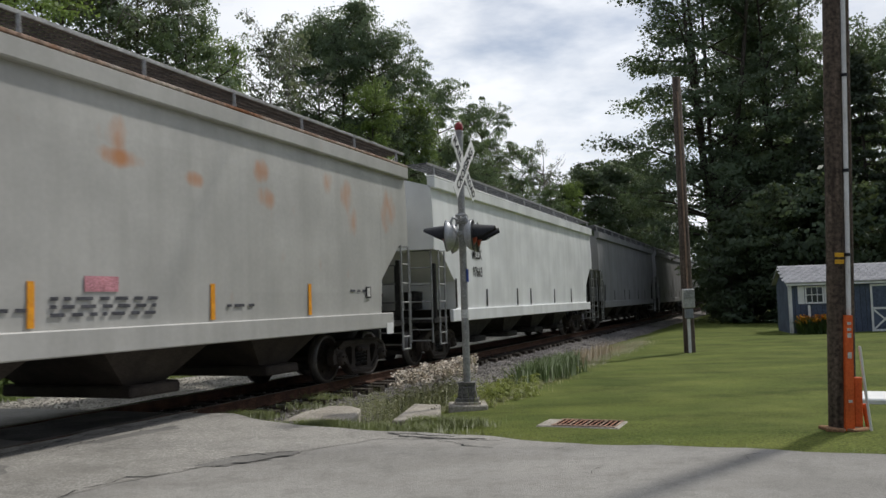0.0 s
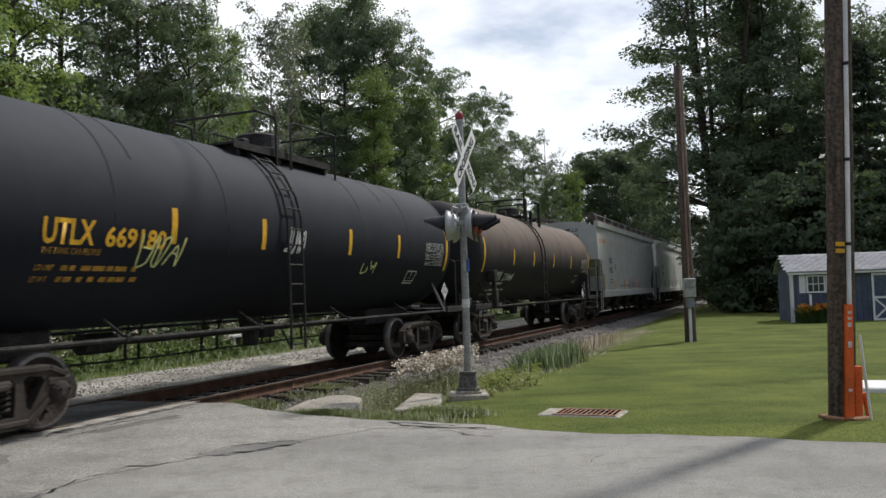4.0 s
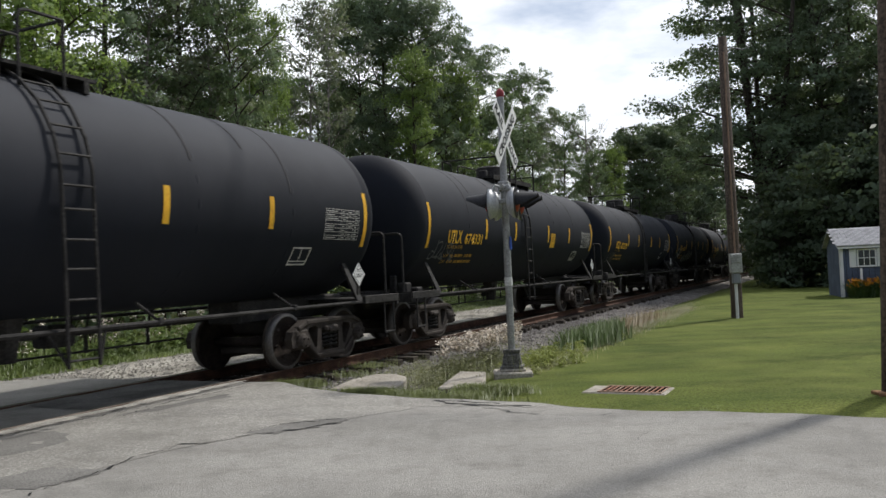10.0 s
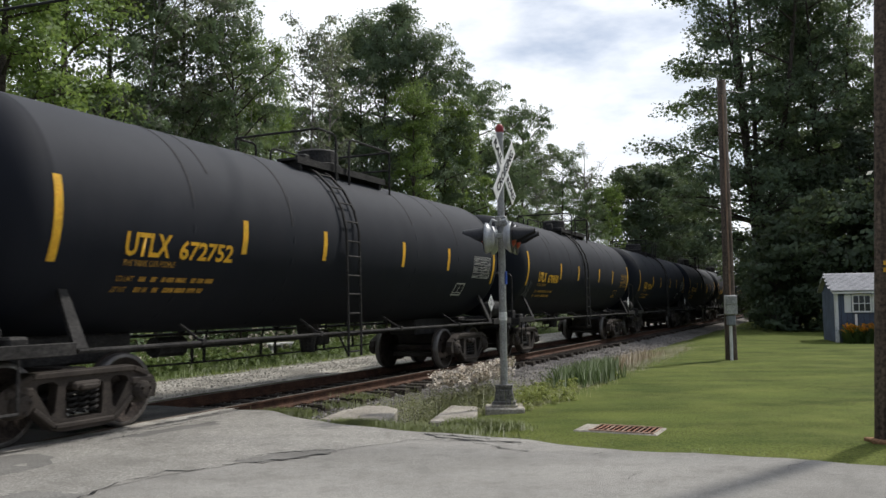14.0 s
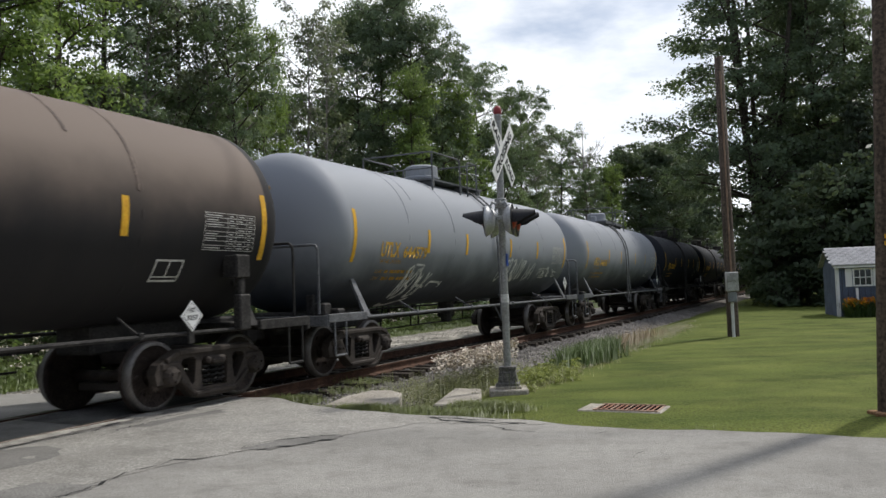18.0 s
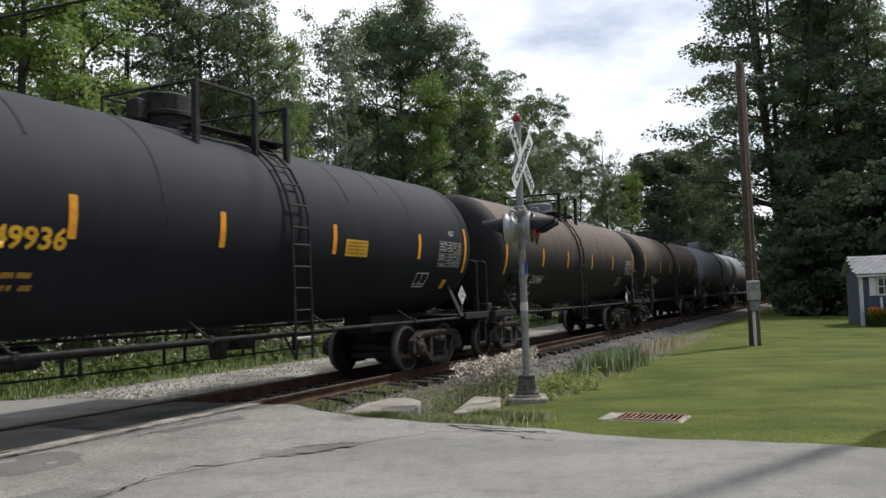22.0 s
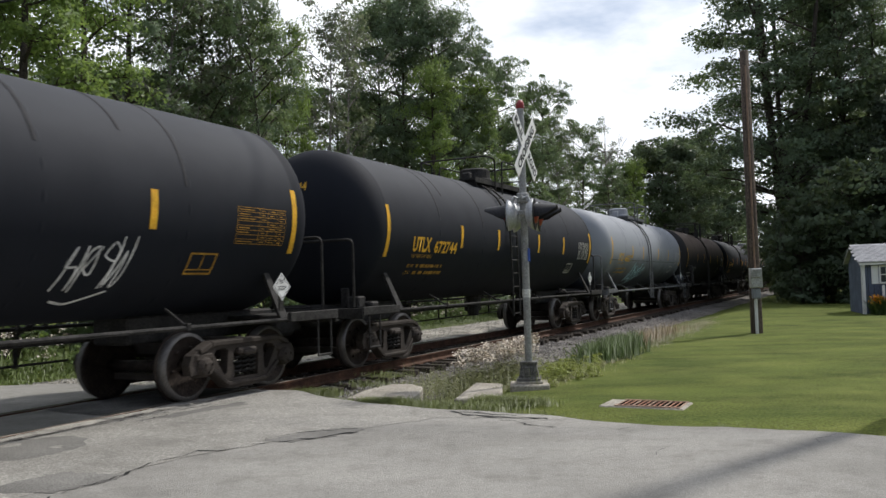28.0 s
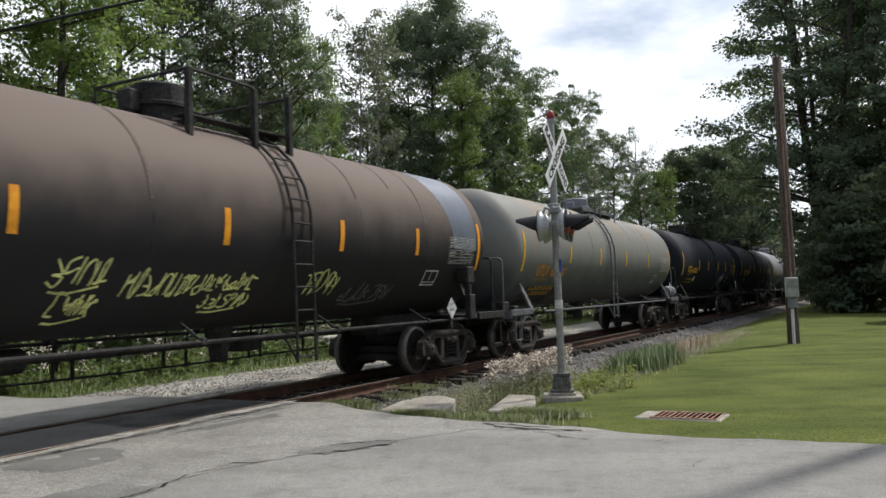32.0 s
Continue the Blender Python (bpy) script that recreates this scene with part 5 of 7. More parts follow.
def ladder_mesh(y_out=1.57):
    """Side ladder that bends over the tank's shoulder, hanging below the sill."""
    bm = bmesh.new()
    R = TANK_R + 0.07
    def path(x):
        pts = [(x, -R - 0.02, 0.62), (x, -R - 0.02, 1.1), (x, -R, 2.5)]
        for a in (8, 22, 38, 54, 70):
            pts.append((x, -R * math.cos(radians(a)), TANK_Z + R * math.sin(radians(a))))
        return pts
    for x in (-0.21, 0.21):
        tube(bm, path(x), 0.024, 6)
    for z in (0.7, 1.02, 1.35, 1.68, 2.0, 2.33):
        tube(bm, [(-0.21, -R - 0.01, z), (0.21, -R - 0.01, z)], 0.016, 5)
    for a in (0, 13, 26, 39, 52, 65):
        y, z = -R * math.cos(radians(a)), TANK_Z + R * math.sin(radians(a))
        tube(bm, [(-0.21, y, z), (0.21, y, z)], 0.016, 5)
    for x in (-0.3, 0.3):
        tube(bm, [(x * 0.7, -R - 0.02, 0.64), (x * 1.3, -R + 0.08, 1.02)], 0.018, 5)
    return bm


def board_mesh(y):
    """One running board with its turned-up edge."""
    return extrude(bmesh.new(), [(y - 0.24, 4.0), (y - 0.21, 4.0), (y - 0.21, 4.06), (y + 0.2, 4.06), (y + 0.2, 4.1), (y - 0.21, 4.1), (y - 0.21, 4.12), (y - 0.24, 4.12)], -1.15, 1.95, TO_X)


TO_X = Matrix(((0, 1, 0, 0), (1, 0, 0, 0), (0, 0, 1, 0), (0, 0, 0, 1)))


def guard_mesh():
    """Top railing: a short and a long hoop on either side, with bars across at the ends."""
    bm = bmesh.new()
    top, c, Y = 4.62, 0.12, 0.9
    for y in (-Y, Y):
        tube(bm, [(-0.6, y, top), (-0.12, y, top), (-0.03, y, top - 0.03), (0.0, y, top - c), (0.0, y, 3.75)], 0.022, 6)
        tube(bm, [(0.46, y, 3.75), (0.46, y, top - c), (0.5, y, top - 0.03), (0.58, y, top), (2.05, y, top), (2.05, y, 3.7)], 0.022, 6)
    for x in (-0.6, 2.05):
        tube(bm, [(x, -Y, top), (x, Y, top)], 0.022, 6)
    tube(bm, [(-0.6, Y, top), (-0.6, Y, 3.8)], 0.022, 6)
    tube(bm, [(2.05, -Y, 4.25), (2.05, Y, 4.25)], 0.018, 6)
    tube(bm, [(0.0, Y, 4.3), (0.46, Y, 4.3)], 0.018, 6)
    return bm


def box_guard(x0, a, b, x1):
    """Square railing round the housing, with the near rail only between a and b, and a gap for the ladder."""
    bm = bmesh.new()
    top, Y = 4.61, 0.9
    tube(bm, [(x0, -Y, top), (x0, Y, top)], 0.024, 6)
    tube(bm, [(x1, -Y, top), (x1, Y, top)], 0.024, 6)
    tube(bm, [(x0, Y, top), (x1, Y, top)], 0.022, 6)
    tube(bm, [(a, -Y, top - 0.08), (a + 0.05, -Y, top - 0.01), (a + 0.12, -Y, top), (b - 0.12, -Y, top), (b - 0.05, -Y, top - 0.01), (b, -Y, top - 0.08)], 0.026, 6)
    for x in (x0, x1):
        tube(bm, [(x, Y, top), (x, Y, 3.65)], 0.024, 6)
    return bm


def housing_mesh():
    bm = bmesh.new()
    lathe(bm, [(4.0, 0.42), (4.22, 0.41), (4.22, 0.45), (4.27, 0.45), (4.29, 0.41), (4.52, 0.40), (4.56, 0.34), (4.57, 0.0)], 20, "z")
    box(bm, -0.62, -0.12, 4.1, -0.4, 0.12, 4.42, 0.03)
    return bm


def side_pipe(y):
    bm = bmesh.new()
    tube(bm, [(-6.2, y, 1.02), (6.2, y, 1.02)], 0.028, 8)
    for x in (-4.2, -1.4, 1.4, 4.2):
        tube(bm, [(x, y, 1.02), (x + 0.03, y * 0.72, 1.26)], 0.02, 5)
        box(bm, x - 0.04, y - 0.035, 0.985, x + 0.04, y + 0.035, 1.075, 0.01)
    return bm


def underbody():
    bm = bmesh.new()
    tube(bm, [(-4.4, 0.5, 0.86), (4.4, 0.5, 0.86)], 0.035, 6)
    for z in (0.8, 0.54):
        tube(bm, [(-4.4, 0.93, z + 0.03), (-1.0, 0.93, z), (4.4, 0.93, z + 0.03)], 0.018, 6)
    for x in (-3.6, -3.3, -1.7, -1.4, 0.2, 0.65, 2.1, 2.4, 3.6):
        box(bm, x - 0.03, 0.92, 0.53, x + 0.03, 0.94, 0.83)
        tube(bm, [(x, 0.93, 0.8), (x, 0.8, 1.3)], 0.018, 5)
    lathe(bm, [(0.62, 0.0), (0.62, 0.13), (0.85, 0.16), (1.2, 0.24)], 12, "z", pose(0.4, 0, 0))
    box(bm, 1.3, 0.35, 0.7, 1.75, 0.7, 1.0, 0.04)
    lathe(bm, [(-3.1, 0.0), (-3.1, 0.16), (-2.5, 0.16), (-2.5, 0.0)], 10, "x", pose(0, 0.45, 0.88))
    return bm


def seam_ring(x, lo=-70, hi=250):
    bm = bmesh.new()
    rows = []
    for k in range(25):
        a = radians(lo + (hi - lo) * k / 24)
        rows.append([bm.verts.new((x + d, -(TANK_R + h) * math.cos(a), TANK_Z + (TANK_R + h) * math.sin(a))) for d, h in ((-0.03, 0.001), (-0.018, 0.006), (0.018, 0.006), (0.03, 0.001))])
    for A, B in zip(rows, rows[1:]):
        for i in range(3):
            bm.faces.new((A[i], A[i + 1], B[i + 1], B[i]))
    return bm


def small_print(bm, material, car):
    """Stencilled lines too small to read."""
    return tagged(part("small_print", bm, material, car), kind="stuff")


def tank_car(spec):
    half = spec.get("half", TANK_HALF)
    k = half - TANK_HALF                       # a longer tank pushes its ends out
    col = spec["shell"]
    iron = spec.get("iron", DARKIRON)
    mark = spec.get("mark", YELLOW)
    car = thing("tank_car", spec["label"], "tank car", along(0, TRACK_P, RAIL_Z), "cars of the freight train")
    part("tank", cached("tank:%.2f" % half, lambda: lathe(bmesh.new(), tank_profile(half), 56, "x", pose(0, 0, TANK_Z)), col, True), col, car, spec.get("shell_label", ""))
    for x in (-4.35, -2.1, 2.2, 4.3):
        part("weld_ring", cached("weld_ring:%.2f" % x, lambda: seam_ring(x), col, True), col, car)
    # painted arcs imitate the shadowed, dented shell along its weld rings
    arc_shade = SEAMS[col.name]
    for i, (x, lo) in enumerate(((-4.35, 12), (-3.9, 30), (-2.15, 5), (2.15, 20), (3.4, 34), (4.25, 8))):
        part("grime_run", cached("grime_run:%d" % i + col.name, lambda: seam_ring(x, lo, 74), arc_shade, True), arc_shade, car, "dark run of grime along a seam")
    for e in (-1, 1):
        d = pose(e * k, 0, 0)
        part("end_platform", cached("end_platform:%d" % e, lambda: end_deck(e), DARKIRON), iron, car, m=d)
        part("draft_sill", cached("draft_sill:%d" % e, lambda: stub_sill(e), DARKIRON), DARKIRON, car, "black sill with coupler", d)
        part("end_handrail", cached("end_handrail:%d" % e, lambda: end_rail(bmesh.new(), e * 7.42), DARKIRON), iron, car, m=d)
        for y in (-1.48, 1.48):
            part("saddle_leg", cached("saddle_leg:%d%.1f" % (e, y), lambda: saddle(e, y), DARKIRON), iron, car, m=d)
        part("sill_step", cached("sill_step:%d" % e, lambda: tube(tube(tube(bmesh.new(), [(e * 7.3, -1.5, 1.05), (e * 7.3, -1.5, 0.42)], 0.018, 5), [(e * 6.95, -1.5, 1.05), (e * 6.95, -1.5, 0.42)], 0.018, 5), [(e * 7.3, -1.5, 0.43), (e * 6.95, -1.5, 0.43)], 0.022, 5), DARKIRON), iron, car, m=d)
        make_truck(car, e * (5.75 + k))
    for y in (-1.47, 1.47):
        part("side_pipe", cached("side_pipe:%.1f" % y, lambda: side_pipe(y), DARKIRON), iron if y < 0 else DARKIRON, car)
    part("brake_rigging", cached("brake_rigging", underbody, DARKIRON), DARKIRON, car)
    turn = 180 if spec.get("swap") else 0
    move = spec.get("move", 0.0)
    part("side_ladder", cached("side_ladder", ladder_mesh, DARKIRON), iron, car, m=pose(spec.get("ladder", 0.53 if turn else (-0.53 if spec.get("post") else -0.45)), 0, 0))
    if spec.get("post") or spec.get("ring"):
        ring = (-1.0, -1.0, 0.29, 1.12) if turn else (-0.66, 0.2, 1.06, 1.06)
        for y in (-0.72, 0.72):
            part("walkway", cached("narrow_walkway:%.1f" % y, lambda: nbox(-1.0, y - 0.12, 4.0, 1.15, y + 0.12, 4.03, 0.006), DARKIRON), iron, car)
        for x in (-0.8, 0.95):
            part("walkway_bracket", cached("narrow_bracket:%.1f" % x, lambda: nbox(x - 0.03, -0.82, 3.93, x + 0.03, 0.82, 3.998, 0.005), DARKIRON), iron, car)
        for x, z in ((ring[0], 4.62), (0.28, 4.58) if turn else (-0.02, 4.25), (ring[3], 4.62)):
            part("guard_post", cached("guard_post:%.1f" % x, lambda: nbox(x - 0.045, -0.95, 3.62, x + 0.045, -0.86, z, 0.01), DARKIRON), iron, car)
        part("guard_rail", cached("guard_rail:%.1f" % ring[0], lambda: box_guard(*ring), DARKIRON), iron, car)
        part("valve_housing", cached("valve_housing", housing_mesh, DARKIRON, False), spec.get("dome", iron), car, "round valve housing on top", pose(-0.68 if turn else 0.12, 0, 0 if turn else -0.15))
    else:
        for y in (-0.62, 0.62):
            part("walkway", cached("walkway:%.1f" % y, lambda: board_mesh(y), DARKIRON), iron, car, m=pose(move, 0, -0.07, 0, 0, turn))
        for x in (-1.0, 0.2, 1.8):
            part("walkway_bracket", cached("walkway_bracket:%.1f" % x, lambda: nbox(x - 0.04, -0.82, 3.9, x + 0.04, 0.82, 4.058, 0.005), DARKIRON), iron, car, m=pose(move, 0, -0.07, 0, 0, turn))
        part("guard_rail", cached("guard_rail", guard_mesh, DARKIRON), iron, car, m=pose(move, 0, 0, 0, 0, turn))
        part("valve_housing", cached("valve_housing", housing_mesh, DARKIRON, False), spec.get("dome", iron), car, "round valve housing on top", pose((-0.76 if turn else 0.76) + move, 0, -0.05, 0, 0, turn))
    # markings
    bars = spec.get("bars", (-3.3, -1.22, 1.6, 3.75))
    for x, w, h in [(-6.47 - k, 0.11, 0.95), (6.47 + k, 0.11, 0.95)] + [(b, 0.11, 0.48) for b in bars]:
        z = 2.47
        part("reflector_bar", decals([(x - w / 2, z - h / 2, x + w / 2, z + h / 2)]), mark, car)
    if spec.get("number"):
        tx, tz, tw, th = spec.get("number_at", (-4.48, 2.25, 1.98, 0.29))
        a, b = spec["number"].split(" ")
        f = len(a) / (len(a) + len(b) + 0.4)
        slant = 0.2 if a == "SHPX" else 0.0
        ax, aw, bx, bw = (tx - tw / 2 + tw * f * 0.47, tw * f * 0.98, tx + tw / 2 - tw * (1 - f) * 0.46, tw * (1 - f) * 0.86)
        if slant:
            ax, aw, bx, bw = tx - 0.72, 0.8, tx + 0.36, 0.92
        part("lettering", shell_words(a, ax, tz, aw, th, 0.006 if slant else 0.011, slant), spec.get("ink", YELLOW), car)
        part("lettering", shell_words(b, bx, tz - 0.03, bw, th * (0.9 if slant else 0.86), 0.006 if slant else 0.009, slant), spec.get("ink", YELLOW), car)
        rnd = random.Random(len(a) + int(b))
        rows = ((-0.22, 1, 0.06), (-0.41, 4, 0.06), (-0.54, 4, 0.06))
        left = [0.0, 0.0, 0.0]
        if a == "UTLX":
            part("lettering", shell_words("THE TANK CAR PEOPLE", tx - tw / 2 + 0.44, tz - 0.22, 0.86, 0.075, 0.001), spec.get("print", OCHRE), car)
            left[0] = 9.0
        part("lettering", shell_words("LD LMT", tx - tw / 2 + 0.13, tz - 0.41, 0.26, 0.065, 0.001), spec.get("print", OCHRE), car)
        part("lettering", shell_words("LT WT", tx - tw / 2 + 0.11, tz - 0.54, 0.22, 0.065, 0.001), spec.get("print", OCHRE), car)
        left[1] = left[2] = 0.36
        for r, (dz, n, hh) in enumerate(rows):
            rects, x = [], tx - tw / 2 + left[r]
            while x < tx - tw / 2 + (0.9 if r == 0 else 1.55):
                w = rnd.uniform(0.05, 0.2)
                rects.append((x, tz + dz - hh / 2, x + w, tz + dz + hh / 2))
                x += w + rnd.choice((0.03, 0.03, 0.09))
            if rects:
                small_print(decals(rects), spec.get("print", OCHRE), car)
        if spec.get("head", True):
            part("head_number", head_words(b if spec.get("short") else spec["number"], 0.35, 3.3, 0.62 if spec.get("short") else 1.15, 0.16, -half), spec.get("ink", YELLOW), car)
            rects = []
            bm = bmesh.new()
            for r in range(6):
                y, z = 0.75 - rnd.uniform(0, 0.15), 3.05 - 0.11 * r
                while y > 0.1:
                    w = rnd.uniform(0.05, 0.2)
                    def hp(yy, zz):
                        rr = min(0.999, math.hypot(yy, zz - TANK_Z) / TANK_R)
                        return (-half - 0.70 * math.cos(math.asin(rr ** (1 / 0.92))) - 0.008, yy, zz)
                    bm.faces.new([bm.verts.new(hp(*q)) for q in ((y, z), (y - w, z), (y - w, z + 0.05), (y, z + 0.05))])
                    y -= w + 0.04 + (0.3 if rnd.random() < 0.25 else 0)
            small_print(bm, spec.get("print", OCHRE), car)
    if spec.get("table", True):
        part("capacity_table", decals(table_rects(5.2 + k, 2.11, 6.25 + k, 2.61)), spec.get("table_ink", PALE), car, "stencilled table")
    if spec.get("square", True):
        x = spec.get("square_x", 4.44) + k
        part("stencil_frame", decals([(x, 1.69, x + 0.5, 1.715), (x, 1.945, x + 0.5, 1.97), (x, 1.69, x + 0.025, 1.97), (x + 0.24, 1.75, x + 0.26, 1.97), (x + 0.475, 1.69, x + 0.5, 1.97), (x, 1.745, x + 0.5, 1.76)]), spec.get("table_ink", PALE), car)
    if spec.get("hot"):
        part("lettering", shell_words("HOT", 5.98, 2.8, 0.26, 0.11, 0.003), PALE, car)
        part("orange_label", decals([(5.9, 1.66, 6.08, 1.84)]), ORANGE, car, "small orange label")
    if spec.get("stickers"):
        for x, z, w, h in ((-3.84, 1.75, 0.2, 0.2), (-5.79, 1.46, 0.13, 0.1)):
            part("white_sticker", decals([(x, z, x + w, z + h)]), WHITE, car, "small white paper sticker")
    if spec.get("sign"):
        x = spec["sign"]
        part("yellow_panel", decals([(x, 2.49 - spec.get("sign_z", 0.42), x + spec.get("sign_w", 0.42), 2.49)]), YELLOW, car, "small yellow notice panel")
        small_print(decals([(x + 0.05, z, x + spec.get("sign_w", 0.42) - 0.05, z + 0.025) for z in (2.25, 2.31, 2.37, 2.43)], 0.009), OCHRE, car)
    placard(car, pose(5.02, -1.54, 1.24) if spec.get("post") else pose(6.0 + k, -1.56, 1.5), 0.35)
    placard(car, pose(-7.55 - k, 0.85, 1.52, 0, 0, -90), 0.35)
    if spec.get("air"):
        part("air_reservoir", lathe(bmesh.new(), [(6.4, 0.0), (6.42, 0.14), (6.47, 0.2), (6.9, 0.21), (6.91, 0.225), (6.95, 0.225), (6.96, 0.21), (7.34, 0.2), (7.4, 0.14), (7.42, 0.0)], 18, "x", pose(k, -1.27, 1.34)), spec.get("dome", iron), car, "round air tank on the end platform", smooth=True)
    if spec.get("post"):
        for e in (-1, 1):
            part("jacking_post", nbox(e * (5.85 + k) - 0.12, -1.58, 1.0, e * (5.85 + k) + 0.12, -1.45, 1.5, 0.02), DARKIRON, car, "upright post with a pad")
            part("post_head", nbox(e * (5.85 + k) - 0.15, -1.56, 1.72, e * (5.85 + k) + 0.15, -1.3, 2.05, 0.02), DARKIRON, car)
            part("post_neck", nbox(e * (5.85 + k) - 0.06, -1.54, 1.49, e * (5.85 + k) + 0.06, -1.42, 1.73, 0.02), DARKIRON, car)
    part("brake_gear", box(box(box(bmesh.new(), -7.15, -1.2, 1.08, -6.9, -0.98, 1.3, 0.03), -6.95, -1.35, 1.08, -6.7, -1.1, 1.2, 0.03), -7.02, -0.88, 1.08, -6.92, -0.74, 1.45, 0.02), DARKIRON, car, "black brake cylinder and valves", pose(-k, 0, 0))
    for i, (x, z, w, h, n, ink, *wide) in enumerate(spec.get("tags", ())):
        tagged(part("spray_tag", scribble(spec.get("seed", 1) * 10 + i, x, z, w, h, n, *wide), ink, car), "spray-painted scrawl", kind="stuff")
    if spec.get("silver"):
        bm = bmesh.new()
        rows = []
        for j in range(15):
            a = radians(-8 + 108 * j / 14)
            rows.append([bm.verts.new((x, -(TANK_R + 0.005) * math.cos(a), TANK_Z + (TANK_R + 0.005) * math.sin(a))) for x in (5.35 - 0.4 * math.sin(a), 6.35)])
        for A, B in zip(rows, rows[1:]):
            bm.faces.new((A[0], A[1], B[1], B[0]))
        part("bare_panel", bm, mat("bare_silver_panel", (0.17, 0.19, 0.23), 0.42, 0.35, 0.12, 2, 14, 0.02, grit=0.04), car, "silver repainted panel", smooth=True)
    if spec.get("black_patch"):
        part("black_patch", decals([(-6.45, 1.38, -3.97, 1.64), (-6.1, 1.22, -4.2, 1.38)]), INK, car, "black painted stencil patch")
        small_print(decals([(-6.2 + 0.24 * i, 1.54, -6.04 + 0.24 * i, 1.59) for i in range(7)] + [(-6.2 + 0.24 * i, 1.42, -6.04 + 0.24 * i, 1.47) for i in range(7)], 0.01), OCHRE, car)
    if spec.get("jacket"):
        part("jacket_seam", decals([(-6.5, 2.14, 6.5, 2.16), (-4.6, 2.16, -4.58, 4.0), (-1.6, 2.16, -1.58, 4.0), (1.9, 2.16, 1.92, 4.0), (4.9, 2.16, 4.92, 4.0)], 0.005), mat("seam_grime", (0.10, 0.10, 0.10), 0.8), car)
    return car


# ---- covered hopper cars ----
HL, HW, HT = 8.83, 1.58, 4.2


def hopper_body():
    """Curved sides, sheer ends above and sloped end sheets below, ridge roof."""
    bm = bmesh.new()
    def ring(x, inset, zlow):
        w, top = HW - inset, 3.75
        side = [(w - 0.01, 0.0), (w, 0.17), (w, 0.45), (w - 0.02, 0.94), (w - 0.05, None)]
        pts = [(-y, HT if f is None else zlow + (top - zlow) * f) for y, f in side] + [(-0.75, HT + 0.22), (0, HT + 0.26), (0.75, HT + 0.22)] + [(y, HT if f is None else zlow + (top - zlow) * f) for y, f in side[::-1]]
        return [bm.verts.new((x, y, z)) for y, z in pts]
    secs = [(-HL, 0.0, 2.72), (-HL + 0.06, 0.0, 2.71), (-8.4, 0.0, 2.69), (-7.56, 0.0, 1.98), (-7.5, 0.0, 1.3), (-3.5, 0, 1.3), (0, 0, 1.3), (3.5, 0, 1.3), (7.5, 0, 1.3), (7.56, 0, 1.98), (8.4, 0, 2.69), (HL - 0.06, 0, 2.71), (HL, 0.0, 2.72)]
    rings = [ring(x, i, z) for x, i, z in secs]
    for A, B in zip(rings, rings[1:]):
        n = len(A)
        for k in range(n):
            bm.faces.new((A[k], A[(k + 1) % n], B[(k + 1) % n], B[k]))
    bm.faces.new(rings[0])
    bm.faces.new(rings[-1][::-1])
    bmesh.ops.recalc_face_normals(bm, faces=bm.faces)
    return bm


def hopper_bin():
    bm = bmesh.new()
    top = [bm.verts.new((x, y, 1.32)) for x, y in ((-1.45, -1.4), (1.45, -1.4), (1.45, 1.4), (-1.45, 1.4))]
    low = [bm.verts.new((x, y, 0.52)) for x, y in ((-0.4, -0.95), (0.4, -0.95), (0.4, 0.95), (-0.4, 0.95))]
    for i in range(4):
        bm.faces.new((top[i], top[(i + 1) % 4], low[(i + 1) % 4], low[i]))
    bm.faces.new(low)
    box(bm, -0.48, -1.15, 0.36, 0.48, 1.15, 0.52, 0.03)
    bmesh.ops.recalc_face_normals(bm, faces=bm.faces)
    return bm


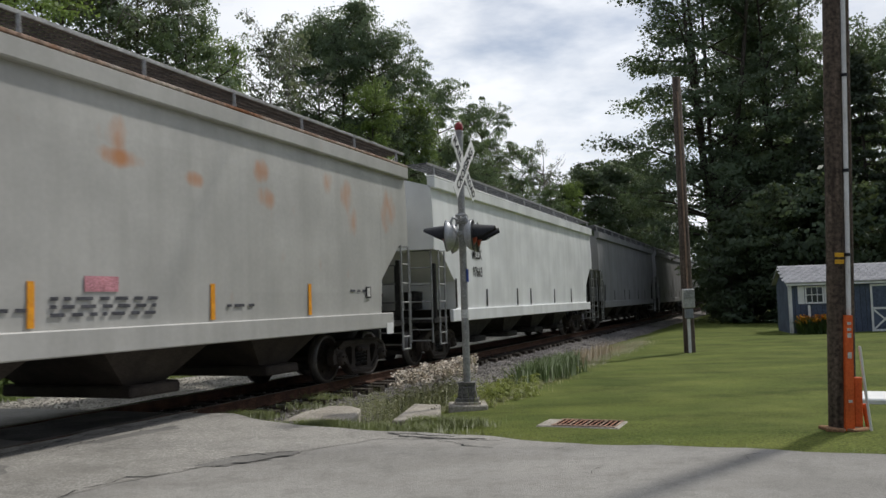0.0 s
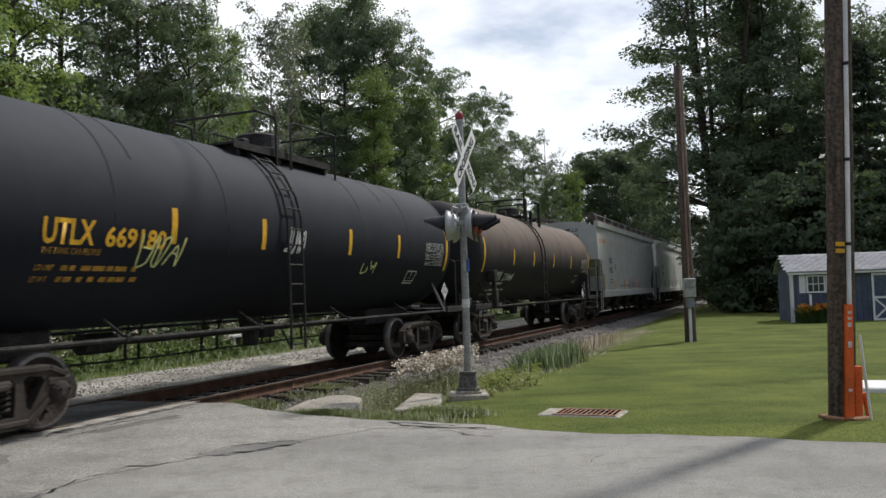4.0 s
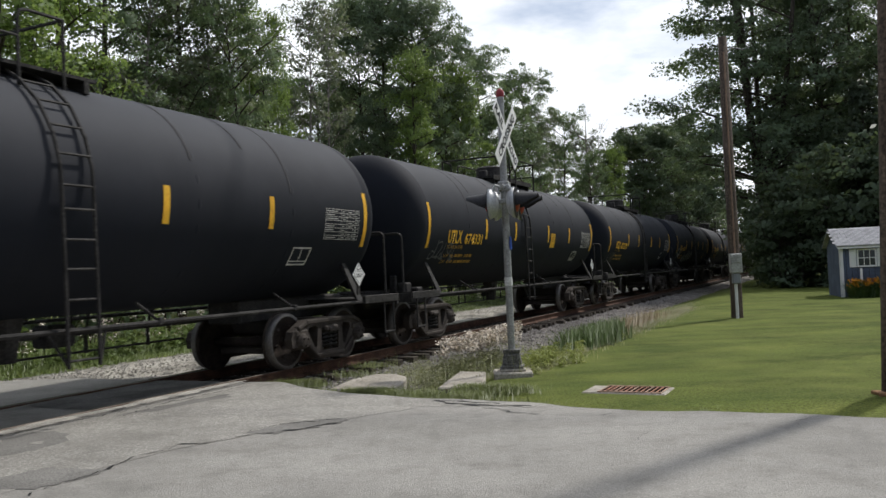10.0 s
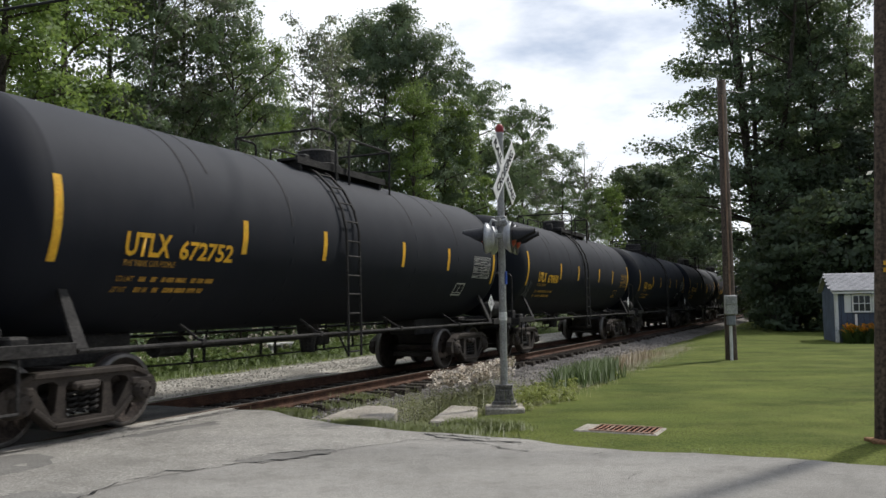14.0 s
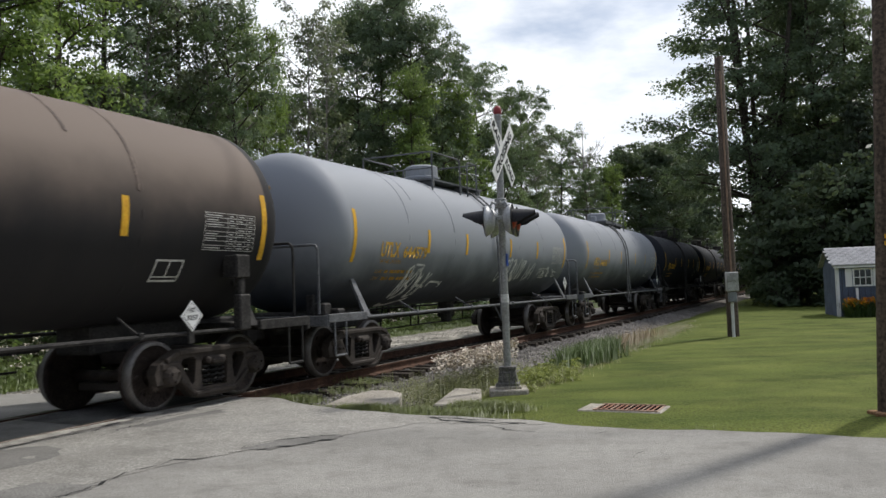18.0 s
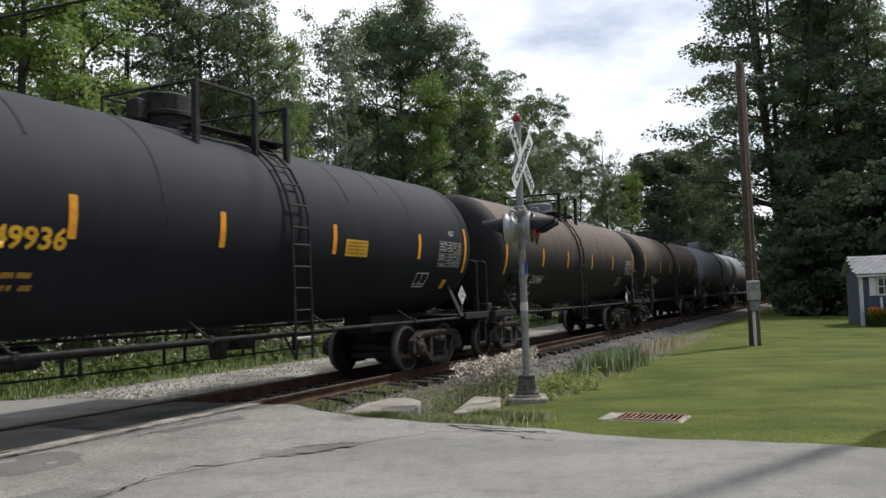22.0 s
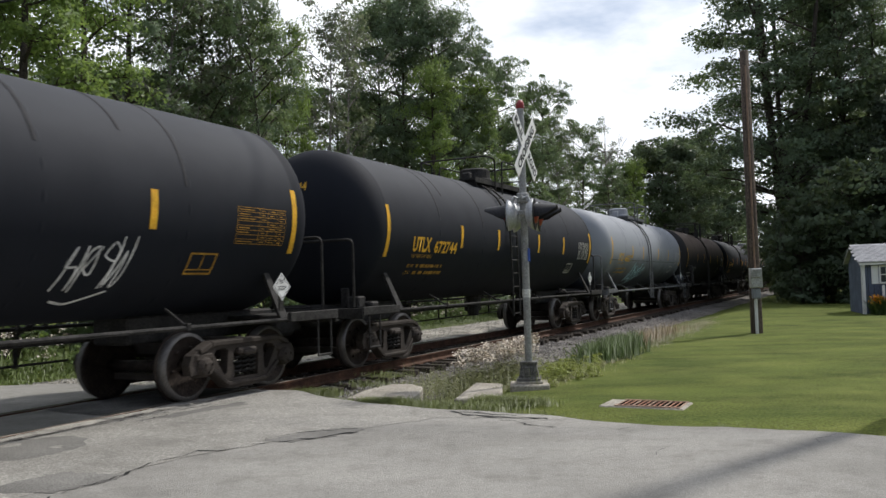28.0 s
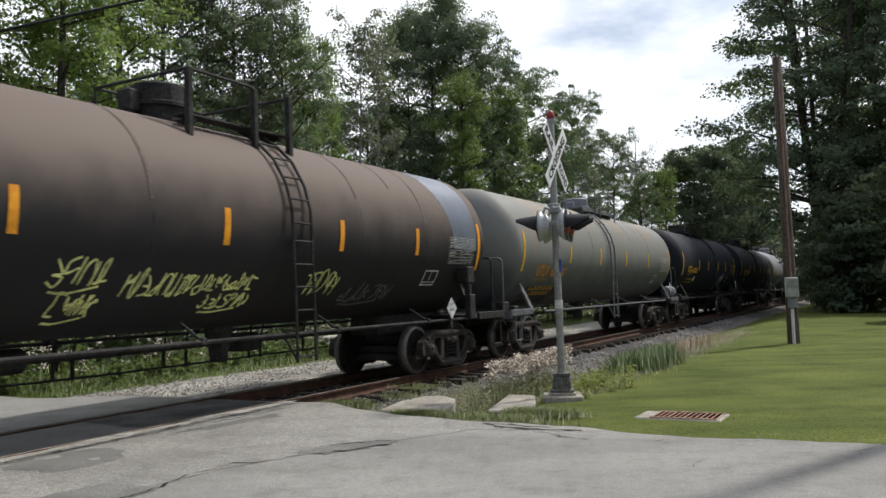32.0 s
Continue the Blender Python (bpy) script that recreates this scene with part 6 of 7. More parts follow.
def hopper_car(spec):
    col = spec["shell"]
    car = thing("hopper_car", spec["label"], "hopper car", along(0, TRACK_P, RAIL_Z), "cars of the freight train")
    part("body", cached("body", hopper_body, col), col, car)
    for x in (-4.6, -1.55, 1.55, 4.6):
        part("discharge_bin", cached("discharge_bin", hopper_bin, TRUCKIRON), spec.get("under", TRUCKIRON), car, "grimy discharge hopper", pose(x, 0, 0))
    for y in (-1, 1):
        part("side_sill", cached("side_sill:%d" % y, lambda: box(bmesh.new(), -7.9, y * 1.6 - 0.05, 1.0, 7.9, y * 1.6 + 0.05, 1.3, 0.015), col), col, car)
        part("roof_edge", cached("roof_edge:%d" % y, lambda: box(bmesh.new(), -HL, y * 1.54 - 0.1, HT - 0.05, HL, y * 1.54 + 0.1, HT + 0.2, 0.02), col), col, car)
        part("roof_lip", cached("roof_lip:%d" % y, lambda: box(bmesh.new(), -HL, y * 1.54 - 0.1, HT + 0.2, HL, y * 1.54 + 0.108, HT + 0.25, 0.01), col), spec.get("roof", col), car)
    def grating(y):
        bm = bmesh.new()
        lo, hi = sorted((y * 0.95, y * 1.48))
        n = int((2 * HL + 0.2) / 0.08)
        for i in range(n):
            x = -HL - 0.1 + i * 0.08
            box(bm, x, lo, HT + 0.512, x + 0.03, hi, HT + 0.532)
        for yy in (lo, lo + 0.125, lo + 0.25, lo + 0.375, hi - 0.03):
            box(bm, -HL - 0.1, yy, HT + 0.495, HL + 0.1, yy + 0.03, HT + 0.512)
        return bm
    def walk_post(y):
        return tube(bmesh.new(), [(0, y * 1.52, HT + 0.24), (0.02, y * 1.49, HT + 0.52)], 0.028, 5)
    for y in (-1, 1):
        part("roof_walk", cached("roof_walk:%d" % y, lambda: grating(y), GREYIRON), spec.get("walkmat", GREYIRON), car, "grating roof walk")
        part("walk_edge", cached("walk_edge:%d" % y, lambda: box(bmesh.new(), -HL - 0.1, y * 1.495 - 0.013, HT + 0.5, HL + 0.1, y * 1.495 + 0.013, HT + 0.55, 0.004), GALV), GALV, car)
        for i in range(10):
            part("walk_post", cached("walk_post:%d" % y, lambda: walk_post(y), GALV), GALV, car, m=pose(-HL + 0.3 + i * (2 * HL - 0.6) / 9, 0, 0))
    for i in range(4):
        part("roof_hatch", cached("roof_hatch", lambda: box(bmesh.new(), -1.5, -0.3, HT + 0.22, 1.5, 0.3, HT + 0.34, 0.04), col), spec.get("roof", col), car, m=pose(-6.3 + 4.2 * i, 0, 0))
    def end_frame(e):
        bm = bmesh.new()
        lo, hi = sorted((e * 7.2, e * 8.75))
        box(bm, lo, -1.5, 1.0, hi, 1.5, 1.12, 0.01)
        box(bm, lo, -0.33, 0.72, hi, 0.33, 1.1, 0.03)
        lo, hi = sorted((e * 8.7, e * 9.25))
        box(bm, lo, -0.13, 0.68, hi, 0.13, 0.98, 0.04)
        for y in (-1.45, -0.5, 0.5, 1.45):
            box(bm, e * 8.6 - 0.06, y - 0.05, 1.1, e * 8.6 + 0.06, y + 0.05, 2.4, 0.01)
        for y in (-1.1, 1.1):
            lathe(bm, [(1.3, 0.0), (1.32, 0.22), (1.75, 0.24), (1.78, 0.0)], 12, "z", pose(e * 7.8, y * 0.5, 0))
        return bm
    def end_ladder(e):
        bm = bmesh.new()
        for y in (-1.45, -0.9):
            tube(bm, [(e * 8.74, y, 0.55), (e * 8.74, y, 2.75)], 0.022, 6)
        for z in (0.6, 0.85, 1.1, 1.5, 1.9, 2.3, 2.7):
            tube(bm, [(e * 8.74, -1.45, z), (e * 8.74, -0.9, z)], 0.018, 5)
        for x in (8.72, 8.36):
            tube(bm, [(e * x, -1.63, 0.5), (e * x, -1.63, 2.7)], 0.022, 6)
        for z in (0.52, 0.78, 1.5, 1.9, 2.3, 2.68):
            tube(bm, [(e * 8.72, -1.63, z), (e * 8.36, -1.63, z)], 0.018, 5)
        return bm
    for e in (-1, 1):
        part("end_frame", cached("end_frame:%d" % e, lambda: end_frame(e), DARKIRON), DARKIRON, car, "dark end platform framing")
        part("ladder", cached("ladder:%d" % e, lambda: end_ladder(e), GALV), GALV, car)
        make_truck(car, e * 7.5)
    for x, z in ((-7.5, 2.05), (-5.18, 1.8), (-2.33, 1.83), (-0.85, 1.83), (2.18, 1.83), (4.76, 1.85)):
        part("reflector_bar", cached("reflector_bar:%.2f" % z, lambda: box(bmesh.new(), -0.045, -1.594, 1.33, 0.045, -1.584, z), ORANGE), ORANGE if spec.get("roof") else DARKIRON, car, m=pose(x, 0, 0))
    if spec.get("number"):
        a, b = spec["number"].split(" ")
        for txt, z in ((a, 2.72), (b, 2.25)):
            me = words(txt, 0.4, bold=0.006)
            bmesh_fit(me, 0.72, 0.27)
            part("lettering", me, INK, car, m=pose(-5.9, -1.592, z, 90, 0, 0))
            me = words(txt, 0.4, bold=0.003)
            bmesh_fit(me, 0.6, 0.17)
            part("lettering", me, INK, car, m=pose(-8.84, -0.45, 4.06 if z > 2.5 else 3.78, 90, 0, -90))
        if not spec.get("roof"):
            return car
        part("plate_stencil", box(box(box(box(bmesh.new(), -4.8, -1.592, 2.28, -4.78, -1.586, 2.56), -4.6, -1.592, 2.28, -4.58, -1.586, 2.56), -4.78, -1.592, 2.28, -4.6, -1.586, 2.3), -4.78, -1.592, 2.54, -4.6, -1.586, 2.56), INK, car, "small black framed stencil")
        bm = bmesh.new()
        rnd = random.Random(3)
        for x0, z0, n in ((-6.3, 1.8, 4), (-6.3, 1.66, 4), (-0.6, 1.62, 7), (-0.6, 1.53, 7), (-0.6, 1.44, 7), (-2.2, 1.5, 5), (-3.6, 1.5, 5), (2.5, 1.5, 3), (6.2, 1.72, 3)):
            x = x0
            for i in range(n):
                w = rnd.uniform(0.08, 0.3)
                box(bm, x, -1.592, z0, x + w * 0.8, -1.588, z0 + 0.042)
                x += w + 0.05
        for r in range(7):
            y = -0.2
            while y > -0.62:
                w = rnd.uniform(0.05, 0.2)
                box(bm, -8.845, y - w, 3.56 - r * 0.11, -8.835, y, 3.61 - r * 0.11)
                y -= w + 0.04
        small_print(bm, mat("grey_stencil", (0.08, 0.08, 0.09), 0.7), car)
        part("pink_sticker", nbox(-0.12, -1.595, 1.72, 0.4, -1.589, 1.9), mat("faded_pink_sticker", (0.55, 0.25, 0.28), 0.6), car, "faded pink emblem panel")
        part("black_panel", nbox(6.8, -1.6, 1.6, 7.0, -1.589, 1.82), INK, car)
        part("pale_bars", nbox(6.84, -1.605, 1.63, 6.96, -1.601, 1.79), PALE, car)
        part("white_notice", nbox(7.55, -1.66, 0.88, 7.85, -1.652, 1.1), WHITE, car)
    return car


CARS = []      # each car with its middle's place along the track at the clip's start


def make_train():
    black = "black tank car with yellow reflector bars"
    brown = "dusty brown tank car with a dark underside"
    T = [
        (-9.78, dict(shell=S_BROWN, label=brown + " and white lettering", number="SHPX 210464", ink=PALE, print=PALE, number_at=(-4.45, 1.9, 1.9, 0.25), half=6.82, bars=(-3.93, -1.7, 0.9, 3.55), short=1, post=1, ladder=-0.75)),
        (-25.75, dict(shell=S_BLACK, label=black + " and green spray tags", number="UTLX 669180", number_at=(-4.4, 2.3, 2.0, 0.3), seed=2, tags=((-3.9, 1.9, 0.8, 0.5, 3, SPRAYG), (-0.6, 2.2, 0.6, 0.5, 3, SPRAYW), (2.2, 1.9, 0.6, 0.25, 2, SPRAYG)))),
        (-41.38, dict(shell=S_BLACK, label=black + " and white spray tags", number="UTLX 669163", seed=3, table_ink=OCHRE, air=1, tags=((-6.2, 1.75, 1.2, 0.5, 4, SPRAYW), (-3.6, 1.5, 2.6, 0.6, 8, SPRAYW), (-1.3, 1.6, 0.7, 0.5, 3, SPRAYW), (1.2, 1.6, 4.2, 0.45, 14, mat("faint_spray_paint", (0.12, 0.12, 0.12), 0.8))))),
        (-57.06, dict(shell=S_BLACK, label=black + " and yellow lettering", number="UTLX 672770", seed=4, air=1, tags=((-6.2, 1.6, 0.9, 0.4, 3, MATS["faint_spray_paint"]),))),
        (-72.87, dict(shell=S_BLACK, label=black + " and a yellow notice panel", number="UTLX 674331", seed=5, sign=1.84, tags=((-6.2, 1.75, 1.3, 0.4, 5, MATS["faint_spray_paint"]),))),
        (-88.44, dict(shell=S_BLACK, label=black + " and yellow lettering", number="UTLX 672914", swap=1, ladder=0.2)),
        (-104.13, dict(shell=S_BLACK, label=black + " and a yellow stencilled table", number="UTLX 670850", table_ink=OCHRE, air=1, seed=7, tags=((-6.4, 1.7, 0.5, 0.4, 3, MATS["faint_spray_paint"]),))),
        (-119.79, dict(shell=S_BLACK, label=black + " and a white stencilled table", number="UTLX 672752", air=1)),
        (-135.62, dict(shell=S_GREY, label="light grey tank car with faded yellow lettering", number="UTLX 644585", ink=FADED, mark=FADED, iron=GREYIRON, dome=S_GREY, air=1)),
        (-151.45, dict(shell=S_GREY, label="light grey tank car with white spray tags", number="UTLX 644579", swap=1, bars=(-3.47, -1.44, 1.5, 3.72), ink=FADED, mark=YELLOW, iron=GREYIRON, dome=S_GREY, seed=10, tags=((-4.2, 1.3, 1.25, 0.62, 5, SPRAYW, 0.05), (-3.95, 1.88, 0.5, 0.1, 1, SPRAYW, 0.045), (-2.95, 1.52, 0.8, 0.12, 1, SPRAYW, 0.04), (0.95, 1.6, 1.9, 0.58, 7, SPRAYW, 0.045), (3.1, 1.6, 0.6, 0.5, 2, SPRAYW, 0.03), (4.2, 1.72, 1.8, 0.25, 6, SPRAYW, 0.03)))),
        (-167.2, dict(shell=S_BROWN, label=brown + " and white lettering", number="SHPX 210115", ink=PALE, print=PALE, number_at=(-4.45, 1.9, 1.9, 0.25), half=6.82, bars=(-3.62, -1.4, 1.05, 4.02), short=1, post=1)),
        (-182.81, dict(shell=S_BROWN, label=brown + " and orange reflector bars", number="SHPX 210461", ink=PALE, print=PALE, mark=ORANGE, dome=GREYPIPE, number_at=(-4.45, 1.9, 1.9, 0.25), half=6.82, bars=(-3.93, -1.7, 0.9, 3.55), short=1, post=1)),
        (-198.61, dict(shell=S_BLACK, label=black + " and a yellow notice strip", number="UTLX 649936", swap=1, hot=1, ring=1, half=6.82, mark=ORANGE, sign=1.9, sign_w=0.7, sign_z=0.28, bars=(-3.48, -1.11, 1.57, 4.53))),
        (-214.29, dict(shell=S_BROWN, label=brown + " and white lettering", number="SHPX 210122", ink=PALE, print=PALE, number_at=(-4.45, 1.9, 1.9, 0.25), half=6.82, bars=(-3.62, -1.4, 1.05, 4.02), short=1, post=1)),
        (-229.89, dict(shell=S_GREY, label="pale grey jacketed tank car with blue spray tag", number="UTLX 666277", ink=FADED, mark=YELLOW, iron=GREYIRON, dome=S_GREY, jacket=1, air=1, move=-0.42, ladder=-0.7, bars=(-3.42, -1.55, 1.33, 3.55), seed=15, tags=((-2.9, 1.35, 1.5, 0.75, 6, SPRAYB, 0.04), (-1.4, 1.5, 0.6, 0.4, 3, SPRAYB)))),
        (-245.7, dict(shell=S_BLACK, label=black + " and a white stencilled table", number="UTLX 672744")),
        (-261.47, dict(shell=S_BLACK, label=black + " and white spray tag", number="UTLX 669259", swap=1, bars=(-3.15, -1.0, 1.55, 3.7), stickers=1, table_ink=OCHRE, seed=17, tags=((2.6, 1.5, 0.9, 0.6, 4, SPRAYW),))),
        (-277.86, dict(shell=S_TAN, label="rust-stained grey tank car with a black stencil patch", half=7.41, bars=(-4.04, -1.4, 1.31, 4.13), number="UTLX 663487", ink=mat("aged_orange_lettering", (0.55, 0.23, 0.015), 0.7), mark=YELLOW, iron=GREYIRON, dome=GREYPIPE, number_at=(-5.2, 2.02, 2.1, 0.29), black_patch=1, air=1)),
        (-294.06, dict(shell=S_BROWN, label="dusty brown tank car with silver panel and lime spray tags", number="SHPX 200103", ink=PALE, print=PALE, mark=ORANGE, silver=1, post=1, seed=19, number_at=(-5.7, 1.95, 2.1, 0.26), bars=(-3.85, -0.91, 1.62, 3.95), swap=1, short=1, tags=((-3.35, 1.72, 0.8, 0.34, 4, SPRAYG), (-3.15, 1.38, 0.6, 0.26, 4, SPRAYG), (-2.35, 1.6, 1.25, 0.28, 9, SPRAYG), (-1.1, 1.66, 0.95, 0.2, 8, SPRAYG), (-0.95, 1.42, 0.85, 0.2, 7, SPRAYG), (0.95, 1.55, 0.85, 0.36, 5, SPRAYG), (2.1, 1.45, 1.4, 0.26, 7, MATS["faint_spray_paint"])))),
        (-309.8, dict(shell=S_BLACK, label=black + " and yellow lettering", number="UTLX 669300")),
    ]
    for mid, spec in T:
        CARS.append((tank_car(spec), mid))
    hoppers = [(7.26, dict(shell=S_HOP, label="grey covered hopper car with rust stains and black lettering", number="MLLX 10572", roof=RUSTPAINT, walkmat=mat("grimy_walk_grating", (0.1, 0.085, 0.075), 0.8, 0.2, 0.3, 3))),
               (26.4, dict(shell=S_HOPW, label="clean white covered hopper car", under=DARKIRON, number="MLLX 97663"))]
    hoppers += [(45.55 + 19.15 * k, dict(shell=S_HOPD, label="dull grey covered hopper car")) for k in range(5)]
    for mid, spec in hoppers:
        CARS.append((hopper_car(spec), mid))


make_train()


def train_run(t):
    """How far the train has gone at t seconds."""
    return 9.4656 * t


def motions():
    for car, mid in CARS:
        walk(car, [(t, along(mid + train_run(t), TRACK_P, RAIL_Z)) for t in (0, 32)])
    for k, sets in WHEELSETS.items():
        rows = []
        for i in range(481):
            t = i * 32 / 480
            rows.append((t, pose(k * AXLE, 0, 0.457, 0, math.degrees(train_run(t) / 0.457), 0)))
        walk(sets[0], rows)
        keys = sets[0].animation_data
        for w in sets[1:]:
            w.rotation_mode = "QUATERNION"
            w.animation_data_create()
            w.animation_data.action = keys.action
            w.animation_data.action_slot = keys.action_slot


# ---- trees, shrubs, weeds, grass ----
def leaf_cards(rng, centres, sigma, per, size, droop=0.0, flat=0.5):
    """Many small folded leaves scattered round the centres: verts and faces."""
    c = np.repeat(np.asarray(centres, float), per, axis=0)
    n = len(c)
    c = c + rng.normal(0, 1, (n, 3)) * np.asarray(sigma)
    c[:, 2] -= droop * np.abs(rng.normal(0, 1, n))
    a = rng.normal(0, 1, (n, 3))
    a[:, 2] *= flat
    a /= np.linalg.norm(a, axis=1)[:, None]
    b = np.cross(a, rng.normal(0, 0.55, (n, 3)) + np.array([0, 0, 1.0]))
    b /= np.linalg.norm(b, axis=1)[:, None] + 1e-9
    L = (size * rng.uniform(0.6, 1.3, n))[:, None]
    w = L * 0.42
    v = np.stack([c - a * L * 0.5, c + b * w, c + a * L * 0.5, c - b * w], 1).reshape(-1, 3)
    f = np.arange(4 * n).reshape(n, 4)
    return v, f


def from_arrays(name, v, f, material, normals=None):
    me = bpy.data.meshes.new(name)
    me.from_pydata(v.tolist(), [], f.tolist())
    me.materials.append(material)
    if normals is not None:
        me.normals_split_custom_set_from_vertices(normals.tolist())
    return me


def leaf_sprays(rng, pads, per, size, axis_r, sag=0.25, up=0.3):
    """Leaves in flat, slightly drooping sprays; pads: centre and radius. Gives verts, faces and soft normals."""
    c = np.repeat(np.asarray([q[0] for q in pads], float), per, axis=0)
    r = np.repeat(np.asarray([q[1] for q in pads], float), per)
    n = len(c)
    a = rng.uniform(0, math.tau, n)
    d = r * np.sqrt(rng.random(n)) * rng.uniform(0.75, 1.2, n)
    off = np.stack([np.cos(a) * d, np.sin(a) * d, rng.normal(0, 0.17, n) * r - sag * d * d / np.maximum(r, 0.01)], 1)
    p = c + off
    ax = np.stack([np.cos(a), np.sin(a), rng.normal(-0.25, 0.35, n)], 1) + rng.normal(0, 0.45, (n, 3))
    ax /= np.linalg.norm(ax, axis=1)[:, None]
    out = np.stack([p[:, 0], p[:, 1], np.zeros(n)], 1) / axis_r
    soft = off / r[:, None] * 0.6 + out * 0.6 + np.array([0, 0, up])
    soft /= np.linalg.norm(soft, axis=1)[:, None]
    b = np.cross(ax, soft + rng.normal(0, 0.5, (n, 3)))
    b /= np.linalg.norm(b, axis=1)[:, None] + 1e-9
    L = (size * rng.uniform(0.55, 1.35, n))[:, None]
    w = L * 0.36
    v = np.stack([p - ax * L * 0.5, p - b * w, p + ax * L * 0.5, p + b * w], 1).reshape(-1, 3)
    g = np.cross(v[1::4] - v[0::4], v[2::4] - v[0::4])
    f = np.arange(4 * n).reshape(n, 4)
    turn = (g * soft).sum(1) < 0
    f[turn] = f[turn][:, ::-1]
    return v, f, np.repeat(soft, 4, axis=0)


def tree_meshes(seed, h, r, low, limbs, per, size, leaf, bark=BARK, shape="round", pad=0.6, trunk_r=0.2, twigs=8, gap=0.12, stems=1):
    """A tapered trunk with limbs that fork into twigs, each twig with a spray of leaves."""
    rnd, rng = random.Random(seed), np.random.default_rng(seed)
    bm = bmesh.new()
    lean = Vector((rnd.uniform(-0.05, 0.05), rnd.uniform(-0.05, 0.05), 1))
    spine = [Vector((lean.x * h * f + 0.15 * math.sin(f * 5 + seed), lean.y * h * f + 0.15 * math.cos(f * 4 + seed), h * 0.94 * f)) for f in (0, 0.15, 0.35, 0.55, 0.75, 0.9, 1.0)]
    tube(bm, spine, [trunk_r * k for k in (1.15, 1, 0.8, 0.6, 0.4, 0.22, 0.08)], 8)
    spines = [spine]
    for j in range(1, stems):
        a, out = j * 2.3 + seed, r * rnd.uniform(0.3, 0.55)
        fork = [spine[1].lerp(spine[2], 0.3 * j / stems)]
        for f in (0.3, 0.5, 0.7, 0.85, 0.97):
            g = (f - 0.15) * 1.2
            fork.append(Vector((math.cos(a) * out * g ** 0.7, math.sin(a) * out * g ** 0.7, h * f * rnd.uniform(0.9, 0.97))))
        tube(bm, fork, [trunk_r * k for k in (0.75, 0.65, 0.5, 0.36, 0.2, 0.06)], 7)
        spines.append([spine[0], fork[0]] + fork[1:])
    pads = []
    def point(f, i):
        line = spines[i % stems]
        k = f * (len(line) - 1)
        i = min(int(k), len(line) - 2)
        return line[i].lerp(line[i + 1], k - i)
    for i in range(limbs):
        f = low + (1 - low) * ((i + rnd.random() * 0.7) / limbs)
        g = (f - low) / (1 - low)
        if shape == "round":
            reach = r * (0.4 + 0.75 * math.sin(math.pi * min(1, 0.12 + 0.86 * g)) ** 0.8) * rnd.uniform(0.6, 1.15)
        elif shape == "taper":
            reach = r * (1.0 - 0.8 * g) * rnd.uniform(0.72, 1.08)
        elif shape == "tiers":
            reach = r * (0.95 - 0.5 * g) * rnd.uniform(0.5, 1.05)
        elif shape == "cone":
            reach = r * (1.05 - 0.85 * g) * rnd.uniform(0.7, 1.1)
        else:
            reach = r * (0.45 + 0.5 * math.sin(math.pi * g)) * rnd.uniform(0.45, 1.3)
        a = i * 2.4 + rnd.uniform(-0.5, 0.5)
        up = {"round": 0.5, "cone": -0.06, "ragged": 0.9, "taper": 0.3, "tiers": 0.28}[shape] * reach * rnd.uniform(0.4, 1.3)
        p0 = point(f, i)
        p1 = p0 + Vector((math.cos(a) * reach * 0.5, math.sin(a) * reach * 0.5, up * 0.65))
        p2 = p0 + Vector((math.cos(a) * reach, math.sin(a) * reach, up))
        r0 = trunk_r * (0.42 - 0.25 * g)
        tube(bm, [p0, p1, p2], [r0, r0 * 0.6, 0.02], 5, False)
        for j in range(twigs):
            if rnd.random() < gap:
                continue
            q = 0.3 + 0.7 * (j + rnd.random()) / twigs
            base = p0.lerp(p1, q * 2) if q < 0.5 else p1.lerp(p2, q * 2 - 1)
            side = 0.3 * reach * (1.15 - 0.6 * q)
            t = a + (1 if j % 2 else -1) * rnd.uniform(0.5, 1.3)
            c = base + Vector((math.cos(t) * side, math.sin(t) * side, rnd.gauss(0.1, 0.3) * (0.4 if shape == "cone" else 1.2)))
            pads.append((tuple(c), pad * rnd.uniform(0.55, 1.35)))
            tube(bm, [base, base.lerp(c, 0.6) + Vector((0, 0, 0.06)), c], [max(0.02, r0 * 0.28), 0.02, 0.008], 3, False)
    for _ in range(5):
        pads.append((tuple(spine[-1] + Vector((rnd.gauss(0, r * 0.12), rnd.gauss(0, r * 0.12), rnd.uniform(-1.0, h * 0.04)))), pad * 0.7))
    v, f, nrm = leaf_sprays(rng, pads, per, size, r)
    return mesh_of("trunk", bm, bark, True), from_arrays("crown", v, f, leaf, nrm)


TREES = {}


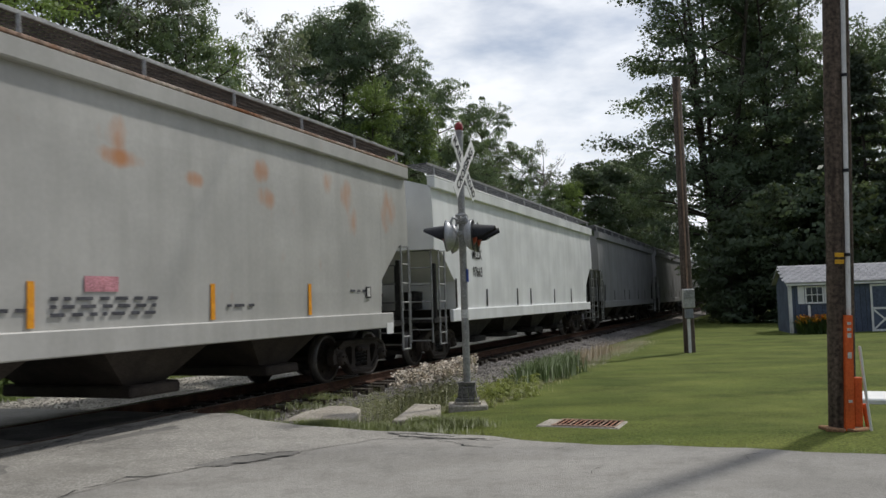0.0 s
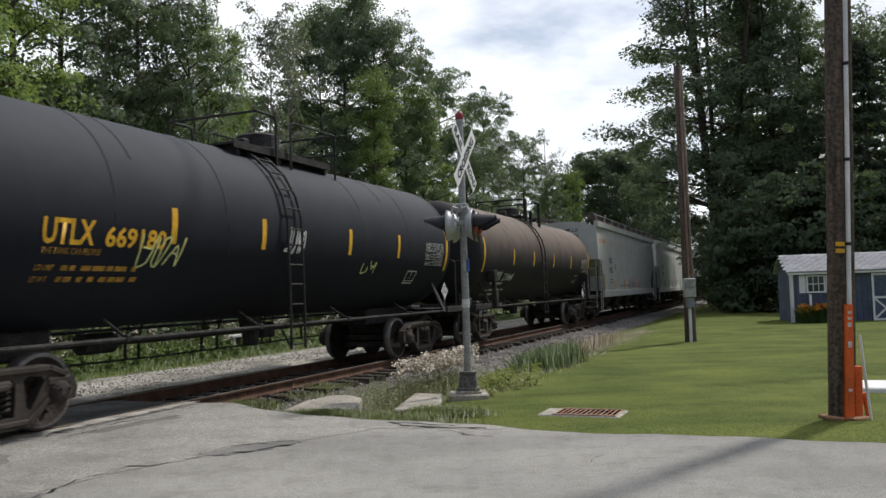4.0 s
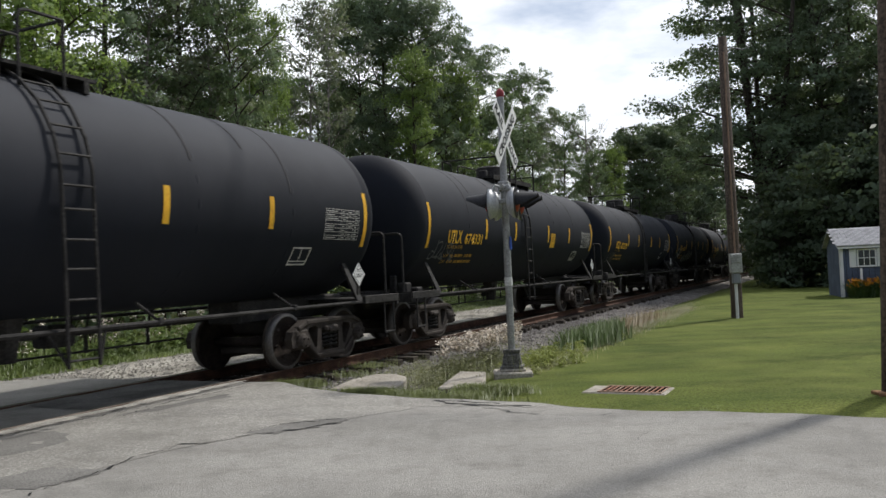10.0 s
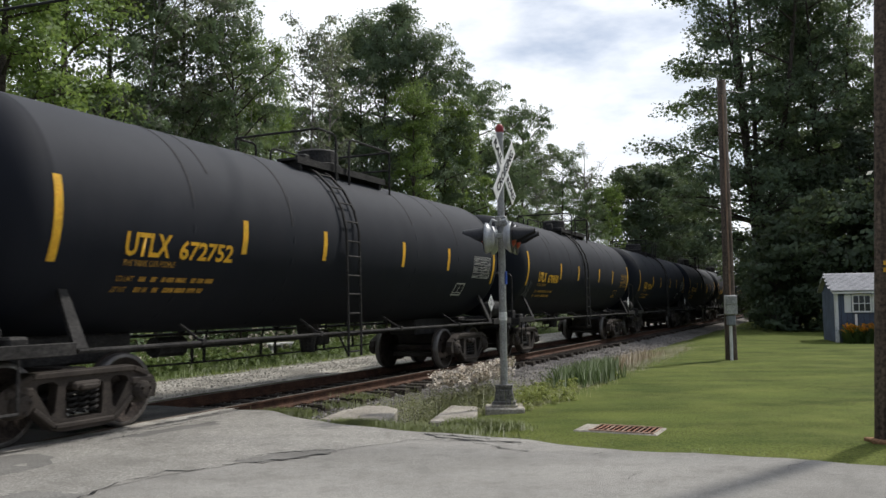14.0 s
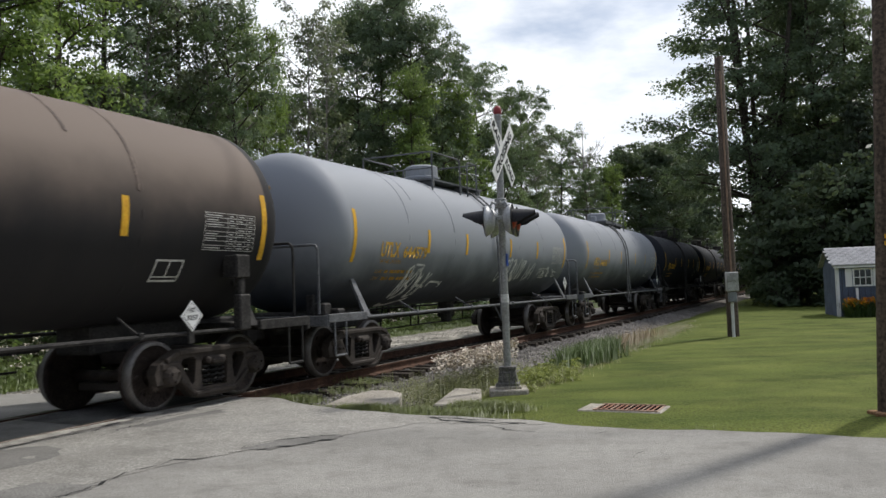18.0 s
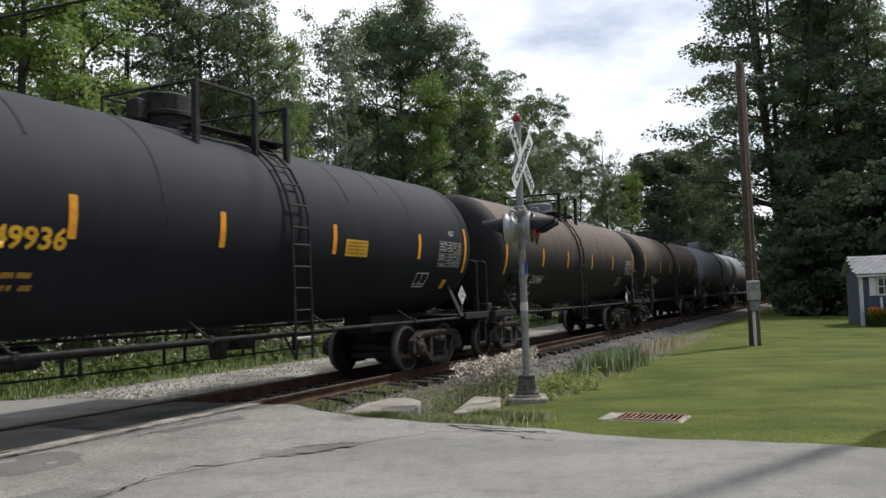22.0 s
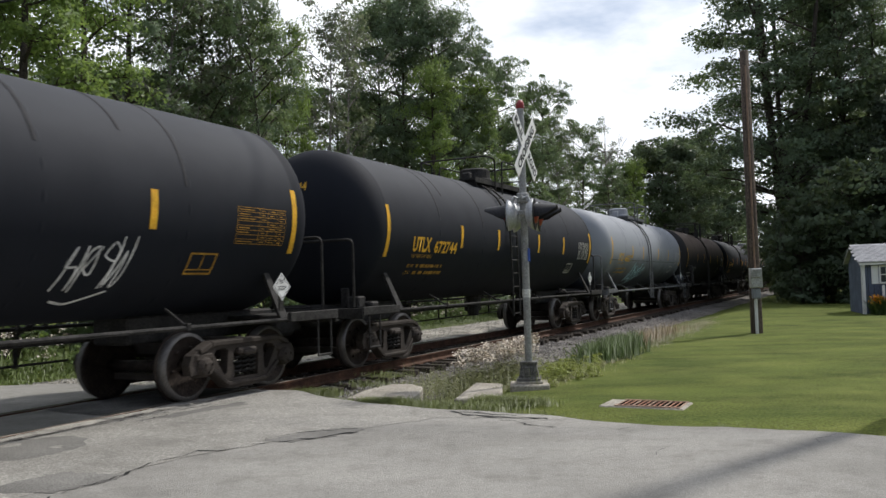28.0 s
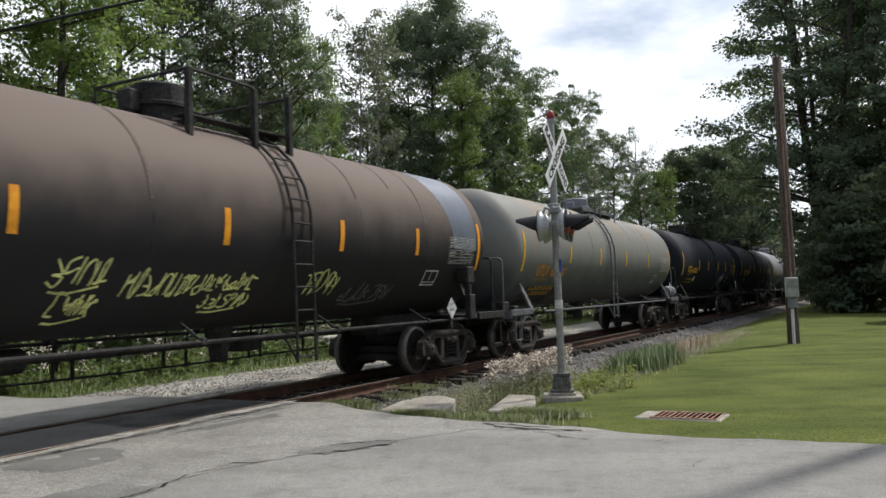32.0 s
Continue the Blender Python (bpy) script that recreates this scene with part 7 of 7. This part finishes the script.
def tree_kinds():
    def kind(name, label, seeds, *rest, **more):
        made = [tree_meshes(k, *rest, **more) for k in seeds]
        tops = [sorted(v.co.z for v in c.vertices)[-60] for t, c in made]
        TREES[name] = (label, made, tops)
    kind("ash", "full green broadleaf tree behind the track", (1, 2), 15, 3.2, 0.12, 32, 104, 0.135, LEAF_A, pad=0.62, twigs=10, gap=0.08)
    kind("locust", "bright green leafy tree behind the track", (3, 4), 14, 3.6, 0.12, 26, 120, 0.125, LEAF_B, BARK, "tiers", 0.74, 0.2, 9, 0.2)
    kind("maple", "tall dark green tree with a dense crown", (5, 6), 17, 3.6, 0.12, 36, 110, 0.14, LEAF_C, pad=0.74, twigs=10, gap=0.06)
    kind("thin", "thin grey-green tree with bare branches showing", (7, 8), 16, 2.6, 0.15, 34, 26, 0.16, LEAF_D, GREYBARK, "ragged", 0.55, 0.13, 8, 0.2)
    kind("dark", "very tall dark tree with layered branches", (9, 10), 26, 4.9, 0.12, 46, 84, 0.23, LEAF_E, BARK, "round", 1.1, 0.32, 12, 0.08)
    kind("giant", "very tall dark tree with layered branches above a bare trunk", (17, 23), 30, 7.0, 0.16, 100, 100, 0.19, LEAF_C, BARK, "tiers", 1.0, 0.24, 9, 0.1, stems=4)
    kind("spruce", "tall dark spruce with layered branches", (11, 12), 24, 4.2, 0.05, 64, 40, 0.29, NEEDLE, BARK, "cone", 0.8, 0.3, 8, 0.05)
    kind("round_maple", "dense dark green tree with a rounded crown", (18, 19), 11, 3.3, 0.06, 44, 80, 0.19, LEAF_E, BARK, "round", 0.7, 0.2, 11, 0.0)
    kind("screen", "tall broadleaf tree at the back of the wood", (20,), 20, 4.2, 0.08, 30, 26, 0.45, LEAF_E, BARK, "round", 1.3, 0.3, 8, 0.1)
    kind("shrub", "dense dark green undergrowth bush", (13, 14), 4.0, 2.0, 0.05, 14, 44, 0.18, LEAF_A, BARK, "round", 0.5, 0.07, 8)
    kind("gloom", "dark bushy undergrowth below tall trees", (15, 16), 6.5, 2.5, 0.03, 20, 50, 0.26, LEAF_E, BARK, "round", 0.75, 0.1, 8)


def plant(kind, x, y, height, spin=None, group="trees behind the track", wide=1.0, z=-0.15):
    label, pair, tops = TREES[kind]
    i = random.randrange(len(pair))
    trunk, crown = pair[i]
    k = height / tops[i]
    m = pose(x, y, z, 0, 0, random.uniform(0, 360) if spin is None else spin) @ Matrix.Diagonal((k * wide, k * wide, k, 1))
    name = "bush" if kind in ("shrub", "gloom") else "tree"
    t = thing(name, label, name, m, group)
    part("trunk", trunk, None, t)
    part("crown", crown, None, t)
    return t


def by_view(az, dist):
    return math.sin(radians(az)) * dist, math.cos(radians(az)) * dist


def make_trees():
    tree_kinds()
    # behind the track: bearing, rise of the top, distance across the track, kind
    row = [(-43, 27, 21, "ash", 1.0), (-38.5, 27, 22, "locust", 1.0), (-35, 27, 25, "locust", 0.9), (-31.5, 26, 20, "locust", 1.0), (-28, 25.5, 22, "locust", 0.9),
           (-25.3, 25, 27, "ash", 0.9), (-23, 24, 25, "thin", 1.0), (-20.9, 24.5, 27, "maple", 0.8), (-18.9, 22.0, 25, "thin", 0.8), (-16.2, 19.0, 23, "ash", 0.7), (-14.6, 18.6, 26, "locust", 0.6),
           (-12.4, 19.8, 27, "thin", 0.8), (-10.4, 19.4, 26, "thin", 0.8), (-8.6, 19.6, 30, "maple", 0.5), (-7.0, 20.9, 28, "maple", 0.6), (-4.9, 19.4, 25, "maple", 0.55), (-4.9, 15.5, 23, "locust", 0.6),
           (-2.5, 16.8, 24, "ash", 0.5), (-1.2, 14.2, 23, "locust", 0.55), (0.2, 15.5, 26, "ash", 0.5), (1.5, 11.6, 24, "ash", 0.55), (2.8, 13.8, 25, "ash", 0.5), (4.2, 11.2, 23, "thin", 0.8), (5.4, 11.0, 24, "ash", 0.5),
           (7.1, 9.4, 22, "thin", 0.7), (7.6, 8.0, 19, "ash", 0.6), (9.0, 8.2, 18, "locust", 0.6), (10.9, 9.2, 17.5, "round_maple", 1.0), (12.4, 9.6, 17, "round_maple", 0.95), (13.6, 7.9, 15.5, "round_maple", 0.9), (15.2, 5.6, 14.5, "ash", 0.8), (16.8, 4.6, 14, "round_maple", 0.7)]
    for az, el, p, kind, wide in row:
        d = p / math.sin(radians(TRACK_AZ - az))
        x, y = by_view(az, d)
        plant(kind, x, y, 1.75 + d * math.tan(radians(el)), wide=wide * (1.3 if -9 < az < 6 and wide < 0.7 else 1.0))
    # a second line just behind closes the gaps low down
    for k in range(17):
        az = -30 + 2.35 * k
        d = 33 / math.sin(radians(TRACK_AZ - az))
        x, y = by_view(az, d)
        el = float(np.interp(az, (-30, -20, -16, -3, 3, 8), (15, 14.5, 14, 13.5, 10.0, 6.5)))
        plant(("ash", "maple", "locust", "ash", "maple")[k % 5], x, y, 1.75 + d * math.tan(radians(el)), wide=0.85)
    # a deeper row and undergrowth
    s = 70.0
    while s < 120:
        q = at(s, 33 + random.uniform(-2, 4))
        plant(random.choice(("ash", "maple", "ash")), q.x, q.y, random.uniform(7.5, 9.5) if s < 60 else 7, wide=1.2)
        s += random.uniform(6, 9)
    s = -6.0
    while s < 130:
        q = at(s, random.uniform(18.5, 22))
        plant("shrub", q.x, q.y, random.uniform(3.0, 5.2), wide=1.1, group="undergrowth")
        s += random.uniform(2.2, 3.4) * (1 if s < 60 else 1.6)
    # dark wood to the right of the track
    for az, d, h, kind, wide in ((18.6, 58, 34, "giant", 1.0), (22.6, 60, 31, "giant", 0.72), (21.0, 68, 24, "dark", 0.7), (26.0, 60, 19, "ash", 0.9), (27.5, 54, 16, "spruce", 0.8), (29.5, 60, 19, "ash", 1.0),
                                 (32, 55, 17, "spruce", 0.85), (34.5, 58, 18, "dark", 0.85), (37.5, 55, 17, "dark", 0.85), (41, 52, 18, "spruce", 0.85), (45, 55, 18, "dark", 0.85), (23.8, 72, 15, "screen", 1.1), (28.3, 74, 16, "screen", 1.1), (33.5, 72, 17, "screen", 1.1), (20.5, 84, 16, "maple", 1.0), (24.6, 52, 12, "spruce", 0.9), (30.5, 50, 12, "spruce", 0.9)):
        x, y = by_view(az, d)
        plant(kind, x, y, h, group="trees of the dark wood", wide=wide)
    for k in range(26):
        az = 19.4 + k * 1.0
        x, y = by_view(az, 46 + random.uniform(-2, 6) + (3 if k > 2 else 0))
        plant("gloom", x, y, random.uniform(4.5, 8), group="undergrowth", wide=1.0)
    for k in range(9):
        q = at(52 + 7 * k, random.uniform(2.0, 4.2))
        plant("gloom", q.x, q.y, random.uniform(4, 7), group="undergrowth")
    # unseen trees added behind the camera: they block low sky light and show in reflections
    for k in range(11):
        plant("screen", -50 + 10 * k, -24 + random.uniform(-4, 4), 19)
    # bare dead tree top
    q = at(*(lambda d: (d * math.cos(radians(14.8)), d * math.sin(radians(14.8))))(78))
    dead = thing("tree", "bare dead tree with thin grey twigs", "tree", pose(q.x, q.y, -0.2))
    bm = bmesh.new()
    rnd = random.Random(77)
    tube(bm, [(0, 0, 0), (0.2, 0, 7), (0.1, 0.2, 14.5)], [0.2, 0.13, 0.03], 6)
    for i in range(26):
        z = rnd.uniform(6, 14)
        a = rnd.uniform(0, 6.28)
        L = rnd.uniform(1.0, 2.6)
        e = Vector((math.cos(a) * L, math.sin(a) * L, z + L * rnd.uniform(0.6, 1.3)))
        tube(bm, [(0.12, 0.1, z), Vector((0.12, 0.1, z)).lerp(e, 0.5) + Vector((0, 0, -0.15)), e], [0.05, 0.03, 0.01], 4, False)
        for _ in range(3):
            m = Vector((0.12, 0.1, z)).lerp(e, rnd.uniform(0.4, 0.9))
            tube(bm, [m, m + Vector((rnd.gauss(0, 0.4), rnd.gauss(0, 0.4), rnd.uniform(0.3, 0.9)))], [0.02, 0.008], 3, False)
    part("trunk", bm, GREYBARK, dead)


def blades(name, label, category, pts, height, width, material, lean=0.35, seed=1, soft=0.0):
    """Grass blades as slim bent triangles; pts: places on the ground."""
    rng = np.random.default_rng(seed)
    p = np.asarray(pts, float)
    n = len(p)
    h = (np.asarray(height) * rng.uniform(0.5, 1.25, n))[:, None]
    a = rng.uniform(-1.3, 1.3, n) if soft else rng.uniform(0, math.tau, n)
    d = np.stack([np.cos(a), np.sin(a), 0 * a], 1)
    e = np.stack([-np.sin(a), np.cos(a), 0 * a], 1)
    w = width * rng.uniform(0.6, 1.3, n)[:, None]
    up = np.array([0, 0, 1.0])
    bend = lean * rng.normal(0, 1.0, n)[:, None] if soft else lean
    mid = p + up * h * 0.6 + (e + d) * h * bend * 0.3
    tip = p + up * h + (e + d) * h * bend
    v = np.stack([p - d * w, p + d * w, mid + d * w * 0.7, tip, mid - d * w * 0.7], 1).reshape(-1, 3)
    k = np.arange(n)[:, None] * 5
    f = np.concatenate([k + np.array([[0, 1, 2, 4]]), ], 0)
    g = k + np.array([[4, 2, 3]])
    me = bpy.data.meshes.new(name)
    me.from_pydata(v.tolist(), [], f.tolist() + g.tolist())
    me.materials.append(material)
    if soft:
        nrm = -e * (1 - soft) + up * soft
        nrm /= np.linalg.norm(nrm, axis=1)[:, None]
        me.normals_split_custom_set_from_vertices(np.repeat(nrm, 5, axis=0).tolist())
    return tagged(new(name, me), label, category, kind="stuff")


def ground_at(s, p, dz=0.0):
    q = at(s, p)
    return (q.x, q.y, ground_z(q.x, q.y) + dz)


def make_grass():
    rnd = random.Random(21)
    # ragged fringe along the asphalt
    pts = []
    for _ in range(5200):
        p = rnd.uniform(-7, 7.4)
        s = road_edge(p) + abs(rnd.gauss(0, 0.12)) - 0.02
        pts.append(ground_at(s, p, 0.02))
    blades("grass_fringe", "ragged green grass fringe along the asphalt", "grass", pts, 0.045, 0.004, BLADE, 0.6, 4, 0.95)
    # weeds between lawn and ballast: low pale grass, a yellow-green patch, darker broad-leaved clumps
    pts, hs = [], []
    for _ in range(14000):
        s = 11.0 + 24 * rnd.random() ** 1.2
        p = rnd.gauss(5.35, 0.36)
        if p > 6.4 or p < 4.5:
            continue
        pts.append(ground_at(s, p, -0.02))
        hs.append((0.06 + 0.09 * smooth(4.5, 5.3, p)) * (0.6 + 0.9 * abs(noise.noise(Vector((s * 0.9, p, 4))))))
    blades("tall_weeds", "pale green weeds and grasses between lawn and ballast", "weeds", pts, hs, 0.0035, WEED, 0.3, 5, 0.85)
    def clump(name, label, centres, size, leaf, seed, per=36):
        """Leafy weeds: small sprays of leaves stacked over each plant's foot; centres: s, p, plants, spread, height."""
        pads = []
        for cs, cp, n, sd, h in centres:
            for _ in range(n):
                x, y, z = ground_at(rnd.gauss(cs, sd * 1.5), rnd.gauss(cp, sd * 0.55))
                top = h * rnd.uniform(0.55, 1.0)
                for k in range(4):
                    pads.append(((x + rnd.gauss(0, 0.03), y + rnd.gauss(0, 0.03), z + top * (0.15 + 0.26 * k)), rnd.uniform(0.07, 0.13) * (1.15 - 0.2 * k)))
        v, f, nrm = leaf_sprays(np.random.default_rng(seed), pads, per, size, 1e9, 0.1, 1.1)
        tagged(new(name, from_arrays(name, v, f, leaf, nrm)), label, "weeds", kind="stuff")
    pts = []
    for cs, cp, n, sd in ((15.6, 4.62, 60, 0.3), (16.4, 4.45, 170, 0.35), (17.3, 4.35, 150, 0.35), (18.3, 4.4, 60, 0.4)):
        for _ in range(n):
            x, y, z = ground_at(rnd.gauss(cs, sd), rnd.gauss(cp, sd * 0.35))
            for _ in range(5):
                pts.append((x + rnd.gauss(0, 0.03), y + rnd.gauss(0, 0.03), z))
    blades("broad_weeds", "darker upright broad-leaved weeds", "weeds", pts, 0.42, 0.014, leaf_mat("broad_weed_leaves", (0.11, 0.16, 0.05), 0.4, 0.25), 0.25, 6, 0.5)
    clump("yellow_weeds", "yellow-green flowering weeds beside the mast", ((13.2, 4.4, 22, 0.4, 0.24), (13.9, 4.5, 24, 0.45, 0.28), (14.8, 4.65, 18, 0.5, 0.26), (17.4, 4.75, 10, 0.6, 0.26)), 0.03, leaf_mat("yellow_weed", (0.26, 0.29, 0.08), 0.5, 0.2), 12, 50)
    pts = [ground_at(rnd.gauss(cs, 0.9), rnd.gauss(4.75, 0.22)) for cs in (18.8, 20.5, 22.0, 24.0) for _ in range(260)]
    blades("rusty_docks", "brown dried dock stalks and tan grass among the weeds", "weeds", pts, 0.36, 0.006, leaf_mat("dry_dock", (0.26, 0.19, 0.10), 0.3, 0.25), 0.25, 14, 0.6)
    pts = [ground_at(rnd.uniform(12.0, 30.0), rnd.gauss(4.55, 0.25)) for _ in range(9000)]
    blades("dry_grass", "short pale dry grass at the edge of the lawn", "grass", pts, 0.09, 0.004, leaf_mat("dry_grass_blade", (0.24, 0.235, 0.11), 0.3, 0.25), 0.4, 16, 0.8)
    clump("grey_weeds", "grey-green feathery weeds around the dry flowers", ((13.2, 5.6, 60, 0.5, 0.55), (12.7, 6.2, 50, 0.55, 0.45), (13.9, 5.5, 30, 0.5, 0.45), (12.3, 6.9, 16, 0.5, 0.35)), 0.03, leaf_mat("grey_weed_leaves", (0.25, 0.25, 0.15), 0.35, 0.25), 15, 16)
    # green tufts by the slabs and rails
    pts = []
    for c_s, c_p, n, sd in ((9.62, 5.8, 900, 0.12), (9.68, 5.55, 900, 0.12), (10.15, 4.3, 1300, 0.13), (10.2, 3.95, 1300, 0.15), (10.3, 7.2, 800, 0.14), (10.2, 7.45, 500, 0.15), (11.4, 7.0, 260, 0.2), (12.6, 7.4, 200, 0.2), (9.55, 5.1, 400, 0.14), (9.55, 4.6, 400, 0.14), (9.55, 4.1, 400, 0.14), (9.5, 6.4, 400, 0.12)):
        for _ in range(n):
            x, y, z = ground_at(rnd.gauss(c_s, sd * 0.7), rnd.gauss(c_p, sd * 1.3))
            pts.append((x, y, max(z, -0.01)))
    blades("grass_tufts", "fresh green grass tufts round the concrete slabs", "grass", pts, 0.1, 0.005, BLADE, 0.4, 7, 0.9)
    # pale dry flowering weeds beside the signal
    rng = np.random.default_rng(8)
    cs, stalks = [], []
    for _ in range(170):
        s, p = rnd.gauss(13.45, 0.5), rnd.gauss(5.62, 0.3)
        x, y, z = ground_at(s, p)
        h = rnd.uniform(0.5, 0.78)
        stalks.append((x, y, z))
        cs.append((x, y, z + h))
    v, f = leaf_cards(rng, cs, (0.05, 0.05, 0.025), 30, 0.045)
    tagged(new("dry_flower_heads", from_arrays("dry_flower_heads", v, f, SEED)), "pale cream seed heads of dry wildflowers", "flowers", kind="stuff")
    for _ in range(260):
        s, p = rnd.gauss(13.0, 0.7), rnd.gauss(5.95, 0.6)
        stalks.append(ground_at(s, p))
    blades("flower_stalks", "thin grey-green stalks and leaves of wildflowers", "weeds", [(q[0] + rnd.gauss(0, 0.05), q[1] + rnd.gauss(0, 0.05), q[2]) for q in stalks for _ in range(5)], 0.45, 0.003, WEED, 0.3, 9, 0.8)
    # far bank
    pts, hs = [], []
    for _ in range(26000):
        s = 8.5 + 60 * rnd.random() ** 1.4
        p = 13.7 + abs(rnd.gauss(0, 2.0))
        if s < 10.2 and p < 60:
            continue
        pts.append(ground_at(s, p, -0.02))
        hs.append((0.14 + 0.4 * smooth(14, 17.5, p)) * (0.6 + abs(noise.noise(Vector((s * 0.5, p * 0.5, 9))))))
    blades("bank_weeds", "bright green weeds on the bank beyond the gravel lane", "weeds", pts, hs, 0.016, leaf_mat("bank_grass_blade", (0.115, 0.155, 0.04), 0.3, 0.25), 0.5, 10, 0.6)
    clump("bank_plants", "leafy green weeds on the bank beyond the gravel lane", [(10.5 + 1.1 * k, 15.6 + 0.8 * math.sin(k * 2.1), 16, 0.55, 0.55 + 0.25 * math.sin(k * 1.3)) for k in range(34)], 0.07, leaf_mat("bank_plant_leaves", (0.12, 0.17, 0.055), 0.4, 0.25), 31, 34)
    cs = []
    for _ in range(240):
        s = 10.5 + 40 * rnd.random() ** 1.5
        p = 14.4 + abs(rnd.gauss(0, 1.6))
        x, y, z = ground_at(s, p)
        cs.append((x, y, z + rnd.uniform(0.4, 0.95)))
    v, f = leaf_cards(rng, cs, (0.06, 0.06, 0.03), 14, 0.05)
    tagged(new("bank_flowers", from_arrays("bank_flowers", v, f, SEED)), "small pale wildflowers on the bank", "flowers", kind="stuff")
    # day lilies in front of the shed
    bed = thing("lily_bed", "orange day lilies in green leaves before the shed", "flower bed", pose(14.35, 31.9, -0.05, 0, 0, SHED_TURN))
    pts = [(rnd.uniform(-0.6, 0.6), rnd.gauss(0, 0.2), 0) for _ in range(700)]
    g = blades("lily_leaves", "long green strap leaves", "", pts, 0.62, 0.02, leaf_mat("lily_leaf", (0.04, 0.07, 0.02), 0.25, 0.4), 0.5, 11)
    g.parent = bed
    cs = [(rnd.uniform(-0.6, 0.6), rnd.gauss(0, 0.18), rnd.uniform(0.38, 0.72)) for _ in range(46)]
    v, f = leaf_cards(rng, cs, (0.05, 0.05, 0.04), 10, 0.11)
    tagged(part("lily_blooms", from_arrays("lily_blooms", v, f, LILY), LILY, bed), "bright orange blooms", kind="stuff")


make_trees()
make_grass()

motions()
